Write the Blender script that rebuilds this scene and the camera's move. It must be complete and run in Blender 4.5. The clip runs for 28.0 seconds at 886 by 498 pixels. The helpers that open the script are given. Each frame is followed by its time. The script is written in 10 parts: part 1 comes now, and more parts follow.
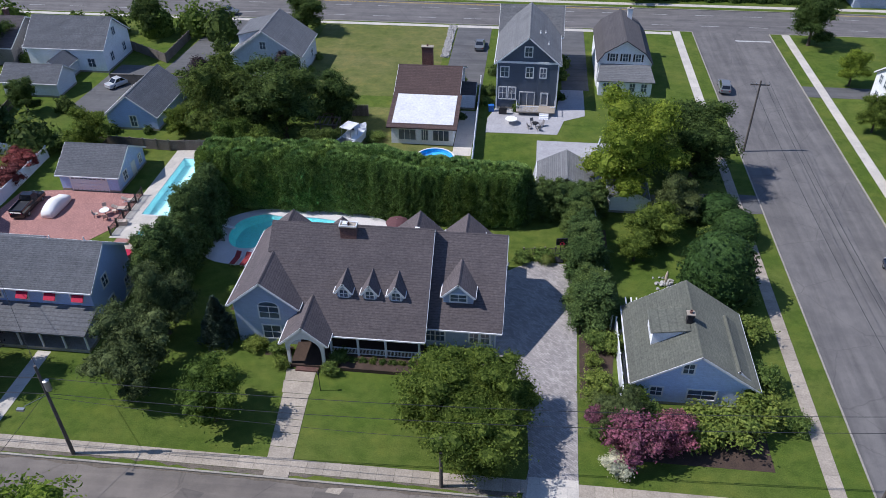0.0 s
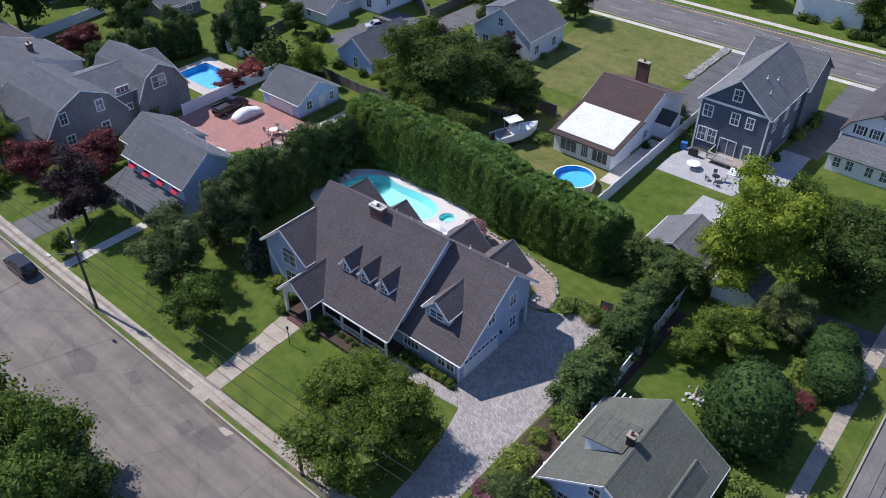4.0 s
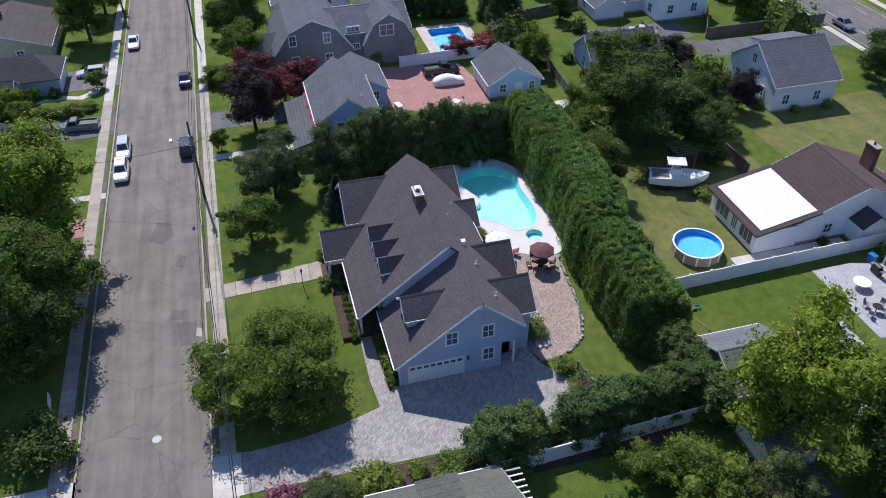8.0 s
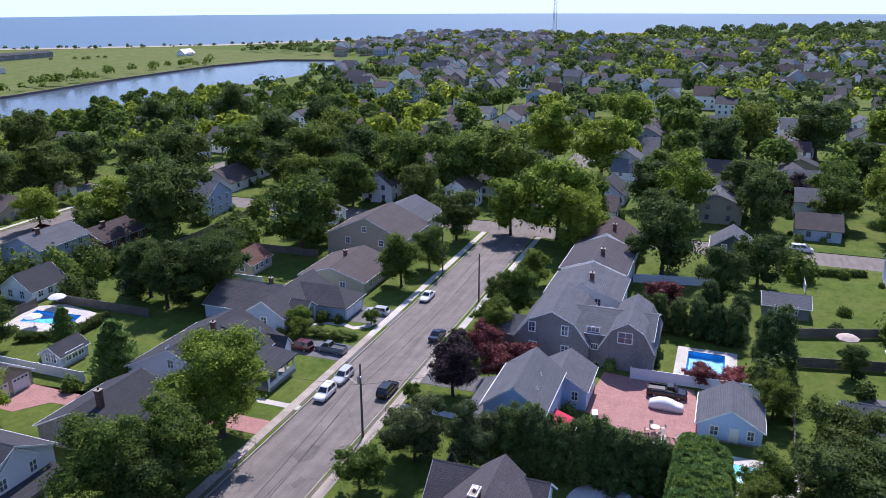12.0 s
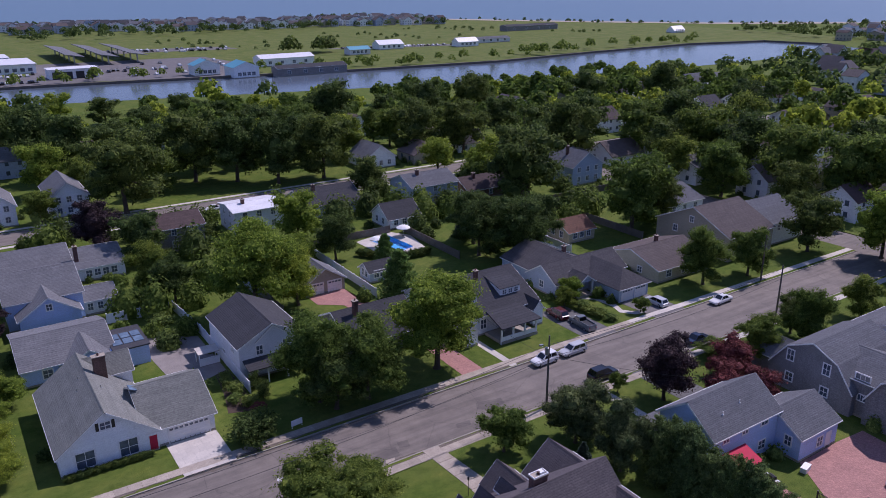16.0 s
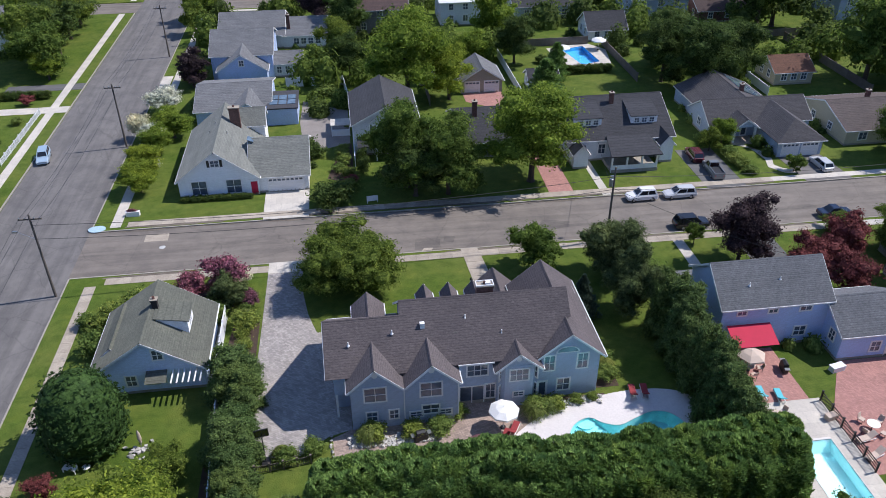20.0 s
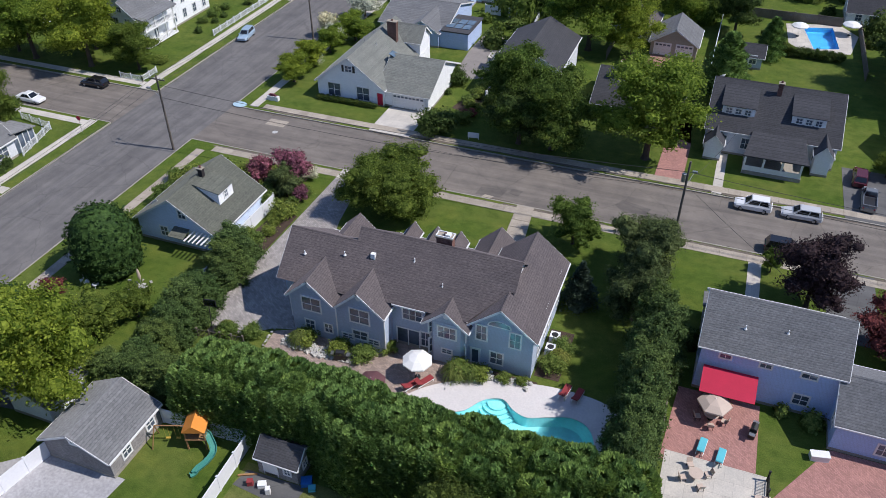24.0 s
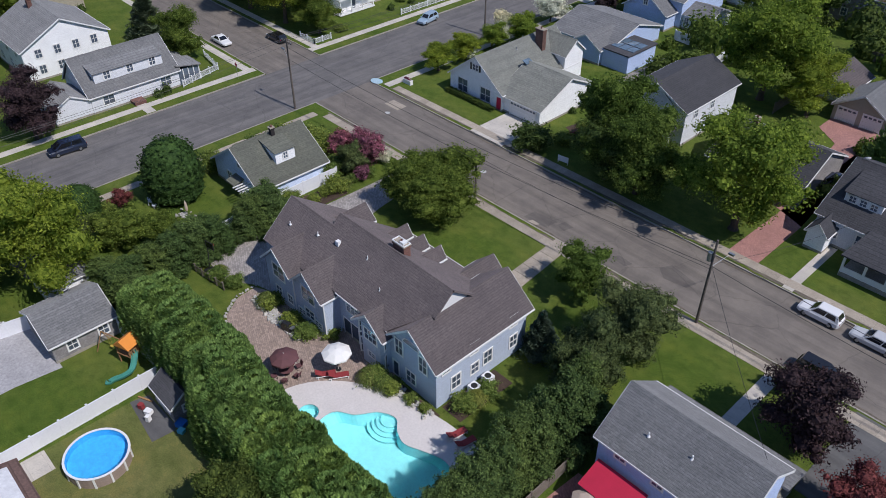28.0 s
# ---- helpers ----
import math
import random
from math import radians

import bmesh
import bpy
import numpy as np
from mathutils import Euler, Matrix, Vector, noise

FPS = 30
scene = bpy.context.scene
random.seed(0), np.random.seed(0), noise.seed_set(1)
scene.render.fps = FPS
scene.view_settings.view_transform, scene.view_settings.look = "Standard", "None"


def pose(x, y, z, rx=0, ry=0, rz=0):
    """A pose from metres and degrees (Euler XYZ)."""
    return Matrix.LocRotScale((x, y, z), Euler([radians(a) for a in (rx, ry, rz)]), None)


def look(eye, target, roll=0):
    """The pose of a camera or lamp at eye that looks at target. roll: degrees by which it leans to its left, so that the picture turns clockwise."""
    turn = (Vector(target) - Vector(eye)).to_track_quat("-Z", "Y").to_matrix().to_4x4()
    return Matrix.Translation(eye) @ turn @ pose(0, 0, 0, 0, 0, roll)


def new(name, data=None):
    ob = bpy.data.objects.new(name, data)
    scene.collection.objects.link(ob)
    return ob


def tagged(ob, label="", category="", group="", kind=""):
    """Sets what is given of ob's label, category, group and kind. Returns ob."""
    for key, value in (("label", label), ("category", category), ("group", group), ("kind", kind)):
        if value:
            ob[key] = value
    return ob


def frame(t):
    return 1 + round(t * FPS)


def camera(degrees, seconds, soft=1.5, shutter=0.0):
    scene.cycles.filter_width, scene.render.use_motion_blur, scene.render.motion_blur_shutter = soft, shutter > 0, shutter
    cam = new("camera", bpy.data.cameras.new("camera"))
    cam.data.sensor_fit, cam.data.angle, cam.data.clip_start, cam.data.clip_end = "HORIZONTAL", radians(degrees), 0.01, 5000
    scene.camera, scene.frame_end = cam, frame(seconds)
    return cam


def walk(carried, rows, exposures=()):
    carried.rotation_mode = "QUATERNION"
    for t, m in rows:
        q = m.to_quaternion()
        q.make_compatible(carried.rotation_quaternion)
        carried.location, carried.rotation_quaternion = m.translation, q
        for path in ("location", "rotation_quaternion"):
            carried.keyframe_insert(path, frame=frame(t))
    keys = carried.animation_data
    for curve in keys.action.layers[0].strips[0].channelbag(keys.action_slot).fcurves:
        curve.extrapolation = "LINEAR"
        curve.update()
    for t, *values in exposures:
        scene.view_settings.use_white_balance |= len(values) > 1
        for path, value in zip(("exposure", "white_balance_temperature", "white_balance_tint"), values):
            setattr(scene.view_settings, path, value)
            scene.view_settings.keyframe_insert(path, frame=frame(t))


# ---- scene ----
from collections import defaultdict

# exposure and white balance by time: (seconds, stops, kelvin, tint)
EXPOSURES = [(0.0, -0.08, 5820, 15), (1.0, 0.05, 5920, 18), (5.0, 0.05, 5920, 16), (9.0, 0.05, 5820, 15), (11.0, 0.2, 5770, 19), (12.0, 0.3, 5770, 24), (12.5, 0.3, 5720, 25), (13.2, 0.0, 5620, 28), (14.2, -0.6, 5720, 33), (15.5, -0.55, 5800, 36), (16.2, -0.25, 5820, 34),
             (17.0, 0.12, 5890, 27), (18.0, 0.27, 5990, 20), (20.0, 0.1, 6020, 15), (23.0, -0.1, 6070, 14), (26.0, -0.17, 6070, 14), (28.0, -0.42, 6020, 15)]
cam = camera(59.4, 28.0, 0.7)
# seconds, x, y, z, yaw, pitch, roll
ROWS = [
    (0.0, 0.00, -0.00, 53.45, 6.74, -36.32, 0.53),
    (0.5, 3.94, 1.37, 53.65, 10.99, -36.53, 0.46),
    (1.0, 7.90, 2.85, 53.84, 15.11, -36.70, 0.40),
    (1.5, 11.76, 4.52, 54.01, 19.55, -36.88, 0.33),
    (2.0, 15.59, 6.46, 54.15, 23.81, -37.09, 0.27),
    (2.5, 19.33, 8.71, 54.25, 27.98, -37.29, 0.21),
    (3.0, 22.91, 11.27, 54.31, 32.09, -37.49, 0.15),
    (3.5, 26.25, 14.08, 54.33, 36.22, -37.70, 0.11),
    (5.5, 37.07, 27.39, 54.06, 52.61, -38.33, 0.08),
    (6.0, 39.17, 31.15, 53.98, 56.74, -38.41, 0.12),
    (6.5, 41.01, 35.05, 53.90, 61.11, -38.51, 0.17),
    (7.0, 42.59, 39.04, 53.83, 65.84, -38.62, 0.22),
    (7.5, 43.90, 43.09, 53.77, 70.66, -38.69, 0.27),
    (8.0, 44.99, 47.24, 53.71, 74.99, -38.73, 0.33),
    (8.5, 45.86, 51.43, 53.65, 79.24, -38.63, 0.38),
    (9.0, 46.28, 55.65, 53.66, 83.55, -36.95, 0.42),
    (9.5, 46.29, 59.89, 53.75, 87.98, -33.70, 0.44),
    (10.0, 46.12, 64.12, 53.84, 92.36, -30.32, 0.43),
    (10.5, 45.71, 68.25, 53.93, 96.75, -26.92, 0.41),
    (11.0, 45.00, 72.24, 54.05, 101.30, -23.60, 0.36),
    (11.5, 43.95, 76.17, 54.18, 105.52, -20.47, 0.28),
    (12.0, 42.62, 80.00, 54.29, 110.25, -17.92, 0.20),
    (12.5, 41.04, 83.78, 54.38, 114.88, -16.00, 0.14),
    (14.5, 32.59, 98.25, 54.34, 132.81, -15.62, 0.15),
    (15.0, 30.07, 101.47, 54.24, 137.28, -16.59, 0.17),
    (15.5, 27.38, 104.48, 54.13, 141.74, -17.69, 0.20),
    (16.0, 24.52, 107.24, 54.00, 146.43, -19.32, 0.23),
    (16.5, 21.44, 109.77, 53.89, 150.94, -21.02, 0.26),
    (17.0, 18.18, 112.05, 53.80, 155.60, -22.60, 0.28),
    (17.5, 14.67, 114.10, 53.74, 159.17, -24.15, 0.30),
    (18.0, 10.83, 115.93, 53.70, 160.48, -25.68, 0.31),
    (18.5, 6.93, 117.51, 53.68, 161.75, -27.42, 0.33),
    (19.0, 3.11, 118.89, 53.68, 164.44, -29.35, 0.33),
    (19.5, -0.69, 120.03, 53.71, 168.35, -31.23, 0.31),
    (20.0, -4.61, 120.88, 53.75, 172.41, -32.94, 0.28),
    (20.5, -8.64, 121.45, 53.80, 176.12, -34.47, 0.26),
    (21.0, -12.76, 121.72, 53.84, 179.35, -35.73, 0.24),
    (21.5, -16.91, 121.70, 53.88, 182.47, -36.81, 0.24),
    (23.5, -33.37, 118.21, 54.10, 197.37, -37.52, 0.17),
    (24.0, -37.18, 116.77, 54.16, 200.62, -37.44, 0.17),
    (24.5, -40.80, 115.11, 54.23, 203.71, -37.35, 0.19),
    (25.0, -44.28, 113.25, 54.28, 206.27, -37.33, 0.22),
    (25.5, -47.60, 111.13, 54.32, 209.03, -37.29, 0.24),
    (26.0, -50.73, 108.78, 54.35, 212.22, -37.24, 0.26),
    (26.5, -53.66, 106.26, 54.36, 215.99, -37.25, 0.26),
    (27.0, -56.49, 103.55, 54.36, 219.60, -37.30, 0.26),
    (27.5, -59.16, 100.79, 54.34, 223.36, -37.38, 0.26),
    (28.0, -61.76, 98.00, 54.32, 227.02, -37.56, 0.26),
]
walk(cam, [(t, pose(x, y, z, 90 + pitch, 0, yaw) @ pose(0, 0, 0, 0, 0, -roll)) for t, x, y, z, yaw, pitch, roll in ROWS], EXPOSURES)

# ---- sun and sky ----
SUN_UP, SUN_WAY = 51.5, (-0.991, -0.132)
world = bpy.data.worlds.new("sky")
scene.world = world
world.use_nodes = True
sky = world.node_tree.nodes.new("ShaderNodeTexSky")
sky.sky_type, sky.sun_disc = "NISHITA", False
sky.sun_elevation, sky.sun_rotation = radians(SUN_UP), math.atan2(SUN_WAY[0], SUN_WAY[1])
sky.air_density, sky.dust_density, sky.ozone_density = 1.0, 0.2, 4.0
haze = world.node_tree.nodes.new("ShaderNodeMix")
haze.data_type, haze.blend_type = "RGBA", "MIX"
haze.inputs[0].default_value, haze.inputs[7].default_value = 0.5, (2.4, 3.9, 7.6, 1)
world.node_tree.links.new(sky.outputs[0], haze.inputs[6])
# pale summer haze low over the horizon
where = world.node_tree.nodes.new("ShaderNodeTexCoord")
height = world.node_tree.nodes.new("ShaderNodeSeparateXYZ")
low = world.node_tree.nodes.new("ShaderNodeMapRange")
low.inputs["From Min"].default_value, low.inputs["From Max"].default_value = 0.0, 0.16
low.inputs["To Min"].default_value, low.inputs["To Max"].default_value = 0.75, 0.0
pale = world.node_tree.nodes.new("ShaderNodeMix")
pale.data_type, pale.inputs[7].default_value = "RGBA", (9.2, 12.0, 13.4, 1)
world.node_tree.links.new(where.outputs["Generated"], height.inputs[0])
world.node_tree.links.new(height.outputs[2], low.inputs["Value"])
world.node_tree.links.new(low.outputs[0], pale.inputs[0])
world.node_tree.links.new(haze.outputs[2], pale.inputs[6])
world.node_tree.links.new(pale.outputs[2], world.node_tree.nodes["Background"].inputs[0])
world.node_tree.nodes["Background"].inputs[1].default_value = 0.088
sun = new("sun", bpy.data.lights.new("sun", "SUN"))
sun.data.energy, sun.data.angle, sun.data.color = 4.9, radians(0.55), (1.0, 0.94, 0.85)
sun_height = math.tan(radians(SUN_UP))
sun.matrix_world = look((SUN_WAY[0] * 100, SUN_WAY[1] * 100, sun_height * 100), (0, 0, 0))


# ---- materials ----
def node(tree, kind, **inputs):
    n = tree.nodes.new("ShaderNode" + kind)
    for key, value in inputs.items():
        n.inputs[key.replace("_", " ")].default_value = value
    return n


def ramp(tree, source, stops):
    r = tree.nodes.new("ShaderNodeValToRGB")
    els = r.color_ramp.elements
    while len(els) < len(stops):
        els.new(0.5)
    for e, (at, c) in zip(els, stops):
        e.position, e.color = at, (c[0], c[1], c[2], 1)
    tree.links.new(source, r.inputs[0])
    return r.outputs[0]


def mix(tree, kind, fac, a, b):
    m = tree.nodes.new("ShaderNodeMix")
    m.data_type, m.blend_type = "RGBA", kind
    for at, value in ((0, fac), (6, a), (7, b)):
        if isinstance(value, (int, float)):
            m.inputs[at].default_value = value
        elif isinstance(value, tuple):
            m.inputs[at].default_value = (*value[:3], 1)
        else:
            tree.links.new(value, m.inputs[at])
    return m.outputs[2]


def position(tree, stretch=None):
    out = tree.nodes.new("ShaderNodeNewGeometry").outputs["Position"]
    if stretch:
        m = tree.nodes.new("ShaderNodeMapping")
        m.inputs["Scale"].default_value = stretch
        tree.links.new(out, m.inputs[0])
        out = m.outputs[0]
    return out


def noise_of(tree, where, scale, detail=3.0, rough=0.6):
    n = node(tree, "TexNoise", Scale=scale, Detail=detail, Roughness=rough)
    tree.links.new(where, n.inputs["Vector"])
    return n.outputs[0]


def bump(tree, bsdf, height, strength, distance=0.05):
    b = node(tree, "Bump", Strength=strength, Distance=distance)
    tree.links.new(height, b.inputs["Height"])
    tree.links.new(b.outputs[0], bsdf.inputs["Normal"])


def shade(c, k):
    return tuple(min(1.0, v * k) for v in c)


def blank(name, rough=0.7, metal=0.0):
    m = bpy.data.materials.new(name)
    m.use_nodes = True
    t = m.node_tree
    b = t.nodes["Principled BSDF"]
    b.inputs["Roughness"].default_value, b.inputs["Metallic"].default_value = rough, metal
    return m, t, b


def surface(name, colour, rough=0.7, fine=8.0, coarse=0.5, vary=0.18, relief=0.15, metal=0.0, each=0.0):
    """A plain material with grain and stains at two scales."""
    m, t, b = blank(name, rough, metal)
    where = position(t)
    small, large = noise_of(t, where, fine), noise_of(t, where, coarse)
    c = ramp(t, small, [(0.25, shade(colour, 1 - vary)), (0.75, shade(colour, 1 + vary))])
    d = ramp(t, large, [(0.3, (1 - vary, 1 - vary, 1 - vary)), (0.7, (1, 1, 1))])
    c = mix(t, "MULTIPLY", 1.0, c, d)
    if each:
        info = t.nodes.new("ShaderNodeObjectInfo")
        c = mix(t, "MULTIPLY", 1.0, c, ramp(t, info.outputs["Random"], [(0, (1 - each,) * 3), (1, (1 + each * 0.3,) * 3)]))
    t.links.new(c, b.inputs["Base Color"])
    bump(t, b, small, relief)
    return m


def coursed(name, colour, row, width, line=0.7, rough=0.75, vary=0.2, slope=1.6, relief=0.5, mortar=0.012, dirt=1.0):
    """Shingles, clapboards or bricks in level courses of that height."""
    m, t, b = blank(name, rough)
    sep = t.nodes.new("ShaderNodeSeparateXYZ")
    t.links.new(position(t), sep.inputs[0])
    add = t.nodes.new("ShaderNodeMath")
    t.links.new(sep.outputs[0], add.inputs[0])
    t.links.new(sep.outputs[1], add.inputs[1])
    up = t.nodes.new("ShaderNodeMath")
    up.operation = "MULTIPLY"
    t.links.new(sep.outputs[2], up.inputs[0])
    up.inputs[1].default_value = slope
    com = t.nodes.new("ShaderNodeCombineXYZ")
    t.links.new(add.outputs[0], com.inputs[0])
    t.links.new(up.outputs[0], com.inputs[1])
    br = node(t, "TexBrick", Scale=1.0, Mortar_Size=mortar, Mortar_Smooth=0.3, Bias=0.0, Brick_Width=width, Row_Height=row)
    br.inputs["Color1"].default_value = (*shade(colour, 1 - vary), 1)
    br.inputs["Color2"].default_value = (*shade(colour, 1 + vary), 1)
    br.inputs["Mortar"].default_value = (*shade(colour, line), 1)
    t.links.new(com.outputs[0], br.inputs["Vector"])
    large = ramp(t, noise_of(t, position(t), 0.45, 4), [(0.3, (1 - 0.18 * dirt,) * 3), (0.7, (1 + 0.05 * dirt, 1 + 0.04 * dirt, 1 + 0.02 * dirt))])
    streak = ramp(t, noise_of(t, position(t, (3.0, 3.0, 0.35)), 1.0), [(0.3, (1 - 0.12 * dirt,) * 3), (0.7, (1 + 0.04 * dirt,) * 3)])
    c = mix(t, "MULTIPLY", 1.0, mix(t, "MULTIPLY", 1.0, br.outputs["Color"], large), streak)
    grain = ramp(t, noise_of(t, position(t, (4.0, 4.0, 9.0)), 1.0, 3, 0.7), [(0.35, (1 - 0.22 * dirt,) * 3), (0.65, (1 + 0.18 * dirt,) * 3)])
    c = mix(t, "MULTIPLY", 1.0, c, grain)
    t.links.new(c, b.inputs["Base Color"])
    bump(t, b, br.outputs["Fac"], relief, -0.02)
    b.inputs["Diffuse Roughness"].default_value = 0.9 if rough > 0.8 else 0.3
    return m


def foliage(name, dark, light, through_light=0.25):
    m, t, b = blank(name, 0.7)
    geo = t.nodes.new("ShaderNodeNewGeometry")
    info = t.nodes.new("ShaderNodeObjectInfo")
    c = ramp(t, geo.outputs["Random Per Island"], [(0.0, dark), (1.0, light)])
    c = mix(t, "MULTIPLY", 1.0, c, ramp(t, info.outputs["Random"], [(0, (0.78, 0.84, 0.8)), (0.5, (1, 1, 1)), (1, (1.22, 1.1, 0.9))]))
    c = mix(t, "MULTIPLY", 1.0, c, ramp(t, noise_of(t, position(t), 0.35), [(0.3, (0.75, 0.8, 0.75)), (0.7, (1.15, 1.1, 1.0))]))
    c = mix(t, "MULTIPLY", 1.0, c, ramp(t, noise_of(t, position(t), 3.5, 3, 0.7), [(0.35, (0.6, 0.64, 0.6)), (0.65, (1.3, 1.28, 1.2))]))
    t.links.new(c, b.inputs["Base Color"])
    b.inputs["Specular IOR Level"].default_value = 0.14
    tr = t.nodes.new("ShaderNodeBsdfTranslucent")
    t.links.new(c, tr.inputs[0])
    mx = t.nodes.new("ShaderNodeMixShader")
    mx.inputs[0].default_value = through_light
    t.links.new(b.outputs[0], mx.inputs[1])
    t.links.new(tr.outputs[0], mx.inputs[2])
    t.links.new(mx.outputs[0], t.nodes["Material Output"].inputs[0])
    return m


def grass_material(name, lush, dry, bare=0.35):
    m, t, b = blank(name, 0.9)
    b.inputs["Specular IOR Level"].default_value = 0.1
    where = position(t)
    fine, mid, large = noise_of(t, where, 9.0, 4, 0.7), noise_of(t, where, 1.1, 4), noise_of(t, where, 0.09, 4)
    c = mix(t, "MIX", ramp(t, large, [(0.5 - bare * 0.3, (0, 0, 0)), (0.85, (1, 1, 1))]), lush, dry)
    c = mix(t, "MULTIPLY", 1.0, c, ramp(t, fine, [(0.3, (0.6, 0.62, 0.55)), (0.7, (1.25, 1.2, 1.15))]))
    c = mix(t, "MULTIPLY", 1.0, c, ramp(t, mid, [(0.3, (0.82, 0.85, 0.8)), (0.7, (1.1, 1.08, 1.05))]))
    blotch = noise_of(t, position(t, (1.0, 1.3, 1.0)), 0.34, 6, 0.72)
    c = mix(t, "MULTIPLY", 1.0, c, ramp(t, blotch, [(0.34, (0.72, 0.8, 0.7)), (0.5, (1, 1, 1)), (0.66, (1.28, 1.14, 1.1))]))
    t.links.new(c, b.inputs["Base Color"])
    bump(t, b, fine, 0.9, 0.08)
    return m


def asphalt_material(name, colour, streak=(0.06, 0.9, 1)):
    m, t, b = blank(name, 0.88)
    where = position(t)
    fine = noise_of(t, where, 30.0, 2)
    c = ramp(t, fine, [(0.3, shade(colour, 0.85)), (0.7, shade(colour, 1.15))])
    c = mix(t, "MULTIPLY", 1.0, c, ramp(t, noise_of(t, where, 0.3, 6, 0.7), [(0.35, (0.8, 0.79, 0.79)), (0.65, (1.1, 1.08, 1.05))]))
    c = mix(t, "MULTIPLY", 1.0, c, ramp(t, noise_of(t, position(t, streak), 1.0, 4), [(0.35, (0.8, 0.8, 0.8)), (0.6, (1.08, 1.08, 1.07))]))
    vor = t.nodes.new("ShaderNodeTexVoronoi")
    vor.feature = "DISTANCE_TO_EDGE"
    vor.inputs["Scale"].default_value = 0.14
    t.links.new(mix(t, "ADD", 0.9, where, noise_of(t, where, 0.6, 4)), vor.inputs["Vector"])
    c = mix(t, "MULTIPLY", 1.0, c, ramp(t, vor.outputs["Distance"], [(0.0, (0.78, 0.78, 0.78)), (0.01, (1, 1, 1))]))
    t.links.new(c, b.inputs["Base Color"])
    bump(t, b, fine, 0.3, 0.01)
    return m


def glass_material(name, colour, rough=0.06):
    m, t, b = blank(name, rough)
    c = ramp(t, noise_of(t, position(t), 0.7), [(0.3, shade(colour, 0.6)), (0.7, shade(colour, 1.4))])
    t.links.new(c, b.inputs["Base Color"])
    b.inputs["Specular IOR Level"].default_value = 0.8
    return m


def water_material(name, tint, rough=0.05, ripple=0.15, scale=1.6, clear=1.0):
    m, t, b = blank(name, rough)
    b.inputs["Base Color"].default_value = (*tint, 1)
    b.inputs["IOR"].default_value, b.inputs["Transmission Weight"].default_value = 1.33, clear
    bump(t, b, noise_of(t, position(t), scale, 3), ripple, 0.1)
    return m


ASPHALT = asphalt_material("asphalt", (0.184, 0.163, 0.143))
ASPHALT_PATCH = asphalt_material("darker repaired asphalt", (0.14, 0.125, 0.112))
ASPHALT_GREY = asphalt_material("grey asphalt", (0.15, 0.143, 0.14))
ASPHALT_SIDE = asphalt_material("grey asphalt of the side street", (0.155, 0.148, 0.144), (0.9, 0.05, 1))
ASPHALT_DARK = asphalt_material("dark asphalt", (0.12, 0.12, 0.122))
CONCRETE = surface("concrete", (0.43, 0.37, 0.295), 0.85, 7, 0.8, 0.24, 0.1, each=0.16)
KERB = surface("kerb concrete", (0.36, 0.33, 0.28), 0.9, 6, 0.5, 0.25)
GRASS = grass_material("lawn", (0.092, 0.142, 0.025), (0.155, 0.18, 0.048))
GRASS_DRY = grass_material("dry lawn", (0.13, 0.16, 0.045), (0.21, 0.2, 0.09), 0.7)
MEADOW = grass_material("meadow", (0.105, 0.15, 0.035), (0.2, 0.21, 0.08), 0.5)
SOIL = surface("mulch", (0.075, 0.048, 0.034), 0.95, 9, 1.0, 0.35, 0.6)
SOIL_PALE = surface("grit and leaf litter", (0.165, 0.138, 0.108), 0.95, 6, 0.7, 0.4, 0.4)
SAND = surface("sand", (0.42, 0.36, 0.27), 0.95, 3, 0.1, 0.2)
WHITE = surface("white paint", (0.8, 0.8, 0.79), 0.5, 5, 0.4, 0.05, 0.03)
VINYL = surface("white vinyl", (0.78, 0.79, 0.82), 0.45, 5, 0.4, 0.05, 0.02)
# white boards; the blue of shade under open sky is put into the colour
SKYLIT_SIDING = coursed("white clapboard tinted sky blue", (0.66, 0.755, 0.92), 0.11, 9.0, 0.75, 0.6, 0.03, 1.0, 0.4, 0.014, 0.3)
BLUE_SIDING = coursed("blue grey clapboard", (0.46, 0.53, 0.65), 0.11, 9.0, 0.72, 0.6, 0.03, 1.0, 0.4, 0.014, 0.3)
PALE_SIDING = coursed("pale clapboard", (0.74, 0.76, 0.8), 0.11, 9.0, 0.75, 0.6, 0.03, 1.0, 0.4, 0.014, 0.3)
SKY_SIDING = coursed("sky blue clapboard", (0.5, 0.62, 0.88), 0.11, 9.0, 0.75, 0.6, 0.03, 1.0, 0.4, 0.014, 0.3)
NAVY_SIDING = coursed("slate blue clapboard", (0.09, 0.115, 0.16), 0.11, 9.0, 0.7, 0.6, 0.04, 1.0, 0.4, 0.014, 0.3)
WHITE_SIDING = coursed("white clapboard", (0.93, 0.94, 0.95), 0.11, 9.0, 0.78, 0.6, 0.03, 1.0, 0.4, 0.014, 0.3)
GREY_SIDING = coursed("grey shingle siding", (0.29, 0.275, 0.275), 0.14, 0.25, 0.7, 0.8, 0.12, 1.0, 0.4)
TAN_SIDING = coursed("tan clapboard", (0.42, 0.38, 0.3), 0.11, 9.0, 0.75, 0.6, 0.04, 1.0, 0.4, 0.014, 0.3)
YELLOW_SIDING = coursed("cream clapboard", (0.55, 0.5, 0.36), 0.11, 9.0, 0.75, 0.6, 0.04, 1.0, 0.4, 0.014, 0.3)
ROOF_BROWN = coursed("weathered brown shingles", (0.15, 0.126, 0.127), 0.25, 40.0, 0.62, 0.9, 0.04, 1.6, 0.9, 0.02)
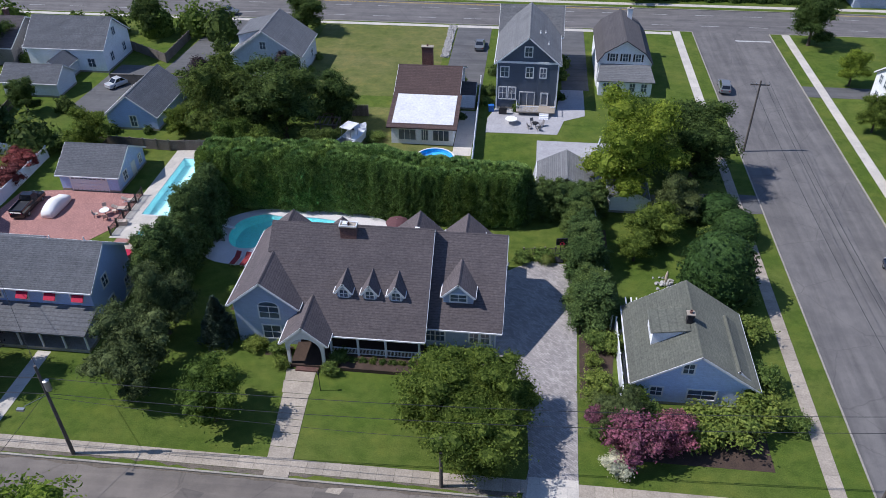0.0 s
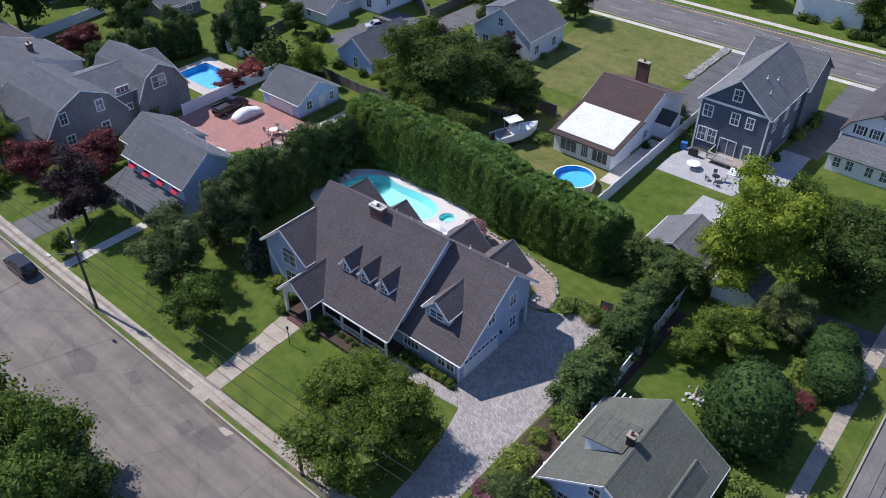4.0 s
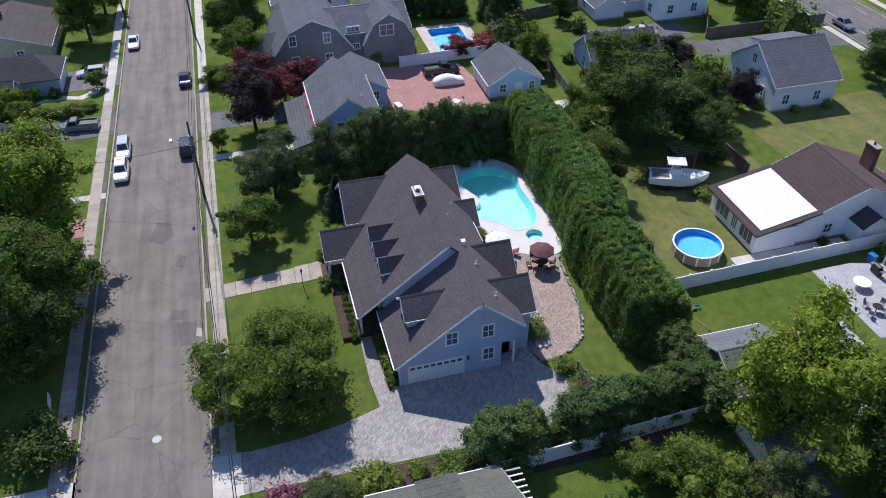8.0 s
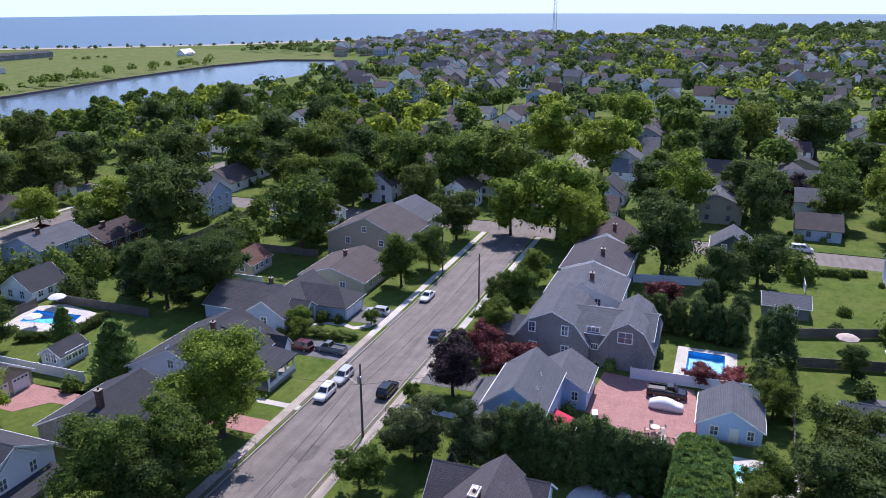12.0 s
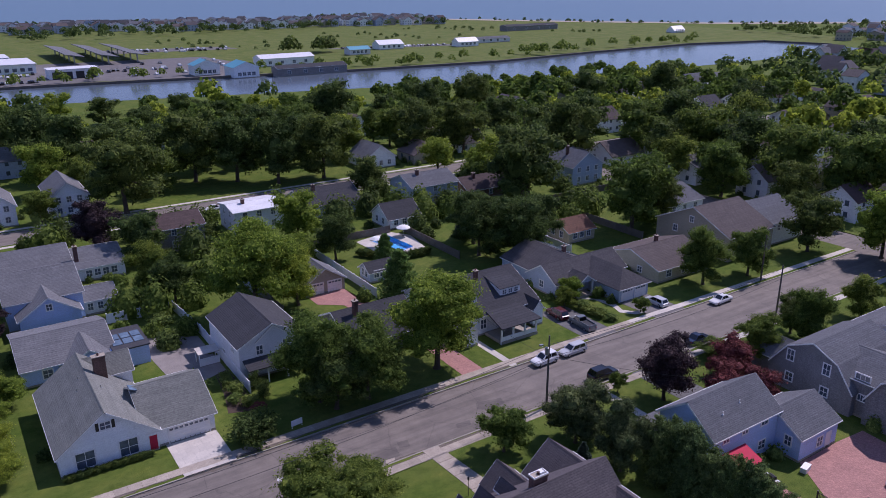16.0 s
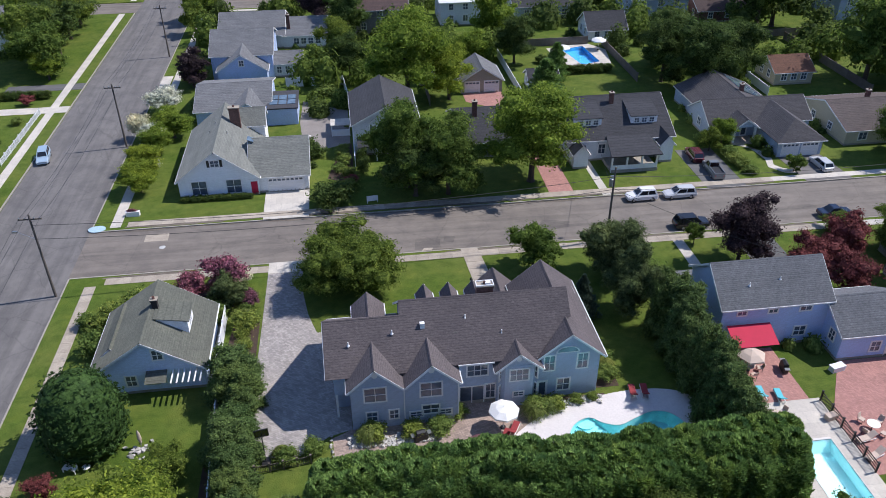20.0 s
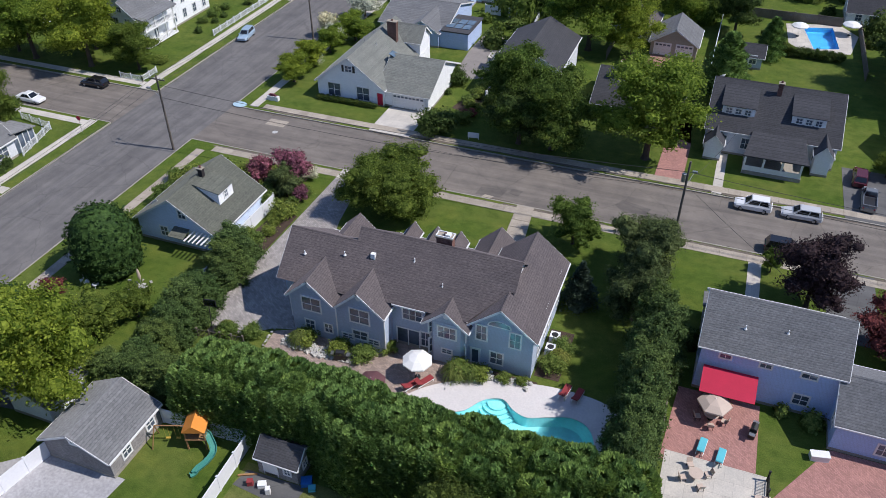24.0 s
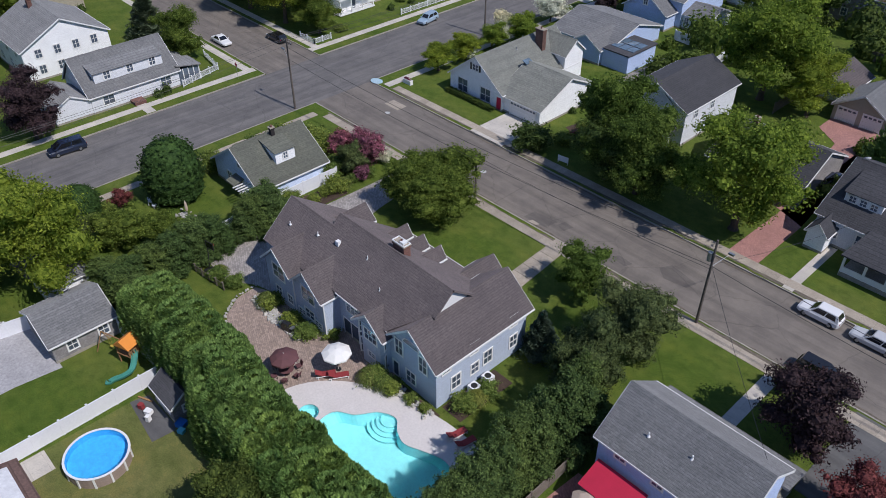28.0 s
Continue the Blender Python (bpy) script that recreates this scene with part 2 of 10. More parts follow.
ROOF_GREY = coursed("grey shingles", (0.22, 0.223, 0.228), 0.2, 40.0, 0.7, 0.9, 0.08, 1.6, 0.8, 0.02)
ROOF_DARK = coursed("charcoal shingles", (0.072, 0.072, 0.08), 0.2, 40.0, 0.7, 0.9, 0.08, 1.6, 0.8, 0.02)
ROOF_GREEN = coursed("grey green shingles", (0.148, 0.154, 0.124), 0.2, 40.0, 0.84, 0.9, 0.08, 1.6, 0.8, 0.02)
ROOF_PALE = coursed("pale grey green shingles", (0.25, 0.258, 0.23), 0.2, 40.0, 0.84, 0.9, 0.08, 1.6, 0.8, 0.02)
ROOF_RED = coursed("red brown shingles", (0.135, 0.085, 0.075), 0.2, 40.0, 0.7, 0.9, 0.08, 1.6, 0.8, 0.02)
ROOF_SLATE = coursed("dark weathered shingles", (0.11, 0.101, 0.104), 0.2, 40.0, 0.7, 0.9, 0.08, 1.6, 0.8, 0.02)
ROOF_TAN = coursed("tan shingles", (0.19, 0.145, 0.125), 0.2, 40.0, 0.7, 0.9, 0.08, 1.6, 0.8, 0.02)
ROOF_ORANGE = coursed("orange brown shingles", (0.29, 0.13, 0.075), 0.2, 40.0, 0.75, 0.9, 0.08, 1.6, 0.8, 0.02)
ROOF_WHITE = surface("white membrane", (0.74, 0.74, 0.75), 0.5, 3, 0.6, 0.14, 0.05)
BRICK = coursed("red brick", (0.17, 0.085, 0.068), 0.09, 0.22, 1.5, 0.85, 0.25, 1.0, 0.6, 0.012)
# bluish sky reflection is put into the pane colour, along with pale blinds
GLASS = glass_material("window glass with pale blinds", (0.085, 0.11, 0.15))
SKYLIGHT = glass_material("skylight glass", (0.12, 0.17, 0.22))
BARK = surface("bark", (0.1, 0.075, 0.055), 0.95, 9, 1.2, 0.35, 0.8)
POLE_WOOD = surface("weathered pole wood", (0.13, 0.11, 0.095), 0.9, 7, 0.6, 0.25, 0.4)
FENCE_WOOD = surface("grey fence wood", (0.2, 0.17, 0.14), 0.9, 7, 0.7, 0.3, 0.3, each=0.2)
BLACK = surface("black metal", (0.02, 0.02, 0.022), 0.5, 6, 1, 0.1)
STEEL = surface("galvanised steel", (0.4, 0.41, 0.42), 0.4, 6, 1, 0.12, 0.05, 0.8)
RUBBER = surface("tyre rubber", (0.02, 0.02, 0.02), 0.85)
GLASS_CAR = glass_material("car glass", (0.012, 0.014, 0.018), 0.04)
STONE = surface("white stone", (0.5, 0.48, 0.45), 0.9, 5, 2, 0.25, 0.4, each=0.35)
PAVER = surface("grey paver", (0.33, 0.295, 0.268), 0.9, 7, 0.6, 0.2, 0.2, each=0.35)
PAVER_PALE = surface("pale grey paver", (0.42, 0.41, 0.42), 0.9, 4, 0.5, 0.2, 0.2)
DECK = surface("pale pool deck", (0.66, 0.62, 0.6), 0.8, 5, 0.5, 0.08, 0.06)
POOL_SHELL = surface("aqua plaster", (0.24, 0.66, 0.7), 0.6, 3, 0.5, 0.08, 0.03)
POOL_PALE = surface("pale aqua plaster", (0.5, 0.82, 0.86), 0.6, 3, 0.5, 0.08, 0.03)
POOL_BLUE = surface("blue vinyl liner", (0.05, 0.36, 0.72), 0.5, 3, 0.8, 0.15, 0.05)
POOL_WATER = water_material("pool water", (0.9, 1.0, 1.0))
RIVER = water_material("river water", (0.1, 0.13, 0.16), 0.16, 0.35, 0.25, 0.0)
SEA = water_material("sea water", (0.085, 0.15, 0.2), 0.3, 0.4, 0.05, 0.0)
RED_CLOTH = surface("red canvas", (0.5, 0.015, 0.055), 0.8, 20, 1, 0.1)
CUSHION_RED = surface("dark red cushion", (0.27, 0.035, 0.04), 0.85, 20, 1, 0.1)
MAROON_CLOTH = surface("maroon canvas", (0.13, 0.055, 0.06), 0.85, 20, 1, 0.12)
WHITE_CLOTH = surface("white canvas", (0.82, 0.81, 0.78), 0.85, 20, 1, 0.06)
CREAM_CLOTH = surface("cream canvas", (0.55, 0.44, 0.36), 0.85, 20, 1, 0.08)
AQUA_CLOTH = surface("aqua cushion", (0.12, 0.5, 0.58), 0.85, 20, 1, 0.08)
ORANGE_CLOTH = surface("orange canvas", (0.75, 0.27, 0.04), 0.8, 20, 1, 0.08)
GREEN_PLASTIC = surface("green plastic", (0.08, 0.3, 0.24), 0.4)
BLUE_PLASTIC = surface("blue plastic", (0.03, 0.16, 0.5), 0.4)
CEDAR = surface("cedar wood", (0.35, 0.19, 0.08), 0.8, 9, 1, 0.25, 0.3)
YELLOW_PAINT = surface("yellow road paint", (0.62, 0.42, 0.06), 0.8, 9, 0.6, 0.3)
WHITE_PAINT = surface("worn white road paint", (0.55, 0.55, 0.53), 0.8, 9, 0.6, 0.3)
PALE_PAINT = surface("pale blue pavement paint", (0.4, 0.55, 0.62), 0.7)
LEAF_MAPLE = foliage("maple leaves", (0.064, 0.11, 0.022), (0.24, 0.325, 0.078), 0.56)
LEAF_LIGHT = foliage("light green leaves", (0.102, 0.17, 0.026), (0.4, 0.5, 0.09), 0.6)
LEAF_OAK = foliage("dark oak leaves", (0.042, 0.074, 0.022), (0.162, 0.228, 0.07), 0.5)
LEAF_BUSHY = foliage("grey green willowy leaves", (0.052, 0.075, 0.03), (0.165, 0.205, 0.085), 0.3)
LEAF_PURPLE = foliage("purple maple leaves", (0.030, 0.019, 0.028), (0.077, 0.050, 0.061), 0.15)
LEAF_RED = foliage("crimson leaves and flowers", (0.11, 0.028, 0.034), (0.27, 0.078, 0.085), 0.15)
LEAF_PINK = foliage("pink blossom", (0.09, 0.05, 0.06), (0.42, 0.15, 0.27), 0.25)
LEAF_WHITE = foliage("white blossom", (0.4, 0.42, 0.36), (0.75, 0.75, 0.7), 0.2)
LEAF_CEDAR = foliage("arborvitae sprays", (0.105, 0.182, 0.056), (0.31, 0.462, 0.15), 0.42)
LEAF_CEDAR_DARK = foliage("dark cedar sprays", (0.052, 0.088, 0.03), (0.15, 0.22, 0.075), 0.28)
LEAF_SPRUCE = foliage("blue spruce needles", (0.045, 0.07, 0.055), (0.11, 0.155, 0.12), 0.1)
LEAF_SHRUB = foliage("shrub leaves", (0.09, 0.145, 0.034), (0.25, 0.32, 0.09), 0.3)
LEAF_TUFT = foliage("ornamental grass blades", (0.1, 0.14, 0.035), (0.28, 0.32, 0.11), 0.35)
LEAF_YEW = foliage("clipped yew sprays", (0.034, 0.07, 0.021), (0.064, 0.118, 0.033), 0.2)


# ---- mesh helpers ----
class Shape:
    """Collects vertices and faces of one mesh."""

    def __init__(self):
        self.v, self.f = [], []

    def add(self, verts, faces):
        k = len(self.v)
        self.v += [tuple(p) for p in verts]
        self.f += [tuple(i + k for i in face) for face in faces]
        return self

    def box(self, x0, y0, z0, x1, y1, z1):
        return self.add([(x, y, z) for z in (z0, z1) for y in (y0, y1) for x in (x0, x1)],
                        [(0, 2, 3, 1), (4, 5, 7, 6), (0, 1, 5, 4), (2, 6, 7, 3), (0, 4, 6, 2), (1, 3, 7, 5)])

    def extrude(self, poly, axis, a, b):
        """A polygon of the other two axes, drawn out along axis from a to b."""
        place = {"x": lambda p, s: (s, p[0], p[1]), "y": lambda p, s: (p[0], s, p[1]), "z": lambda p, s: (p[0], p[1], s)}[axis]
        n = len(poly)
        return self.add([place(p, a) for p in poly] + [place(p, b) for p in poly],
                        [tuple(range(n)), tuple(range(2 * n - 1, n - 1, -1))] + [(i, i + n, (i + 1) % n + n, (i + 1) % n) for i in range(n)])

    def slab(self, quad, thick):
        """A flat plate under a polygon, square to it."""
        q = [Vector(p) for p in quad]
        nrm = (q[1] - q[0]).cross(q[2] - q[0]).normalized()
        if nrm.z < 0:
            nrm = -nrm
        n = len(q)
        return self.add(q + [p - nrm * thick for p in q],
                        [tuple(range(n)), tuple(range(2 * n - 1, n - 1, -1))] + [(i, i + n, (i + 1) % n + n, (i + 1) % n) for i in range(n)])

    def tube(self, a, b, ra, rb, sides=8):
        a, b = Vector(a), Vector(b)
        d = (b - a).normalized()
        u = d.orthogonal().normalized()
        w = d.cross(u)
        ring = [(math.cos(2 * math.pi * i / sides), math.sin(2 * math.pi * i / sides)) for i in range(sides)]
        return self.add([a + (u * c + w * s) * ra for c, s in ring] + [b + (u * c + w * s) * rb for c, s in ring],
                        [tuple(range(sides)), tuple(range(2 * sides - 1, sides - 1, -1))] + [(i, (i + 1) % sides, (i + 1) % sides + sides, i + sides) for i in range(sides)])

    def lathe(self, profile, sides=16, at=(0, 0)):
        """Turns (radius, height) pairs round a vertical axis."""
        k = len(profile)
        verts = [(at[0] + r * math.cos(2 * math.pi * i / sides), at[1] + r * math.sin(2 * math.pi * i / sides), z) for i in range(sides) for r, z in profile]
        faces = [(i * k + j, (i + 1) % sides * k + j, (i + 1) % sides * k + j + 1, i * k + j + 1) for i in range(sides) for j in range(k - 1)]
        return self.add(verts, faces)

    def mesh(self, name, material, smooth=False):
        me = bpy.data.meshes.new(name)
        me.from_pydata(self.v, [], self.f)
        bm = bmesh.new()
        bm.from_mesh(me)
        bmesh.ops.recalc_face_normals(bm, faces=bm.faces)
        bm.to_mesh(me)
        bm.free()
        me.materials.append(material)
        if smooth:
            me.polygons.foreach_set("use_smooth", [True] * len(me.polygons))
        return me


def part(name, shape, material, parent=None, label="", at=None, smooth=False):
    """Links a shape or a mesh as one object, under a thing or part if given."""
    ob = new(name, shape.mesh(name, material, smooth) if isinstance(shape, Shape) else shape)
    if parent:
        ob.parent = parent
    if at is not None:
        ob.matrix_basis = at
    return tagged(ob, label)


def thing(name, label, category, at=None, group="", kind=""):
    return tagged(new(name) if at is None else placed(new(name), at), label, category, group, kind)


def placed(ob, m):
    ob.matrix_basis = m
    return ob


def structure(name, shape, material, label="", category=""):
    return tagged(part(name, shape, material), label or name.replace("_", " "), category or name.split("_")[0], kind="structure")


def rounded(points, per=6):
    """A smooth closed line through points."""
    out, n = [], len(points)
    for i in range(n):
        p0, p1, p2, p3 = (points[(i + k - 1) % n] for k in range(4))
        for s in range(per):
            t = s / per
            out.append(tuple(0.5 * (2 * b + (c - a) * t + (2 * a - 5 * b + 4 * c - d) * t * t + (3 * b - a - 3 * c + d) * t ** 3) for a, b, c, d in zip(p0, p1, p2, p3)))
    return out


# ---- ground, roads, lawns ----
def paved(name, colour, row, width, vary=0.2, line=0.6, turn=0.0):
    """Flat paving with joints, laid in courses."""
    m, t, b = blank(name, 0.88)
    mp = t.nodes.new("ShaderNodeMapping")
    mp.inputs["Rotation"].default_value = (0, 0, turn)
    t.links.new(position(t), mp.inputs[0])
    br = node(t, "TexBrick", Scale=1.0, Mortar_Size=0.015, Mortar_Smooth=0.4, Bias=0.0, Brick_Width=width, Row_Height=row)
    br.inputs["Color1"].default_value = (*shade(colour, 1 - vary), 1)
    br.inputs["Color2"].default_value = (*shade(colour, 1 + vary), 1)
    br.inputs["Mortar"].default_value = (*shade(colour, line), 1)
    t.links.new(mp.outputs[0], br.inputs["Vector"])
    c = mix(t, "MULTIPLY", 1.0, br.outputs["Color"], ramp(t, noise_of(t, position(t), 0.5, 4), [(0.3, (0.84, 0.84, 0.84)), (0.7, (1.06, 1.05, 1.03))]))
    c = mix(t, "MULTIPLY", 1.0, c, ramp(t, noise_of(t, position(t), 7, 3), [(0.3, (0.88, 0.88, 0.88)), (0.7, (1.08, 1.08, 1.08))]))
    t.links.new(c, b.inputs["Base Color"])
    bump(t, b, br.outputs["Fac"], 0.5, -0.01)
    return m


DRIVE_PAVERS = paved("grey driveway pavers", (0.36, 0.33, 0.31), 0.2, 0.4, 0.22, 0.6, 0.6)
PATIO_PAVERS = paved("tan patio pavers", (0.37, 0.285, 0.24), 0.2, 0.3, 0.22, 0.6, 0.4)
RED_PAVERS = paved("red brick paving", (0.42, 0.215, 0.185), 0.12, 0.24, 0.2, 0.7, 0.78)
SLABS = paved("concrete slabs", (0.56, 0.52, 0.46), 1.5, 1.5, 0.06, 0.7)


def area(outer, holes=(), top=0.0, thick=0.14):
    """A level plate with the given outline and openings."""
    bm = bmesh.new()
    edges = []
    for ring in (outer, *holes):
        vs = [bm.verts.new((x, y, top)) for x, y in ring]
        edges += [bm.edges.new((vs[i], vs[(i + 1) % len(vs)])) for i in range(len(vs))]
    bmesh.ops.triangle_fill(bm, use_beauty=True, use_dissolve=False, edges=edges)
    ring_edges = [e for e in bm.edges if len(e.link_faces) == 1]
    if thick:
        out = bmesh.ops.extrude_edge_only(bm, edges=ring_edges)
        for v in out["geom"]:
            if isinstance(v, bmesh.types.BMVert):
                v.co.z -= thick
    bmesh.ops.recalc_face_normals(bm, faces=bm.faces)
    if sum(f.normal.z * f.calc_area() for f in bm.faces) < 0:
        bmesh.ops.reverse_faces(bm, faces=bm.faces)
    me = bpy.data.meshes.new("area")
    bm.to_mesh(me)
    bm.free()
    return me


def plate(name, outer, material, top, label, category, holes=(), thick=0.14, kind="structure"):
    me = area(outer, holes, top, thick)
    me.materials.append(material)
    return tagged(new(name, me), label, category, kind=kind)


def rect(x0, y0, x1, y1):
    return [(x0, y0), (x1, y0), (x1, y1), (x0, y1)]


POOL = rounded([(-21.0, 75.5), (-20.9, 73.5), (-22.5, 72.3), (-23.7, 70.6), (-25.3, 69.9), (-26.6, 70.8), (-28.0, 71.2), (-29.8, 70.5),
                (-31.7, 69.9), (-33.4, 70.5), (-34.3, 72.6), (-33.8, 75.5), (-31.3, 77.1), (-28.4, 76.8), (-25.2, 77.0), (-22.4, 76.6)], 5)
SPA = [(-19.4 + 0.95 * math.cos(a / 12 * math.pi), 75.2 + 0.95 * math.sin(a / 12 * math.pi)) for a in range(24)]
WEST_POOL = rect(-46.6, 75.6, -42.8, 89.6)
GAMBREL_POOL = rect(-78.0, 77.6, -69.2, 83.2)
FAR_POOL = [(-50.6, -34.4), (-55.6, -35.8), (-56.4, -26.0), (-52.3, -24.6)]
HOME = rect(-131, 39.0, 29.9, 144.8)
CIRCLE = [(10 + 2500 * math.cos(a * math.pi / 36), 80 + 2500 * math.sin(a * math.pi / 36)) for a in range(72)]
SOUTH = rect(-131, -75.6, 29.9, 28.1)
plate("ground", CIRCLE, GRASS, -0.14, "flat green ground reaching the horizon", "ground", [HOME, SOUTH], 0.0)
plate("lawn_home_block", HOME, GRASS, 0.0, "mown green lawns of the home block", "lawn", [POOL, SPA, WEST_POOL, GAMBREL_POOL])
plate("lawn_south_block", SOUTH, GRASS, 0.0, "mown lawns across the street", "lawn", [FAR_POOL])
for name, r in (("lawn_east_block", rect(44.0, 39.0, 200, 144.8)), ("lawn_southeast_block", rect(44.0, -75.6, 200, 28.1)),
                ("lawn_far_south_block", rect(-131, -250, 33.6, -85.4)), ("lawn_west_block", rect(-330, 39.0, -141, 144.8)),
                ("lawn_southwest_block", rect(-330, -75.6, -141, 28.1)), ("lawn_north_block", rect(-330, 157.2, 200, 270)),
                ("lawn_far_southeast_block", rect(44.0, -250, 200, -85.4)), ("lawn_far_southwest_block", rect(-330, -170, -141, -85.4))):
    plate(name, r, GRASS, 0.0, "mown green lawns of a neighbouring block", "lawn")
for name, r, m in (("road_front", rect(-330, 28.2, 200, 38.8), ASPHALT), ("road_east", [(30.1, 145.0), (30.1, -86.0), (33.7, -86.0), (33.7, -292.0), (43.6, -292.0), (43.8, 145.0)], ASPHALT_SIDE), ("road_north", rect(-330, 145, 200, 157), ASPHALT_GREY),
                   ("road_south", rect(-330, -85.2, 200, -75.8), ASPHALT), ("road_west", rect(-140.8, -170, -131.2, 145), ASPHALT)):
    k = {"road_east": 0.004, "road_west": 0.004}.get(name, 0.0)
    plate(name, r, m, -0.11 + k, "worn grey asphalt road with cracks and patches", "road", thick=0.03)
KERBS = [("x", -131, 29.9, 38.9), ("x", -131, 29.9, 28.1), ("y", 39, 144.8, 29.95), ("y", -75.6, 28.1, 29.95), ("y", 39, 144.8, 43.9), ("y", -75.6, 28.1, 43.9),
         ("x", -131, 29.9, 144.9), ("x", -131, 29.9, -75.7), ("x", -131, 33.6, -85.3), ("y", -250, -85.4, 33.65), ("x", 44, 200, 38.9), ("x", 44, 200, 28.1), ("x", -330, 200, 157.1), ("x", 44, 200, 144.9)]
for axis, a, b, c in KERBS:
    s = Shape()
    s.box(a, c - 0.09, -0.13, b, c + 0.09, 0.03) if axis == "x" else s.box(c - 0.09, a, -0.13, c + 0.09, b, 0.034)
    structure("kerb", s, KERB, "worn concrete kerb along the road", "kerb")
s = Shape()
for y in (156.1, 156.4):
    for x0, x1 in ((-300, 20), (52, 200)):
        s.box(x0, y, -0.108, x1, y + 0.1, -0.1)
structure("road_marking_yellow", s, YELLOW_PAINT, "double yellow lines along the kerb", "road marking")
s = Shape()
for i in range(36):
    s.box(-220 + i * 9, 148.2, -0.108, -216.5 + i * 9, 148.32, -0.1)
    s.box(-220 + i * 9, 154.0, -0.108, -216.5 + i * 9, 154.12, -0.1)
s.box(37.2, 141, -0.106, 43.4, 141.5, -0.1)
structure("road_marking_white", s, WHITE_PAINT, "worn white stop and lane lines", "road marking")

# water and coast
CANAL = [(200, -332), (53, -306), (-130, -262), (-240, -236), (-345, -224), (-430, -222), (-530, -222), (-592, -228), (-604, -262), (-590, -316), (-515, -332), (-400, -326), (-300, -314), (-205, -322), (-45, -350), (56, -364), (200, -392)]
plate("water_canal", CANAL, RIVER, -0.1, "calm grey-blue canal", "water", thick=0.02)
plate("meadow", [(56, -366), (-45, -352), (-205, -324), (-300, -316), (-400, -328), (-515, -334), (-594, -318), (-608, -262), (-700, -300), (-720, -560), (-560, -790), (-420, -900), (-226, -960), (300, -1050), (300, -400)], MEADOW, -0.09, "broad dry grass field beyond the canal", "field", thick=0.03)
SHORE = [(300, -1150), (-226, -1000), (-425, -930), (-590, -810), (-700, -650), (-800, -530), (-950, -430), (-1120, -320), (-1300, -60)]
SEA_LINE = [(1500, -2300)] + SHORE + [(-2000, 700)]


def shore(x):
    """How far south the land goes at x."""
    return np.interp(-np.asarray(x), [-a for a, b in SHORE] + [2000], [b for a, b in SHORE] + [700])


arc = [(10 + 2900 * math.cos(a), 80 + 2900 * math.sin(a)) for a in [radians(160 + 155 * i / 30) for i in range(31)]]
plate("water_sea", SEA_LINE + arc, SEA, -0.05, "pale blue sea to the horizon", "water", thick=0.05)
plate("beach", SHORE + [(x + 14, y + 26) for x, y in SHORE[::-1]], SAND, -0.06, "narrow sandy beach", "beach", thick=0.03)

# pavements, flag by flag
FLAG = Shape().box(-0.74, -0.66, -0.05, 0.74, 0.66, 0.035).mesh("flag", CONCRETE)


def pavement(name, axis, a, b, c, label):
    root = tagged(new(name), label, "pavement", kind="structure")
    for i in range(int((b - a) / 1.5)):
        s = a + 0.75 + 1.5 * i
        part("flag", FLAG, None, root, at=pose(s, c, 0) if axis == "x" else pose(c, s, 0, 0, 0, 90))


pavement("pavement_front", "x", -66, 26.2, 40.2, "concrete pavement of square flags beside the street")
pavement("pavement_across", "x", -66, 26.2, 26.7, "concrete pavement of square flags across the street")
pavement("pavement_east", "y", 41, 113, 27.0, "concrete pavement of square flags along the side street")
s = Shape()
s.box(-131, 39.55, -0.02, -66, 40.85, 0.035).box(-131, 26.05, -0.02, -66, 27.35, 0.035).box(26.3, 113, -0.02, 27.7, 144.7, 0.035)
s.box(26.3, -75, -0.02, 27.7, 27.35, 0.035).box(46, -75, -0.02, 47.4, 28, 0.035).box(46, 39.2, -0.02, 47.4, 144.6, 0.035)
s.box(-131, 143.0, -0.02, 26, 144.2, 0.035).box(47.4, 39.6, -0.02, 200, 40.9, 0.035).box(47.4, 25.9, -0.02, 200, 27.2, 0.035)
s.box(-131, -74.6, -0.02, 26, -73.3, 0.035).box(-131, -87.6, -0.02, 26, -86.3, 0.035).box(29.9, -240, -0.02, 31.5, -86.3, 0.035).box(45.6, -240, -0.02, 47.0, -86.3, 0.035).box(-300, 158.6, -0.02, 200, 160, 0.035)
structure("pavement_far", s, SLABS, "concrete pavement along the far streets", "pavement")


def strip(name, pts, material, top, label, category):
    return plate(name, pts, material, top, label, category, thick=0.06)


# the home plot
strip("driveway", [(1.6, 38.95), (6.2, 38.95), (6.2, 42), (6.4, 54), (6.7, 66), (6.9, 70.6), (1.8, 70.9), (-0.8, 68.9), (-3.0, 68.3), (-3.0, 65.2), (-1.6, 65.2), (-1.6, 55.0), (-0.6, 54.4),
                   (0.4, 53.2), (1.3, 50.0), (1.9, 46.0), (2.1, 42.0)], DRIVE_PAVERS, 0.03, "grey concrete paver driveway with curved edge", "driveway")
strip("driveway_apron", [(1.9, 38.85), (6.2, 38.85), (6.2, 41.2), (2.1, 41.2)], SLABS, 0.042, "pale concrete driveway apron", "driveway")
strip("house_path", [(-8.6, 53.2), (-8.6, 54.3), (-0.8, 54.6), (0.2, 53.4), (-3, 53.1)], DRIVE_PAVERS, 0.026, "narrow paver path along the front wall", "path")
root = tagged(new("front_path"), "pale concrete front path from kerb to porch", "path", kind="structure")
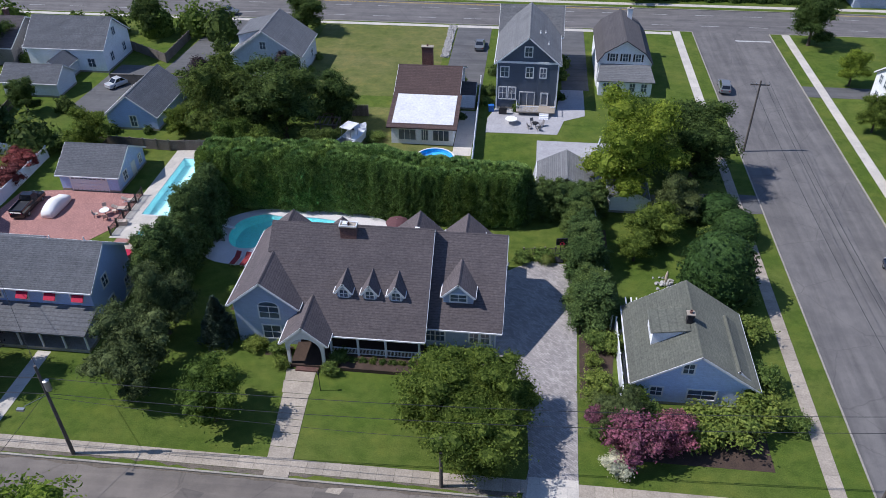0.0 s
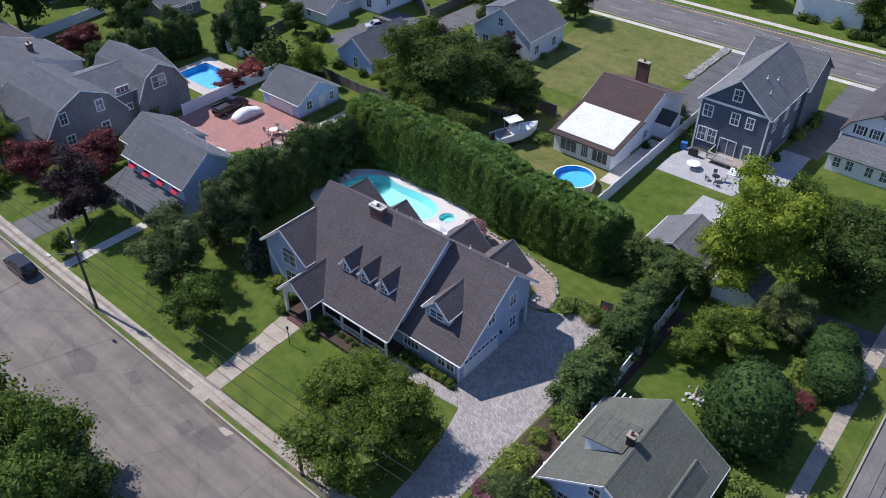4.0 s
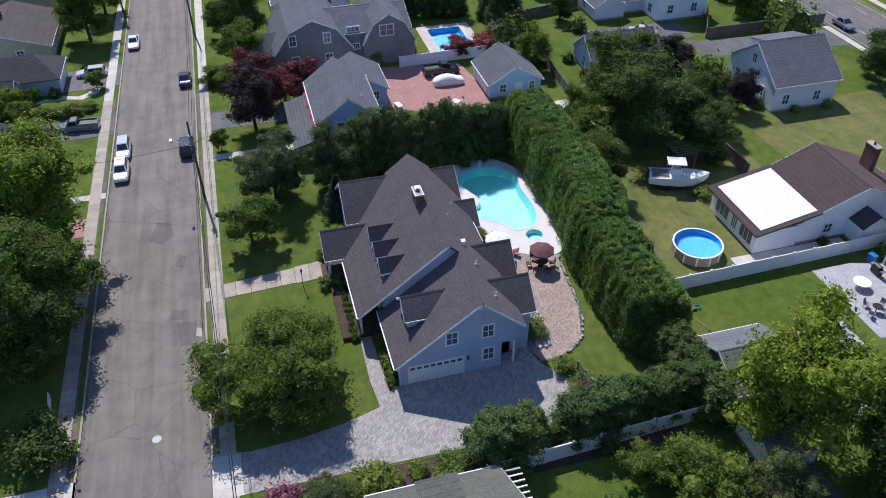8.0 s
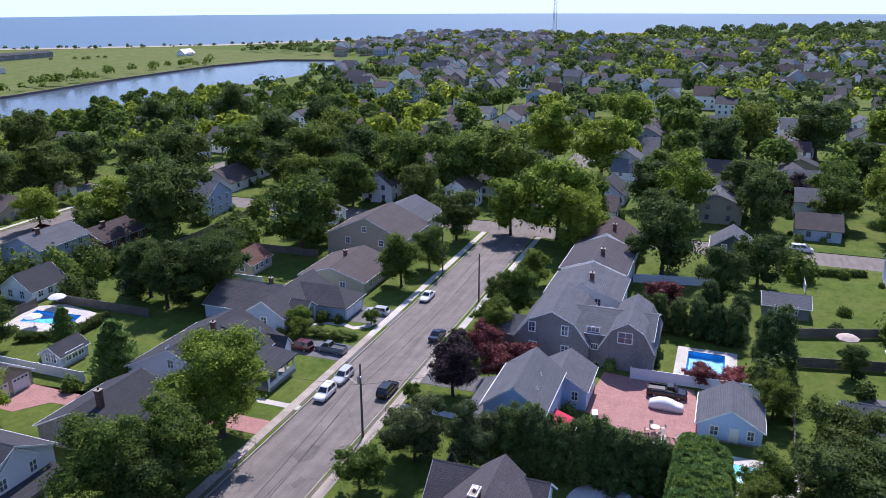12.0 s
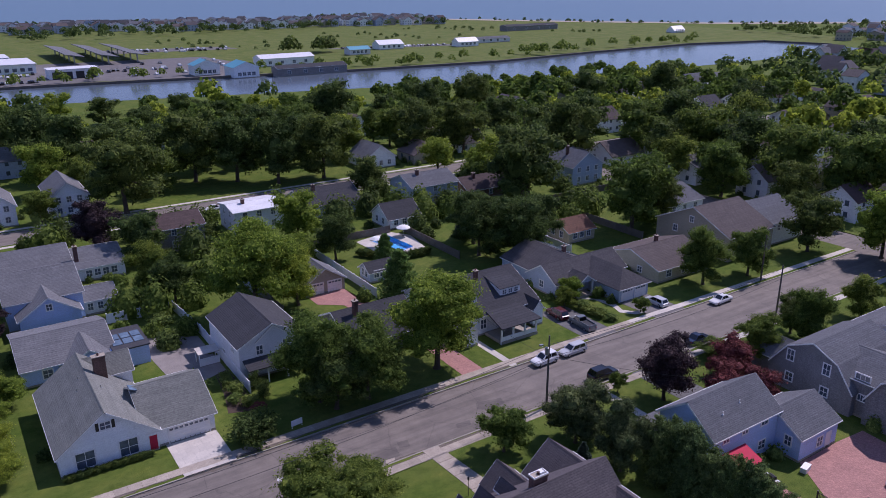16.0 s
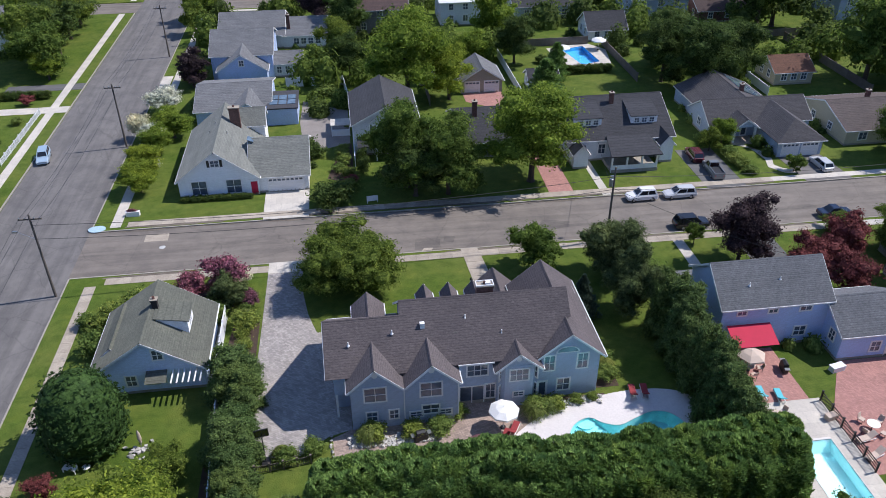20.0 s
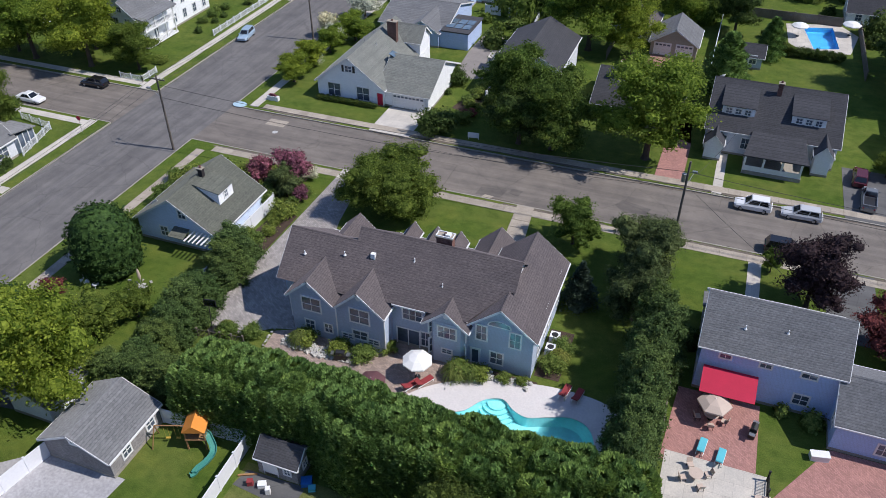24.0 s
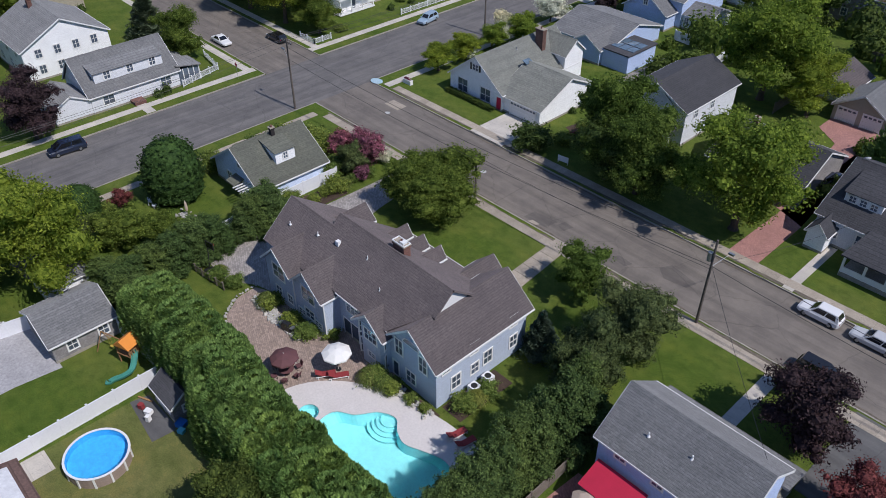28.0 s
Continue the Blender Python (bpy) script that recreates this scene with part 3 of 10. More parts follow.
for i in range(8):
    t0, t1 = i / 8, (i + 0.965) / 8
    xl0, xr0, xl1, xr1 = -19.9 - 1.2 * t0, -17.75 - 0.8 * t0, -19.9 - 1.2 * t1, -17.75 - 0.8 * t1
    if i > 5:
        xl0, xr0, xl1, xr1 = xl0 - 0.12, xr0 + 0.1, xl1 - 0.22, xr1 + 0.15
    part("slab", Shape().extrude([(xl0, 39.0 + 12.4 * t0), (xr0, 39.0 + 12.4 * t0), (xr1, 39.0 + 12.4 * t1), (xl1, 39.0 + 12.4 * t1)], "z", -0.05, 0.045), CONCRETE, root)
strip("patio", [(-3, 68.3), (-1.1, 69.2), (-1.3, 71.5), (-3.0, 73.9), (-7, 75.3), (-12, 75.8), (-15.6, 76.4), (-16.4, 73.2), (-19.3, 70.2), (-21.4, 68.4), (-21.2, 66.3), (-13, 66.3), (-13, 68.3)], PATIO_PAVERS, 0.03,
      "tan brick paver patio behind the house", "patio")
plate("pool_deck", rounded([(-15.6, 76.5), (-16.4, 73.1), (-19.3, 70.0), (-23.9, 67.9), (-30.2, 66.8), (-35.2, 67.6), (-37.2, 71), (-36.2, 75.2), (-31.5, 78.4), (-24, 78.8), (-18, 78.0)], 4), DECK, 0.036,
      "pale pinkish concrete pool deck", "pool deck", [POOL, SPA], 0.1)
for at, pts in (("home", POOL), ("spa", SPA), ("west", WEST_POOL), ("gambrel", GAMBREL_POOL), ("far", FAR_POOL)):
    root = thing("swimming_pool", {"home": "freeform swimming pool with aqua water", "spa": "small round spa beside the pool", "west": "long rectangular swimming pool with aqua water",
                                   "gambrel": "blue rectangular swimming pool by a white fence", "far": "blue four-sided pool in a back garden"}[at], "swimming pool")
    n, deep = len(pts), -0.7 if at == "spa" else -1.5
    cx, cy = sum(p[0] for p in pts) / n, sum(p[1] for p in pts) / n
    inner = [(cx + (x - cx) * 0.9, cy + (y - cy) * 0.9) for x, y in pts]
    s = Shape().add([(x, y, 0.0) for x, y in pts] + [(x, y, deep) for x, y in inner], [tuple(range(n, 2 * n))] + [(i, (i + 1) % n, (i + 1) % n + n, i + n) for i in range(n)])
    part("basin", s, POOL_BLUE if at in ("gambrel", "far") else POOL_PALE if at == "west" else POOL_SHELL, root)
    w = part("water", Shape().add([(x, y, -0.1) for x, y in pts], [tuple(range(n))]), POOL_WATER, root)
    w.visible_shadow = False
    rim = [(cx + (x - cx) * 1.035, cy + (y - cy) * 1.035) for x, y in pts]
    s = Shape().add([(x, y, 0.06) for x, y in pts] + [(x, y, 0.06) for x, y in rim] + [(x, y, -0.05) for x, y in pts], [(i, (i + 1) % n, (i + 1) % n + n, i + n) for i in range(n)] + [(i, i + 2 * n, (i + 1) % n + 2 * n, (i + 1) % n) for i in range(n)])
    part("coping", s, DECK, root)
    if at == "home":
        for k in range(4):
            s = Shape().lathe([(0.01, -0.28 - 0.28 * k), (0.9 + 0.42 * k, -0.28 - 0.28 * k), (0.9 + 0.42 * k, -0.6 - 0.28 * k)], 20, (-24.9, 70.2))
            part("step", s, POOL_SHELL, root)


# ---- houses ----
PANES, FRAMES = {}, {}
FOOT = []


def lattice(xs, zs, y0=-0.07, y1=0.02):
    """One connected frame of bars; every second field stays open."""
    s, nx, nz = Shape(), len(xs), len(zs)
    at = lambda i, j, k: (k * nz + j) * nx + i
    full = lambda i, j: 0 <= i < nx - 1 and 0 <= j < nz - 1 and not (i % 2 == 1 and j % 2 == 1)
    faces = []
    for i in range(-1, nx):
        for j in range(-1, nz):
            if full(i, j):
                faces += [(at(i, j, 0), at(i + 1, j, 0), at(i + 1, j + 1, 0), at(i, j + 1, 0)), (at(i, j, 1), at(i, j + 1, 1), at(i + 1, j + 1, 1), at(i + 1, j, 1))]
            if 0 <= j < nz - 1 and full(i, j) != full(i + 1, j):
                faces.append((at(i + 1, j, 0), at(i + 1, j + 1, 0), at(i + 1, j + 1, 1), at(i + 1, j, 1)))
            if 0 <= i < nx - 1 and full(i, j) != full(i, j + 1):
                faces.append((at(i, j + 1, 0), at(i + 1, j + 1, 0), at(i + 1, j + 1, 1), at(i, j + 1, 1)))
    return s.add([(x, y, z) for y in (y0, y1) for z in zs for x in xs], faces)


def window(parent, at, w, h, bars=(1, 1), pane=None, frame_material=None, wide=0.15):
    """A window in the xz plane, facing -y of its own pose, its middle at the pose's origin."""
    key = (round(w, 2), round(h, 2), bars)
    mat = frame_material or WHITE
    if (key, mat.name) not in FRAMES:
        s = lattice([-w / 2 - wide, -w / 2] + [k for i in range(1, bars[0] + 1) for k in (-w / 2 + w * i / (bars[0] + 1) - 0.03, -w / 2 + w * i / (bars[0] + 1) + 0.03)] + [w / 2, w / 2 + wide],
                    [-h / 2 - wide, -h / 2] + [k for i in range(1, bars[1] + 1) for k in (-h / 2 + h * i / (bars[1] + 1) - 0.025, -h / 2 + h * i / (bars[1] + 1) + 0.025)] + [h / 2, h / 2 + wide])
        FRAMES[(key, mat.name)] = s.mesh("window_frame", mat)
        PANES[key] = Shape().box(-w / 2, -0.02, -h / 2, w / 2, 0.015, h / 2).mesh("pane", GLASS)
    fr = part("window", FRAMES[(key, mat.name)], None, parent, at=at)
    part("pane", PANES[key] if pane is None else pane, None, fr)
    return fr


FACING = {"s": 0, "e": 90, "n": 180, "w": 270}


def on_wall(side, along, z, plane):
    """The pose of a fitting on a wall that faces s, e, n or w."""
    return pose(along, plane, z, 0, 0, FACING[side]) if side in "sn" else pose(plane, along, z, 0, 0, FACING[side])


def door(parent, at, w=0.95, h=2.05, material=None, glazed=False):
    s = Shape().box(-w / 2 - 0.1, -0.06, 0, -w / 2, 0.02, h + 0.1).box(w / 2, -0.06, 0, w / 2 + 0.1, 0.02, h + 0.1).box(-w / 2, -0.06, h, w / 2, 0.02, h + 0.1)
    fr = part("door", s, WHITE, parent, at=at)
    part("leaf", Shape().box(-w / 2, -0.03, 0.02, w / 2, 0.015, h), material or WHITE, fr)
    if glazed:
        part("pane", Shape().box(-w / 2 + 0.12, -0.04, 0.25, w / 2 - 0.12, -0.02, h - 0.15), GLASS, fr)
    return fr


def garage_door(parent, at, w, h=2.15, rows=4, lights=8):
    s = Shape().box(-w / 2 - 0.14, -0.07, 0, -w / 2, 0.02, h + 0.16).box(w / 2, -0.07, 0, w / 2 + 0.14, 0.02, h + 0.16).box(-w / 2, -0.07, h, w / 2, 0.02, h + 0.16)
    fr = part("garage_door", s, WHITE, parent, at=at)
    for i in range(rows):
        s = Shape().box(-w / 2, -0.02, h * i / rows + 0.012, w / 2, 0.015, h * (i + 1) / rows - 0.012)
        if i < rows - 1:
            for k in range(8):
                x = -w / 2 + w * (k + 0.5) / 8
                s.box(x - w / 20, -0.035, h * (i + 0.2) / rows, x + w / 20, -0.02, h * (i + 0.8) / rows)
        part("panel", s, WHITE, fr)
    for k in range(lights):
        x = -w / 2 + w * (k + 0.5) / lights
        part("pane", Shape().box(x - w / lights * 0.36, -0.03, h * (rows - 0.75) / rows, x + w / lights * 0.36, -0.018, h * (rows - 0.2) / rows), GLASS, fr)


def roof_pair(parent, axis, a, b, low0, low1, z0, z1, top, ztop, material, thick=0.16, trim=None, name="roof_slope", bare=(), first=None):
    """Two slopes that meet in a ridge along axis, from a to b. low0, low1: where the eaves lie across, at heights z0, z1."""
    put = (lambda s, c, z: (s, c, z)) if axis == "x" else (lambda s, c, z: (c, s, z))
    start = a
    for low, z in ((low0, z0), (low1, z1)):
        a = first if first is not None else start
        part(name, Shape().slab([put(a, low, z), put(b, low, z), put(b, top, ztop), put(a, top, ztop)], thick), material, parent)
        if trim:
            d = 0.06 if low < top else -0.06
            s = Shape()
            lo, hi = sorted((low - d, low + d))
            s.box(*put(a, lo - 0.04, z - 0.17), *put(b, hi, z - 0.03)) if axis == "x" else s.box(lo - 0.04, a, z - 0.17, hi, b, z - 0.03)
            if (low, None) not in bare:
                part("gutter", s, trim, parent)
            for end, out in ((a, -0.05), (b, 0.05)):
                if (low, end) in bare:
                    continue
                s = Shape().slab([put(end, low, z - 0.035), put(end + out, low, z - 0.035), put(end + out, top, ztop - 0.035), put(end, top, ztop - 0.035)], 0.2)
                part("bargeboard", s, trim, parent)
    s = Shape()
    for sgn in (-1, 1):
        low, z = ((low0, z0), (low1, z1))[sgn > 0]
        k = 0.16 / math.hypot(low - top, z - ztop)
        s.slab([put(a, top, ztop + 0.03), put(b, top, ztop + 0.03), put(b, top + (low - top) * k, ztop + 0.03 + (z - ztop) * k), put(a, top + (low - top) * k, ztop + 0.03 + (z - ztop) * k)], 0.03)
    part("ridge_cap", s, material, parent)


def chimney(parent, x, y, z0, z1, w=0.9, d=0.7, material=None):
    c = part("chimney", Shape().box(x - w / 2, y - d / 2, z0, x + w / 2, y + d / 2, z1).box(x - w / 2 - 0.06, y - d / 2 - 0.06, z1 - 0.2, x + w / 2 + 0.06, y + d / 2 + 0.06, z1 - 0.05), material or BRICK, parent)
    part("chimney_cap", Shape().box(x - w / 2 - 0.1, y - d / 2 - 0.1, z1, x + w / 2 + 0.1, y + d / 2 + 0.1, z1 + 0.08), CONCRETE, c)
    part("flue", Shape().lathe([(0.14, z1 + 0.08), (0.14, z1 + 0.35), (0.1, z1 + 0.35), (0.1, z1 + 0.1)], 10, (x, y)), BRICK, c)


def vent_pipe(parent, x, y, z, white=True):
    p = part("vent_pipe", Shape().tube((x, y, z - 0.3), (x, y, z + 0.34), 0.055, 0.055, 8).tube((x, y, z - 0.1), (x, y, z + 0.05), 0.16, 0.07, 8), WHITE if white else STEEL, parent)
    return p


def block(parent, x0, x1, y0, y1, eave, ridge, axis, walls, roof, over=0.4, off=0.5, trim=None, base=0.3, name="wall"):
    """A gabled body: walls to the eaves, gable ends and two roof slopes. off: where the ridge lies across the body."""
    FOOT.append((x0, x1, y0, y1))
    a0, a1, c0, c1 = (x0, x1, y0, y1) if axis == "x" else (y0, y1, x0, x1)
    top = c0 + (c1 - c0) * off
    slope0, slope1 = (ridge - eave) / (top - c0), (ridge - eave) / (c1 - top)
    part(name, Shape().extrude([(c0, 0), (c1, 0), (c1, eave - 0.1), (top, ridge - 0.12), (c0, eave - 0.1)], axis, a0, a1), walls, parent)
    part("foundation", Shape().box(x0 - 0.03, y0 - 0.03, -0.1, x1 + 0.03, y1 + 0.03, base), KERB, parent)
    roof_pair(parent, axis, a0 - over, a1 + over, c0 - over, c1 + over, eave - over * slope0, eave - over * slope1, top, ridge, roof, trim=trim or WHITE)


def dormer(parent, x, front, back, half, base, eave, ridge, walls, roof, win=(0.7, 0.8), facing=-1):
    """A gabled dormer whose ridge runs along y, from its face at front to back."""
    y0, y1 = sorted((front, back))
    part("dormer_wall", Shape().extrude([(x - half, base), (x + half, base), (x + half, eave), (x, ridge - 0.1), (x - half, eave)], "y", y0, y1), walls, parent)
    k = (ridge - eave) / half
    o = 0.22
    a, b = (front - 0.25, back) if facing < 0 else (back, front + 0.25)
    roof_pair(parent, "y", a, b, x - half - o, x + half + o, eave - o * k, eave - o * k, x, ridge, roof, 0.1, WHITE, "dormer_slope")
    window(parent, on_wall("s" if facing < 0 else "n", x, base + (eave - base) * 0.56, front), *win)


def shed_dormer(parent, axis, a, b, face, back, z0, z1, zback, walls, roof, side, wins):
    """A flat-topped dormer along the roof."""
    put = (lambda s, c, z: (s, c, z)) if axis == "x" else (lambda s, c, z: (c, s, z))
    part("dormer_wall", Shape().extrude([(face, z0), (back, z0), (back, zback - 0.08), (face, z1 - 0.08)], axis, a, b), walls, parent)
    d = 0.25 if back > face else -0.25
    part("dormer_slope", Shape().slab([put(a - 0.2, face - d, z1 - 0.03), put(b + 0.2, face - d, z1 - 0.03), put(b + 0.2, back, zback), put(a - 0.2, back, zback)], 0.1), roof, parent)
    for u, w, h in wins:
        window(parent, on_wall(side, u, (z0 + z1) / 2 + 0.05, face), w, h)


def walls_windows(parent, side, plane, spec, **more):
    """Windows along one wall: (place along it, height of the middle, width, height) each."""
    for u, z, w, h in spec:
        window(parent, on_wall(side, u, z, plane), w, h, **more)


# the large blue-grey house with the porch
def home():
    h = thing("house", "large blue-grey clapboard house with weathered brown shingle roof", "house")
    W, R = BLUE_SIDING, ROOF_BROWN
    # garage body, with the open corner under its upper floor
    part("wall", Shape().extrude([(55.7, 0), (65.2, 0), (65.2, 2.95), (66.6, 2.95), (66.6, 5.6), (63.05, 8.7), (55.7, 3.3)], "x", -8.4, -1.6), W, h)
    part("wall", Shape().box(-8.4, 65.2, 0, -3.05, 66.55, 2.95), W, h)
    roof_pair(h, "x", -8.75, -0.9, 55.1, 67.15, 3.05, 5.36, 63.05, 8.97, R, 0.2, WHITE, bare=((67.15, -8.75), (55.1, -8.75), (67.15, None)))
    part("porch_post", Shape().box(-1.85, 66.35, 0, -1.65, 66.55, 2.95), WHITE, h)
    garage_door(h, on_wall("e", 59.05, 0.02, -1.6), 5.0, 2.1)
    for y, z in ((60.5, 4.75), (63.85, 4.85), (63.95, 1.95)):
        window(h, on_wall("e", y, z, -1.6), 0.95, 1.35, (1, 1))
    part("wall_lamp", Shape().box(-1.58, 61.95, 1.8, -1.42, 62.1, 2.15), BLACK, h)
    part("vent", Shape().lathe([(0.01, 0), (0.3, 0), (0.3, 0.05), (0.01, 0.05)], 14), WHITE, h, at=pose(-1.6, 63.05, 7.9, 0, 90, 0))
    for x in (-7.9, -6.95, -3.65, -2.55):
        window(h, on_wall("s", x, 1.75, 55.7), 0.8, 1.45, (1, 1))
    # main body
    part("wall", Shape().extrude([(55.7, 0.4), (66.4, 0.4), (66.4, 5.8), (62.0, 9.6), (55.7, 4.7)], "x", -20.8, -8.4), W, h)
    part("foundation", Shape().box(-26.9, 55.6, -0.1, -8.5, 66.45, 0.4), KERB, h)
    roof_pair(h, "x", -24.45, -8.1, 53.15, 66.95, 3.05, 5.55, 62.0, 9.9, R, 0.2, WHITE, bare=((66.95, -8.1), (66.95, -24.45), (66.95, None)), first=-20.7)
    part("gutter", Shape().box(-16.6, 66.9, 5.38, -13.2, 67.02, 5.52), WHITE, h)
    part("roof_slope", Shape().slab([(-24.45, 62.0, 9.9), (-20.7, 62.0, 9.9), (-20.7, 56.0, 5.26), (-23.9, 59.4, 7.89), (-24.45, 59.4, 7.89)], 0.2), R, h)
    part("roof_slope", Shape().slab([(-24.45, 62.0, 9.9), (-20.7, 62.0, 9.9), (-20.7, 66.95, 5.55), (-23.9, 64.25, 7.92), (-24.45, 64.25, 7.92)], 0.2), R, h)
    part("gable_wall", Shape().extrude([(59.2, 7.45), (64.5, 7.45), (62.0, 9.6)], "x", -24.1, -22.6), WHITE, h)
    # west wing
    part("wall", Shape().extrude([(-27.0, 0), (-20.8, 0), (-20.8, 5.3), (-23.9, 7.85), (-27.0, 5.3)], "y", 54.75, 66.5), W, h)
    roof_pair(h, "y", 54.3, 66.95, -27.5, -20.3, 4.98, 4.98, -23.9, 7.98, R, 0.2, WHITE)
    # twin gables at the back
    part("wall", Shape().box(-12.95, 63.5, 0, -3.05, 68.35, 4.82), W, h)
    for x0, x1, xm, zt in ((-7.95, -3.05, -5.35, 7.45), (-12.95, -7.95, -10.5, 7.45)):
        part("gable_wall", Shape().extrude([(x0, 4.8), (x1, 4.8), (xm, zt - 0.2)], "y", 63.5, 68.35), W, h)
        roof_pair(h, "y", 62.8, 68.8, x0 - (0.3 if x0 < -12 else 0.0), x1 + (0.35 if x1 > -4 else 0.0), 5.0, 5.0, xm, zt, R, 0.16, WHITE, bare=((-7.95, None), (x0 - (0.3 if x0 < -12 else 0.0), 62.8), (x1 + (0.35 if x1 > -4 else 0.0), 62.8)))
        part("vent", Shape().lathe([(0.01, 0), (0.28, 0), (0.28, 0.05), (0.01, 0.05)], 14), WHITE, h, at=pose(xm, 68.36, 6.45, -90))
    # bay with its own gable
    part("bay_wall", Shape().extrude([(-20.9, 66.4), (-20.3, 67.35), (-17.6, 67.35), (-16.9, 66.4)], "z", 0, 5.1), W, h)
    part("gable_wall", Shape().extrude([(-20.9, 5.0), (-16.8, 5.0), (-18.85, 6.75)], "y", 64.5, 67.3), W, h)
    roof_pair(h, "y", 63.4, 67.75, -21.2, -16.5, 4.85, 4.85, -18.85, 6.85, R, 0.16, WHITE, bare=((-21.2, 63.4), (-16.5, 63.4)))
    part("vent", Shape().lathe([(0.01, 0), (0.26, 0), (0.26, 0.05), (0.01, 0.05)], 14), WHITE, h, at=pose(-18.85, 67.32, 5.9, -90))
    N = "n"
    window(h, on_wall(N, -5.3, 4.15, 68.35), 1.9, 1.6, (1, 1))
    window(h, on_wall(N, -10.45, 4.2, 68.35), 1.9, 1.6, (1, 1))
    walls_windows(h, N, 68.35, [(-4.9, 1.5, 0.9, 1.0), (-6.95, 1.55, 0.75, 1.0), (-10.4, 1.75, 1.5, 1.0), (-9.05, 1.25, 1.1, 0.55), (-11.75, 1.25, 1.1, 0.55)])
    window(h, on_wall(N, -15.1, 4.2, 66.4), 1.9, 1.25, (2, 1))
    sl = part("sliding_door", Shape().box(-1.25, -0.06, 0, -1.13, 0.02, 2.2).box(1.13, -0.06, 0, 1.25, 0.02, 2.2).box(-1.13, -0.06, 2.08, 1.13, 0.02, 2.2).box(-0.05, -0.06, 0, 0.05, 0.02, 2.1), WHITE, h, at=on_wall(N, -14.6, 0.1, 66.4))
    part("pane", Shape().box(-1.13, -0.02, 0.05, -0.05, 0.015, 2.08), GLASS, sl)
    part("pane", Shape().box(0.05, -0.02, 0.05, 1.13, 0.015, 2.08), GLASS, sl)
    walls_windows(h, N, 66.4, [(-16.4, 1.45, 0.85, 1.7)])
    window(h, on_wall(N, -18.95, 4.0, 67.35), 1.7, 1.3, (2, 1))
    for x, y, a in ((-17.25, 66.88, 234.0), (-20.6, 66.88, 122.0)):
        window(h, pose(x, y, 3.95, 0, 0, a), 0.6, 1.3)
        window(h, pose(x, y, 1.6, 0, 0, a), 0.6, 1.7)
    window(h, on_wall(N, -18.95, 1.6, 67.35), 0.9, 0.5)
    door(h, on_wall(N, -21.5, 0.1, 66.5), 0.85, 2.0, WHITE, True)
    walls_windows(h, N, 66.5, [(-22.05, 4.3, 0.95, 1.75), (-25.3, 4.3, 0.95, 1.75), (-23.6, 1.5, 1.15, 1.4)])
    fan = [(-1.0, 0), (1.0, 0)] + [(1.0 * math.cos(a * math.pi / 10), 0.55 * math.sin(a * math.pi / 10)) for a in range(1, 10)]
    f = part("fan_window", Shape().extrude([(x * 1.18, z * 1.42 - 0.13) for x, z in fan], "y", -0.08, 0.02), WHITE, h, "white arched fan window", on_wall(N, -23.75, 5.6, 66.5))
    part("pane", Shape().extrude(fan, "y", -0.1, -0.07), SKYLIGHT, f)
    # west side and front of the wing
    walls_windows(h, "w", -27.0, [(65.3, 4.5, 0.9, 1.3), (61.8, 4.55, 0.9, 1.3), (64.1, 1.9, 1.0, 1.5), (61.7, 1.9, 0.9, 1.2), (60.0, 2.2, 1.0, 1.5), (56.6, 4.55, 0.9, 1.3), (56.5, 1.9, 0.9, 1.4)])
    f = part("fan_window", Shape().extrude([(x * 1.05, z * 1.2 - 0.1) for x, z in fan], "y", -0.05, 0.02), WHITE, h, "white arched fan window", on_wall("s", -23.5, 4.85, 54.75))
    part("pane", Shape().extrude([(x * 0.95, z * 0.9) for x, z in fan], "y", -0.07, -0.045), GLASS, f)
    window(h, on_wall("s", -23.5, 4.05, 54.75), 1.9, 1.4, (1, 1))
    window(h, on_wall("s", -23.5, 1.55, 54.75), 1.7, 1.6, (1, 1))
    # entry porch with a gable and an arch
    roof_pair(h, "y", 51.4, 57.0, -21.7, -17.0, 3.25, 3.25, -19.35, 5.45, R, 0.16, WHITE)
    arch = [(-21.2, 3.45), (-19.35, 5.2), (-17.5, 3.45), (-17.5, 2.2), (-17.85, 2.2)] + [(-19.35 + 1.5 * math.cos(a * math.pi / 12), 2.2 + 1.5 * math.sin(a * math.pi / 12)) for a in range(1, 12)] + [(-20.85, 2.2), (-21.2, 2.2)]
    part("porch_arch", Shape().extrude(arch, "y", 51.7, 51.95), WHITE, h, "white arched porch front")
    for x in (-21.02, -17.68):
        part("porch_post", Shape().box(x - 0.14, 51.7, 0, x + 0.14, 51.98, 2.25), WHITE, h)
    # floor in the same dark brown as the planting beds
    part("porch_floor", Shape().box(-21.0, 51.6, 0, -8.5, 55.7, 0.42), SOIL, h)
    part("front_step", Shape().box(-20.4, 51.1, 0, -18.2, 51.6, 0.22), BRICK, h)
    for x in (-20.05, -18.65):
        part("front_door_leaf", Shape().box(x - 0.62, 55.6, 0.42, x + 0.62, 55.68, 2.6), CEDAR, h, "red brown wooden front door")
    for x in (-17.3, -14.65, -11.95, -8.7):
        part("porch_post", Shape().box(x - 0.1, 53.4, 0.4, x + 0.1, 53.6, 3.1), WHITE, h)
    part("rail", Shape().box(-17.3, 53.46, 1.22, -8.7, 53.54, 1.3).box(-17.3, 53.46, 0.55, -8.7, 53.54, 0.62), WHITE, h)
    rod = Shape().box(-0.02, -0.02, 0.6, 0.02, 0.02, 1.24).mesh("baluster", WHITE)
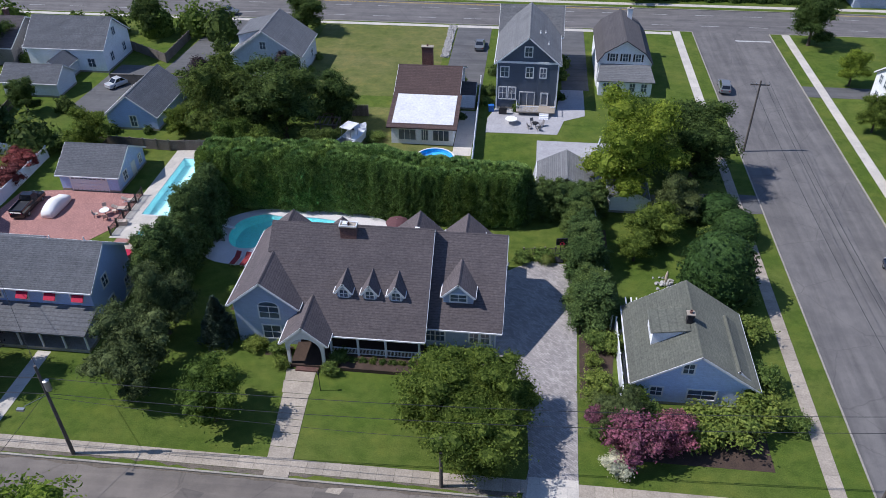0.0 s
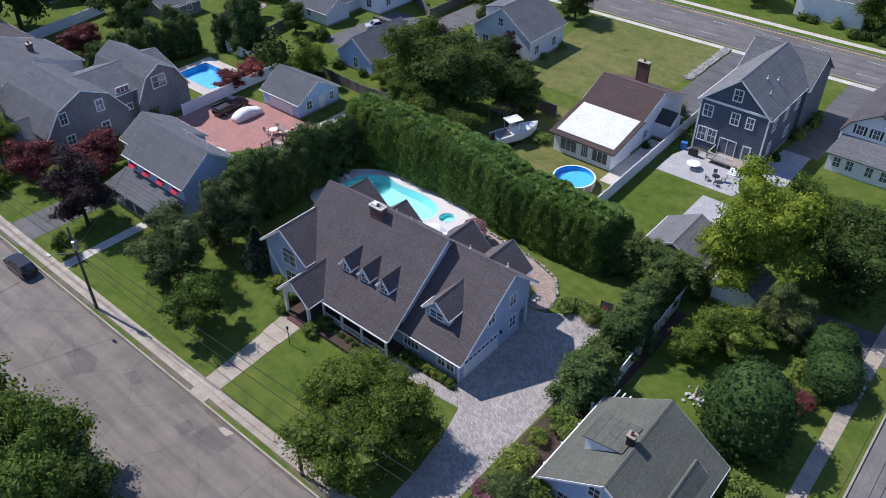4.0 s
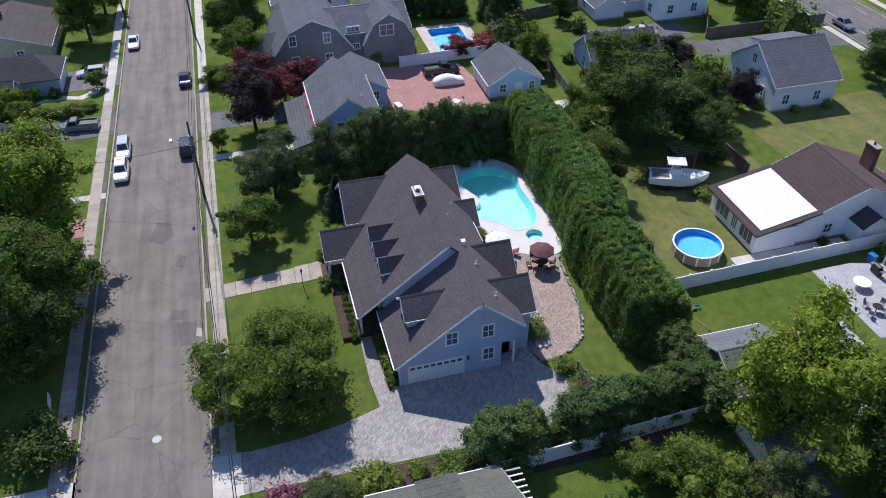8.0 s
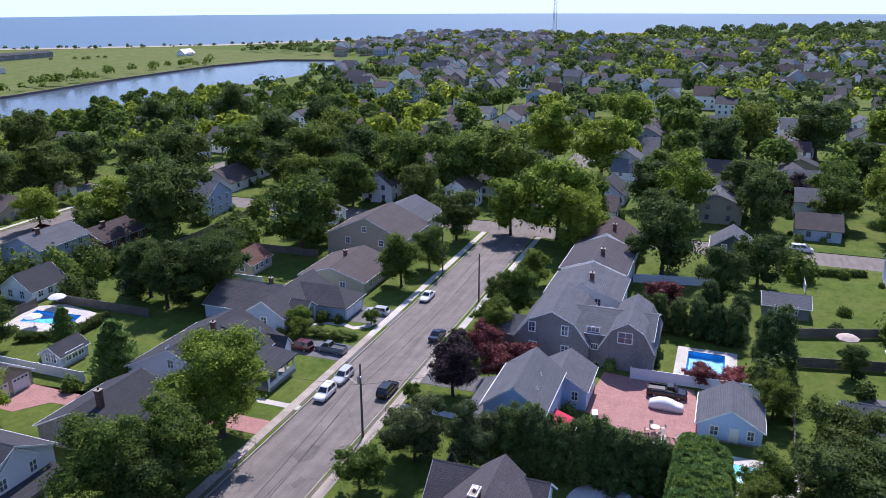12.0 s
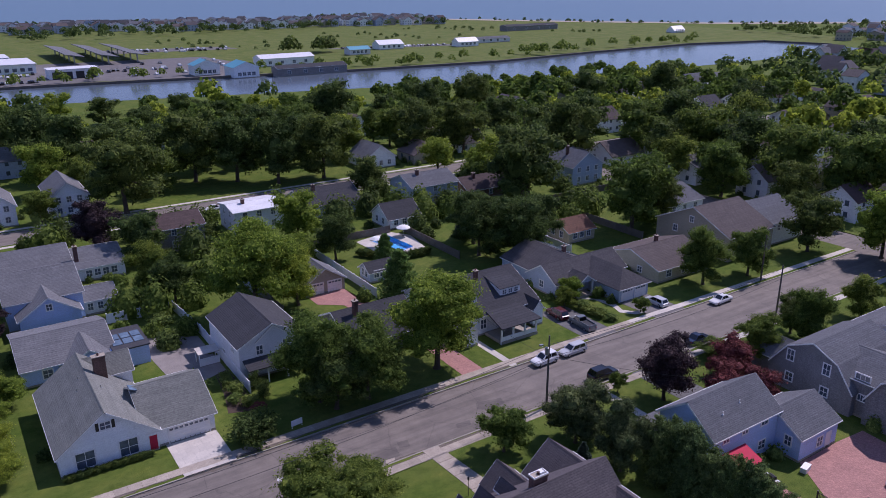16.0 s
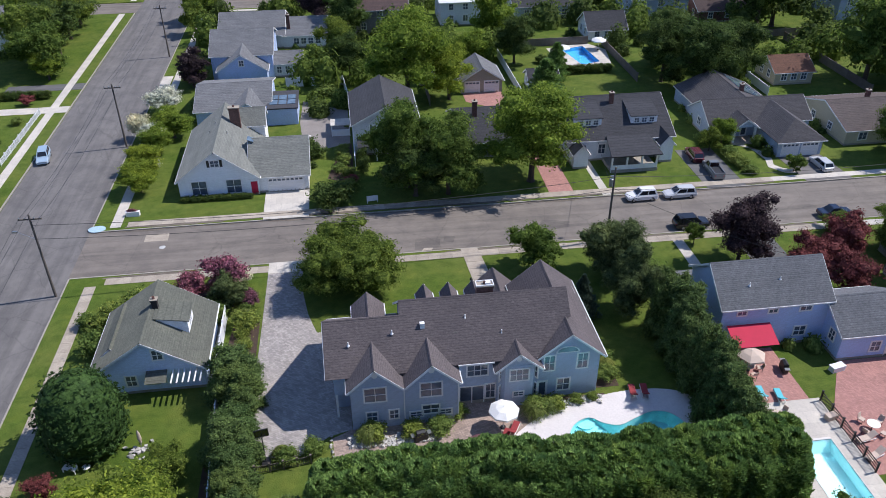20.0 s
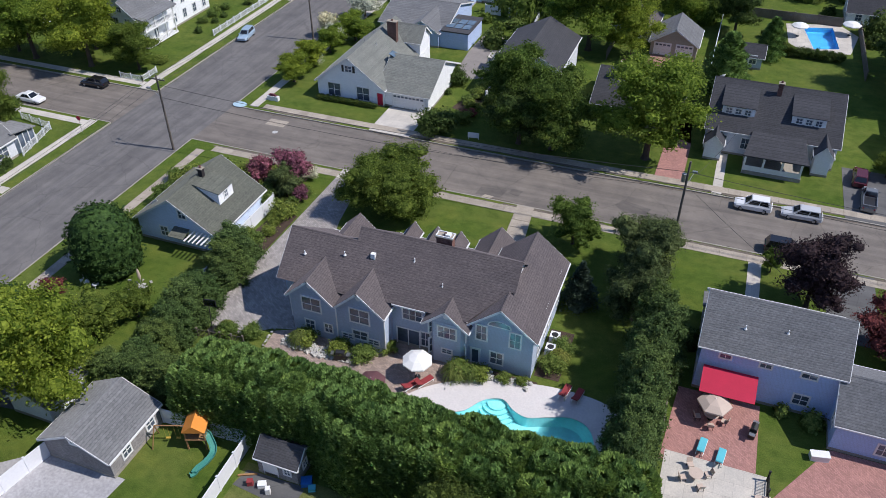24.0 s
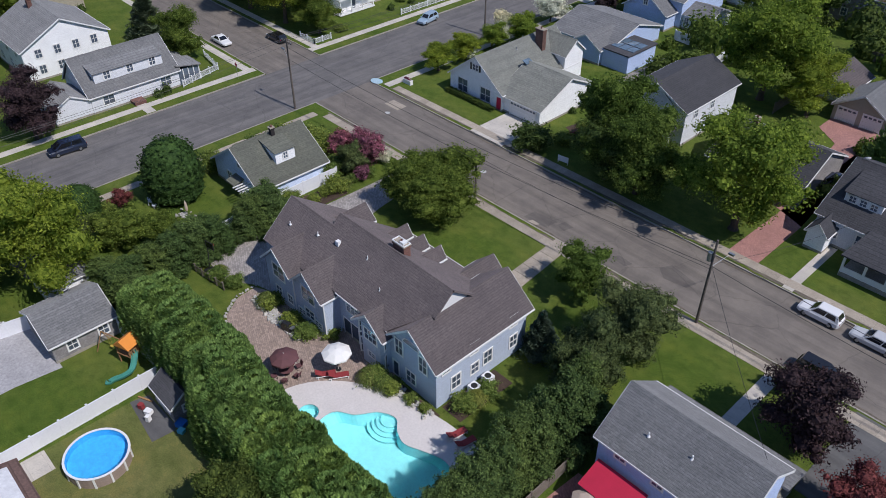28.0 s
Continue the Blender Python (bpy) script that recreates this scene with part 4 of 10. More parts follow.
    for i in range(62):
        part("baluster", rod, None, h, at=pose(-17.15 + i * 0.137, 53.5, 0))
    walls_windows(h, "s", 55.7, [(-15.9, 1.9, 0.95, 1.6), (-13.3, 1.9, 1.5, 1.6), (-10.3, 1.9, 0.95, 1.6)])
    # dormers
    for x in (-16.3, -13.75, -11.2):
        dormer(h, x, 56.2, 59.6, 0.68, 5.2, 6.35, 7.25, W, R, (0.75, 0.85))
    dormer(h, -5.3, 57.0, 61.2, 1.45, 4.9, 6.0, 7.4, W, R, (1.5, 0.8))
    chimney(h, -16.55, 61.2, 8.2, 10.35, 1.6, 0.8)
    part("chimney_shroud", Shape().box(-17.42, 60.75, 10.44, -15.68, 60.83, 10.54).box(-17.42, 61.57, 10.44, -15.68, 61.65, 10.54).box(-17.42, 60.83, 10.44, -17.34, 61.57, 10.54).box(-15.76, 60.83, 10.44, -15.68, 61.57, 10.54).box(-17.1, 60.95, 10.44, -16.6, 61.45, 10.66), WHITE, h, "white metal chimney cap")
    for x, y in ((-3.2, 65.0), (-7.3, 64.4), (-14.3, 63.6), (-17.6, 64.9)):
        z = 9.9 - (y - 62.0) * 0.9 if x < -8.4 else 9.1 - (y - 63.05) * 0.84
        vent_pipe(h, x, y, z)
    part("roof_vent", Shape().box(-10.4, 63.8, 8.0, -9.95, 64.2, 8.55), WHITE, h)
    part("downpipe", Shape().box(-13.05, 68.3, 0.1, -12.95, 68.42, 5.0).box(-8.0, 68.35, 0.1, -7.9, 68.45, 5.0).box(-1.66, 55.6, 0.1, -1.56, 55.7, 3.1), WHITE, h)
    return h


home()


def simple_house(label, x0, x1, y0, y1, eave, ridge, axis, walls, roof, wins=(), chim=None, over=0.35, name="house", category="house", extra=None, off=0.5):
    h = thing(name, label, category)
    block(h, x0, x1, y0, y1, eave, ridge, axis, walls, roof, over, off)
    plane = {"s": y0, "n": y1, "e": x1, "w": x0}
    for side, u, z, w, t in wins:
        window(h, on_wall(side, u, z, plane[side]), w, t)
    if chim:
        chimney(h, *chim)
    if extra:
        extra(h)
    return h


def rows_of(side, a, b, n, z, w=0.85, t=1.2):
    return [(side, a + (b - a) * (i + 0.5) / n, z, w, t) for i in range(n)]


# low house on the corner plot
def corner(h):
    block(h, 18.5, 21.7, 51.3, 58.2, 2.9, 4.4, "y", SKYLIT_SIDING, ROOF_GREEN, 0.3)
    shed_dormer(h, "y", 53.9, 56.7, 12.7, 15.9, 4.0, 5.75, 6.3, WHITE_SIDING, ROOF_GREEN, "w", [(55.3, 0.55, 0.8)])
    chimney(h, 15.9, 54.9, 5.4, 7.3, 0.55, 0.5, surface("sooty chimney brick", (0.035, 0.03, 0.03), 0.9, 6, 1, 0.3))
    for i in range(6):
        part("pergola_beam", Shape().box(11.2 + i * 0.55, 60.3, 2.5, 11.32 + i * 0.55, 62.4, 2.62), WHITE, h)
    part("canopy", Shape().slab([(14.6, 60.4, 2.7), (16.6, 60.4, 2.7), (16.6, 61.9, 2.3), (14.6, 61.9, 2.3)], 0.1), ROOF_GREEN, h)
    part("chimney_base", Shape().box(10.8, 49.3, 0, 11.0, 60, 0.3), KERB, h)


simple_house("low white house with blue shade tint in its walls and grey-green shingle roof", 11.1, 21.7, 50.6, 60.4, 3.0, 6.5, "y", SKYLIT_SIDING, ROOF_GREEN,
             [("n", 15.2, 4.6, 0.9, 1.1), ("n", 15.6, 1.6, 1.3, 0.9), ("n", 18.2, 1.6, 0.9, 1.2), ("s", 15.6, 4.6, 0.9, 1.1), ("s", 13.2, 1.6, 1.0, 1.0), ("s", 17.2, 1.5, 2.4, 1.1)], over=0.4, extra=corner, off=0.5)


# blue house to the west, with a back extension and a front roof over its porch
def blue(h):
    block(h, -60.6, -53.0, 58.0, 65.5, 3.4, 5.6, "x", SKY_SIDING, ROOF_GREY, 0.3)
    part("porch_roof", Shape().slab([(-53.6, 51.0, 2.6), (-40.9, 51.0, 2.6), (-40.9, 54.4, 3.5), (-53.6, 54.4, 3.5)], 0.18), ROOF_GREY, h)
    part("porch_floor", Shape().box(-53.2, 51.4, 0, -41.2, 54.3, 0.4), KERB, h)
    for i in range(6):
        part("porch_post", Shape().box(-53.0 + i * 2.33, 51.4, 0.4, -52.85 + i * 2.33, 51.55, 2.6), WHITE, h)
    awn = part("awning", Shape().slab([(-46.5, 62.6, 3.5), (-41.8, 62.6, 3.5), (-41.8, 65.1, 2.6), (-46.5, 65.1, 2.6)], 0.06), RED_CLOTH, h, "bright red awning over the patio")
    for i in range(4):
        part("window_awning", Shape().slab([(-51.8 + i * 2.9, 54.3, 5.1), (-50.6 + i * 2.9, 54.3, 5.1), (-50.6 + i * 2.9, 53.7, 4.5), (-51.8 + i * 2.9, 53.7, 4.5)], 0.05), RED_CLOTH, h)
    garage_door(h, on_wall("w", 61.5, 0.02, -60.6), 4.6)
    window(h, on_wall("n", -57.0, 1.5, 65.5), 1.0, 1.2)
    door(h, on_wall("n", -58.8, 0.1, 65.5), 0.95)
    window(h, on_wall("e", 63.9, 2.2, -53.0), 0.8, 1.2)
    vent_pipe(h, -44.5, 60.6, 7.0)
    vent_pipe(h, -48.0, 60.2, 7.2)


simple_house("sky blue two-storey house with grey shingle roof", -53.0, -41.3, 54.4, 62.2, 5.7, 8.6, "x", SKY_SIDING, ROOF_GREY,
             [("e", 57.2, 4.6, 0.9, 1.2), ("e", 57.4, 1.7, 0.9, 1.2), ("e", 60.8, 1.7, 0.8, 1.0), ("n", -43.4, 4.9, 0.9, 0.9), ("n", -46.8, 4.9, 0.9, 0.9), ("n", -50.4, 4.9, 1.2, 1.0), ("n", -50.4, 1.7, 1.2, 1.1)]
             + rows_of("s", -52.6, -41.6, 4, 4.6), extra=blue)
simple_house("sky blue detached garage with grey shingle roof", -59.3, -51.4, 80.2, 88.0, 2.6, 4.9, "x", SKY_SIDING, ROOF_GREY, [("e", 82.2, 1.5, 0.9, 1.2), ("e", 86.6, 1.5, 0.7, 1.2)], name="garage", category="garage",
             extra=lambda h: (garage_door(h, on_wall("s", -55.4, 0.02, 80.2), 4.8), door(h, on_wall("e", 84.6, 0.02, -51.4))))


# grey gambrel house
def gambrel(label, x0, x1, spans, walls, roof):
    h = thing("house", label, "house")
    for y0, y1, eave, kink, top, wins in spans:
        m, q = (y0 + y1) / 2, (y1 - y0) / 2
        part("wall", Shape().extrude([(y0, 0), (y1, 0), (y1, eave - 0.1), (m + q * 0.62, kink - 0.12), (m, top - 0.12), (m - q * 0.62, kink - 0.12), (y0, eave - 0.1)], "x", x0, x1), walls, h)
        for s in (-1, 1):
            a, b, c = (m + s * (q + 0.25), eave - 0.35), (m + s * q * 0.62, kink), (m, top)
            for p, q2 in ((a, b), (b, c)):
                part("roof_slope", Shape().slab([(x0 - 0.3, *p), (x1 + 0.3, *p), (x1 + 0.3, *q2), (x0 - 0.3, *q2)], 0.15), roof, h)
                part("bargeboard", Shape().slab([(x1 + 0.3, p[0], p[1] - 0.03), (x1 + 0.36, p[0], p[1] - 0.03), (x1 + 0.36, q2[0], q2[1] - 0.03), (x1 + 0.3, q2[0], q2[1] - 0.03)], 0.18), WHITE, h)
        for y, z, w, t in wins:
            window(h, on_wall("e", y, z, x1), w, t)
    return h


g = gambrel("grey shingled gambrel house with grey roof", -80.5, -67.5, [(51.4, 63.2, 3.6, 6.6, 8.3, [(54.2, 5.2, 0.9, 1.5), (59.4, 5.2, 0.9, 1.5), (59.5, 2.0, 1.0, 1.2), (54.4, 2.0, 1.0, 1.2)])], GREY_SIDING, ROOF_GREY)
block(g, -79.5, -68.6, 60.0, 72.5, 5.2, 7.2, "y", GREY_SIDING, ROOF_GREY, 0.3)
block(g, -76, -70, 46.6, 52, 2.6, 4.6, "y", GREY_SIDING, ROOF_GREY, 0.3)
for y, z, w, t in ((63.6, 5.6, 1.8, 0.7), (63.9, 2.8, 1.0, 0.8)):
    window(g, on_wall("e", y, z, -68.6), w, t, (2, 0))
g2 = gambrel("grey shingled gambrel wing with grey roof", -79.5, -67.4, [(64.9, 73.0, 3.8, 6.6, 8.1, [(68.6, 5.4, 2.0, 1.6)])], GREY_SIDING, ROOF_GREY)
for o in list(g2.children):
    o.parent = g
bpy.data.objects.remove(g2)


# white cape house across the street
def cape(h):
    block(h, 1.4, 9.5, 7.4, 20.2, 2.7, 5.7, "x", WHITE_SIDING, ROOF_PALE, 0.35)
    block(h, 8.0, 13.8, 2.6, 7.0, 5.0, 6.9, "x", WHITE_SIDING, ROOF_PALE, 0.3)
    garage_door(h, on_wall("n", 4.6, 0.02, 20.2), 4.9, 2.1)
    chimney(h, 12.0, 8.4, 4.0, 8.4, 1.5, 0.8, surface("brown chimney stone", (0.17, 0.095, 0.075), 0.9, 5, 1, 0.4, 0.6))
    door(h, on_wall("n", 9.0, 0.1, 20.6), 0.9, 2.0, RED_CLOTH)
    for k in (-0.85, 0.85):
        part("shutter", Shape().box(14.0 + k - 0.22, 20.6, 4.7, 14.0 + k + 0.22, 20.66, 5.75), BLACK, h)
    for k in range(2):
        part("roof_light", Shape().slab([(11.4, 10.6 + k * 0.9, 5.18), (12.8, 10.6 + k * 0.9, 6.22), (12.8, 11.2 + k * 0.9, 6.22), (11.4, 11.2 + k * 0.9, 5.18)], 0.12), SKYLIGHT, h)
    part("roof_light", Shape().slab([(9.0, 13.4, 5.5), (9.9, 13.4, 5.9), (9.9, 14.8, 5.9), (9.0, 14.8, 5.5)], 0.1), SKYLIGHT, h)
    for x, y in ((14.8, 9.5), (15.4, 11.8), (12.8, 13.0)):
        vent_pipe(h, x, y, 7.1 - abs(x - 13.9) * 0.75, False)


simple_house("white cape house with grey-green roof and attached garage", 8.4, 19.4, 3.2, 20.6, 3.0, 7.1, "y", WHITE_SIDING, ROOF_PALE,
             [("n", 14.0, 5.2, 1.1, 0.9), ("n", 16.6, 1.55, 2.0, 2.0), ("n", 11.8, 1.55, 2.0, 2.0), ("e", 6, 1.6, 1.0, 1.3), ("e", 11, 1.6, 1.0, 1.3), ("e", 16, 1.6, 1.0, 1.3)], extra=cape)


# dark roofed craftsman house
def craftsman(h):
    for x in (-41.3, -50.2):
        shed_dormer(h, "x", x - 2.1, x + 2.1, 14.6, 9.2, 4.3, 6.0, 7.1, WHITE_SIDING, ROOF_DARK, "n", [(x - 1.2, 0.7, 0.7), (x, 0.7, 0.7), (x + 1.2, 0.7, 0.7)])
    part("porch_floor", Shape().box(-50.4, 17.2, 0, -43.2, 21.6, 0.5), KERB, h)
    part("porch_roof", Shape().slab([(-50.8, 22.0, 2.9), (-42.9, 22.0, 2.9), (-43.6, 16.8, 3.9), (-50.2, 16.8, 3.9)], 0.18), ROOF_DARK, h)
    for i in range(4):
        part("porch_post", Shape().box(-50.3 + i * 2.3, 21.3, 0, -50.05 + i * 2.3, 21.55, 2.85), WHITE, h)
    part("porch_wall", Shape().box(-50.3, 21.4, 0.3, -43.3, 21.5, 1.2), WHITE, h)
    block(h, -53.6, -51.6, 14.5, 19.0, 3.2, 4.4, "y", WHITE_SIDING, ROOF_DARK, 0.25)
    block(h, -40.2, -38.0, 15.5, 19.4, 2.6, 3.8, "y", WHITE_SIDING, ROOF_DARK, 0.25)
    chimney(h, -46.0, 10.6, 5.0, 8.3, 0.6, 0.6)
    part("satellite_dish", Shape().lathe([(0.02, 0), (0.3, 0.08), (0.5, 0.25)], 14), WHITE, h, at=pose(-38.4, 8.4, 7.0, 50, 0, 40))


simple_house("dark roofed grey craftsman house with white porch", -54.2, -37.8, 1.2, 17.0, 3.6, 7.4, "x", PALE_SIDING, ROOF_DARK, rows_of("n", -53.5, -38.5, 5, 1.9, 1.0, 1.5) + [("e", 6, 2, 0.9, 1.3), ("e", 11, 2, 0.9, 1.3), ("e", 9, 4.9, 0.9, 1.2)], extra=craftsman)
# the neighbours across the street
simple_house("grey two-storey house with dark roof behind street trees", -15.6, -5.6, -3.0, 10.2, 5.4, 8.0, "y", PALE_SIDING, ROOF_DARK, [("n", -12.6, 4.2, 0.9, 1.3), ("n", -8.6, 4.2, 0.9, 1.3), ("w", 7.6, 4.2, 0.9, 1.3), ("w", 3.4, 4.2, 0.9, 1.3), ("w", 6.0, 1.6, 0.9, 1.4), ("e", 7.6, 4.2, 0.9, 1.3), ("e", 3.4, 1.7, 0.9, 1.3)],
             extra=lambda h: (part("porch_roof", Shape().slab([(-15.2, 12.6, 2.5), (-6.0, 12.6, 2.5), (-6.0, 10.2, 3.2), (-15.2, 10.2, 3.2)], 0.15), ROOF_DARK, h),
                              [part("porch_post", Shape().box(x, 12.2, 0, x + 0.18, 12.4, 2.5), WHITE, h) for x in (-14.9, -11.9, -9.0, -6.4)],
                              block(h, -13.4, -8.2, 6.0, 10.0, 5.6, 7.6, "y", PALE_SIDING, ROOF_DARK, 0.25)))
simple_house("low brown-grey house with dark roof among trees", -33.8, -21.5, 1.0, 13.5, 2.8, 5.8, "x", GREY_SIDING, ROOF_DARK, rows_of("n", -33, -22, 3, 1.6, 1.2, 1.2), (-24.6, 8.8, 4.0, 7.4, 0.7, 0.7))
simple_house("white detached garage with two doors and brown roof", -33.6, -26.0, -20.6, -13.0, 2.5, 4.9, "y", TAN_SIDING, ROOF_GREY, (), name="garage", category="garage",
             extra=lambda h: [garage_door(h, on_wall("n", x, 0.02, -13.0), 2.6, 2.1, 4, 4) for x in (-31.6, -28.0)])


def grey_ranch(h):
    block(h, -76.0, -63.4, -4.4, 8.0, 2.8, 5.4, "y", BLUE_SIDING, ROOF_SLATE, 0.35)
    for i in range(2):
        for k in range(4):
            a, b = -71.2 - i * 2.2, -3.4 + k * 2.1
            za, zb = 5.4 - (abs(a + 69.7)) * 0.413, 5.4 - (abs(a - 2.0 + 69.7)) * 0.413
            part("solar_panel", Shape().slab([(a, b, za + 0.12), (a - 2.0, b, zb + 0.12), (a - 2.0, b + 1.95, zb + 0.12), (a, b + 1.95, za + 0.12)], 0.06), SKYLIGHT, h, "dark blue solar panel")
    for x, y in ((-66.4, -1.0), (-66.9, 2.2)):
        part("roof_light", Shape().slab([(x - 0.5, y, 4.06 - (x + 66.4) * 0.4 + 0.1 - 0.2), (x + 0.5, y, 4.06 - (x + 66.4) * 0.4 + 0.1 - 0.6), (x + 0.5, y + 0.9, 4.06 - (x + 66.4) * 0.4 + 0.1 - 0.6), (x - 0.5, y + 0.9, 4.06 - (x + 66.4) * 0.4 + 0.1 - 0.2)], 0.1), SKYLIGHT, h)
    # garage wing with a hipped front
    x0, x1, y0, y1, z, top = -77.4, -70.2, 10.0, 20.0, 2.75, 5.0
    xm, o = (x0 + x1) / 2, 0.45
    FOOT.append((x0, x1, y0, y1))
    part("garage_wall", Shape().box(x0, y0, 0, x1, y1, z - 0.1), BLUE_SIDING, h)
    part("roof_slope", Shape().slab([(x0 - o, y0, z - 0.2), (x0 - o, y1 + o, z - 0.2), (xm, y1 - 3.0, top), (xm, y0 - 1.0, top)], 0.15), ROOF_SLATE, h)
    part("roof_slope", Shape().slab([(x1 + o, y0, z - 0.2), (x1 + o, y1 + o, z - 0.2), (xm, y1 - 3.0, top), (xm, y0 - 1.0, top)], 0.15), ROOF_SLATE, h)
    part("roof_slope", Shape().slab([(x0 - o, y1 + o, z - 0.2), (x1 + o, y1 + o, z - 0.2), (xm, y1 - 3.0, top)], 0.15), ROOF_SLATE, h)
    part("gutter", Shape().box(x0 - o, y1 + o - 0.06, z - 0.36, x1 + o, y1 + o + 0.06, z - 0.22), WHITE, h)
    for x in (-75.4, -72.2):
        garage_door(h, on_wall("n", x, 0.02, y1), 2.6, 2.1, 4, 4)
    # entry porch with a gable
    roof_pair(h, "y", 11.0, 15.0, -69.5, -65.1, 2.75, 2.75, -67.3, 4.3, ROOF_SLATE, 0.14, WHITE)
    part("gable_wall", Shape().extrude([(-69.0, 2.8), (-65.6, 2.8), (-67.3, 4.05)], "y", 14.5, 14.62), BLUE_SIDING, h)
    for x in (-69.0, -65.6):
        part("porch_post", Shape().box(x - 0.14, 14.4, 0, x + 0.14, 14.68, 2.75), WHITE, h)
    part("porch_floor", Shape().box(-69.2, 12.4, 0, -65.4, 14.9, 0.3), CONCRETE, h)
    door(h, on_wall("n", -68.2, 0.3, 12.4), 0.95, 2.05, WHITE, True)
    window(h, on_wall("n", -66.4, 1.8, 12.4), 1.4, 1.3, (2, 1))


simple_house("grey single-storey house with brown roof and garage", -79.4, -62.4, 4.4, 12.4, 2.8, 5.3, "x", BLUE_SIDING, ROOF_SLATE, [("e", 8.4, 1.6, 1.0, 1.2), ("n", -63.6, 1.6, 1.2, 1.2)], (-70.6, 5.0, 4.0, 6.2, 0.6, 0.6), extra=grey_ranch)
simple_house("cream single-storey house with brown roof", -97.2, -82.8, 3.6, 17.6, 2.7, 5.0, "x", YELLOW_SIDING, ROOF_TAN, rows_of("n", -96.5, -83.5, 3, 1.5, 1.3, 1.2) + [("e", 8, 1.5, 1, 1.1), ("e", 13, 1.5, 1, 1.1)], (-90.2, 10.0, 4, 6, 0.6, 0.6))
simple_house("tan two-storey house with brown roof", -117.0, -103.0, -1.0, 17.6, 5.2, 9.4, "x", TAN_SIDING, ROOF_TAN, [("e", 4, 3.8, 1, 1.3), ("e", 12, 3.8, 1, 1.3), ("e", 8, 6.6, 0.9, 1.2)] + rows_of("n", -116, -104, 3, 3.8))
simple_house("pale grey house with light roof beside the street", -130, -119, 2, 16, 5.0, 8.2, "x", PALE_SIDING, ROOF_GREY, rows_of("n", -129, -120, 3, 3.6) + [("e", 6, 3.8, 1, 1.3)])


# houses behind the hedge
def bungalow(h):
    part("porch_wall", Shape().box(-18.7, 96.9, 0, -9.9, 102.2, 2.75), WHITE_SIDING, h)
    part("porch_roof", Shape().slab([(-19.3, 96.3, 2.85), (-9.3, 96.3, 2.85), (-9.3, 104.0, 4.5), (-19.3, 104.0, 4.5)], 0.2), ROOF_RED, h)
    part("roof_membrane", Shape().slab([(-18.6, 97.2, 3.1), (-9.9, 97.2, 3.1), (-9.9, 103.7, 4.5), (-18.6, 103.7, 4.5)], 0.05), ROOF_WHITE, h, "bright white membrane on the flat porch roof")
    for x, w in ((-16.4, 2.4), (-13.9, 0.9), (-11.6, 2.2)):
        window(h, on_wall("s", x, 1.5, 96.9), w, 1.6, (2, 0))
    block(h, -10.6, -7.8, 108.6, 112.0, 2.6, 3.8, "x", WHITE_SIDING, ROOF_DARK, 0.2)
    chimney(h, -15.6, 114.2, 4, 7.6, 1.7, 0.7)


simple_house("white bungalow with red-brown roof and white porch roof", -19.0, -10.0, 102.0, 117.0, 3.4, 6.6, "x", WHITE_SIDING, ROOF_RED, [("e", 109.6, 2.0, 0.9, 1.0), ("e", 106, 1.6, 0.9, 1.1)], extra=bungalow)


def navy(h):
    block(h, -4.6, 5.0, 121.5, 130.5, 7.4, 10.6, "x", NAVY_SIDING, ROOF_GREY, 0.4)
    part("band", Shape().box(-4.7, 109.4, 7.4, 4.7, 109.56, 7.7), WHITE, h)
    part("corner_board", Shape().box(-4.62, 109.42, 0, -4.42, 109.56, 7.4).box(4.42, 109.42, 0, 4.62, 109.56, 7.4), WHITE, h)
    d = part("deck", Shape().box(-1.4, 107.2, 0.55, 4.4, 109.5, 0.7), CONCRETE, h)
    part("rail", Shape().box(-1.4, 107.2, 1.55, 2.0, 107.27, 1.63).box(-1.4, 107.2, 1.55, -1.33, 109.5, 1.63).box(4.33, 107.2, 1.55, 4.4, 109.5, 1.63).box(3.6, 107.2, 1.55, 4.4, 107.27, 1.63), VINYL, d)
    for i in range(26):
        part("baluster", Shape().box(-1.38 + i * 0.13, 107.22, 0.7, -1.34 + i * 0.13, 107.26, 1.55), VINYL, d)
    for i in range(4):
        part("step", Shape().box(2.1, 106.9 - i * 0.28, 0.0, 3.5, 107.2 - i * 0.28, 0.55 - i * 0.14), VINYL, d)
    door(h, on_wall("s", 2.7, 0.7, 109.5), 1.0, 2.05, WHITE, True)
    sl = part("sliding_door", Shape().box(-1.2, -0.06, 0, -1.08, 0.02, 2.2).box(1.08, -0.06, 0, 1.2, 0.02, 2.2).box(-1.2, -0.06, 2.1, 1.2, 0.02, 2.22).box(-0.05, -0.06, 0, 0.05, 0.02, 2.1), WHITE, h, at=on_wall("s", 0.1, 0.7, 109.5))
    part("pane", Shape().box(-1.08, -0.02, 0.05, -0.05, 0.01, 2.1), GLASS, sl)
    part("pane", Shape().box(0.05, -0.02, 0.05, 1.08, 0.01, 2.1), GLASS, sl)
    for x, y in ((1.6, 114), (2.4, 116), (2.9, 112.5)):
        vent_pipe(h, x, y, 11.9 - abs(x) * 0.86)


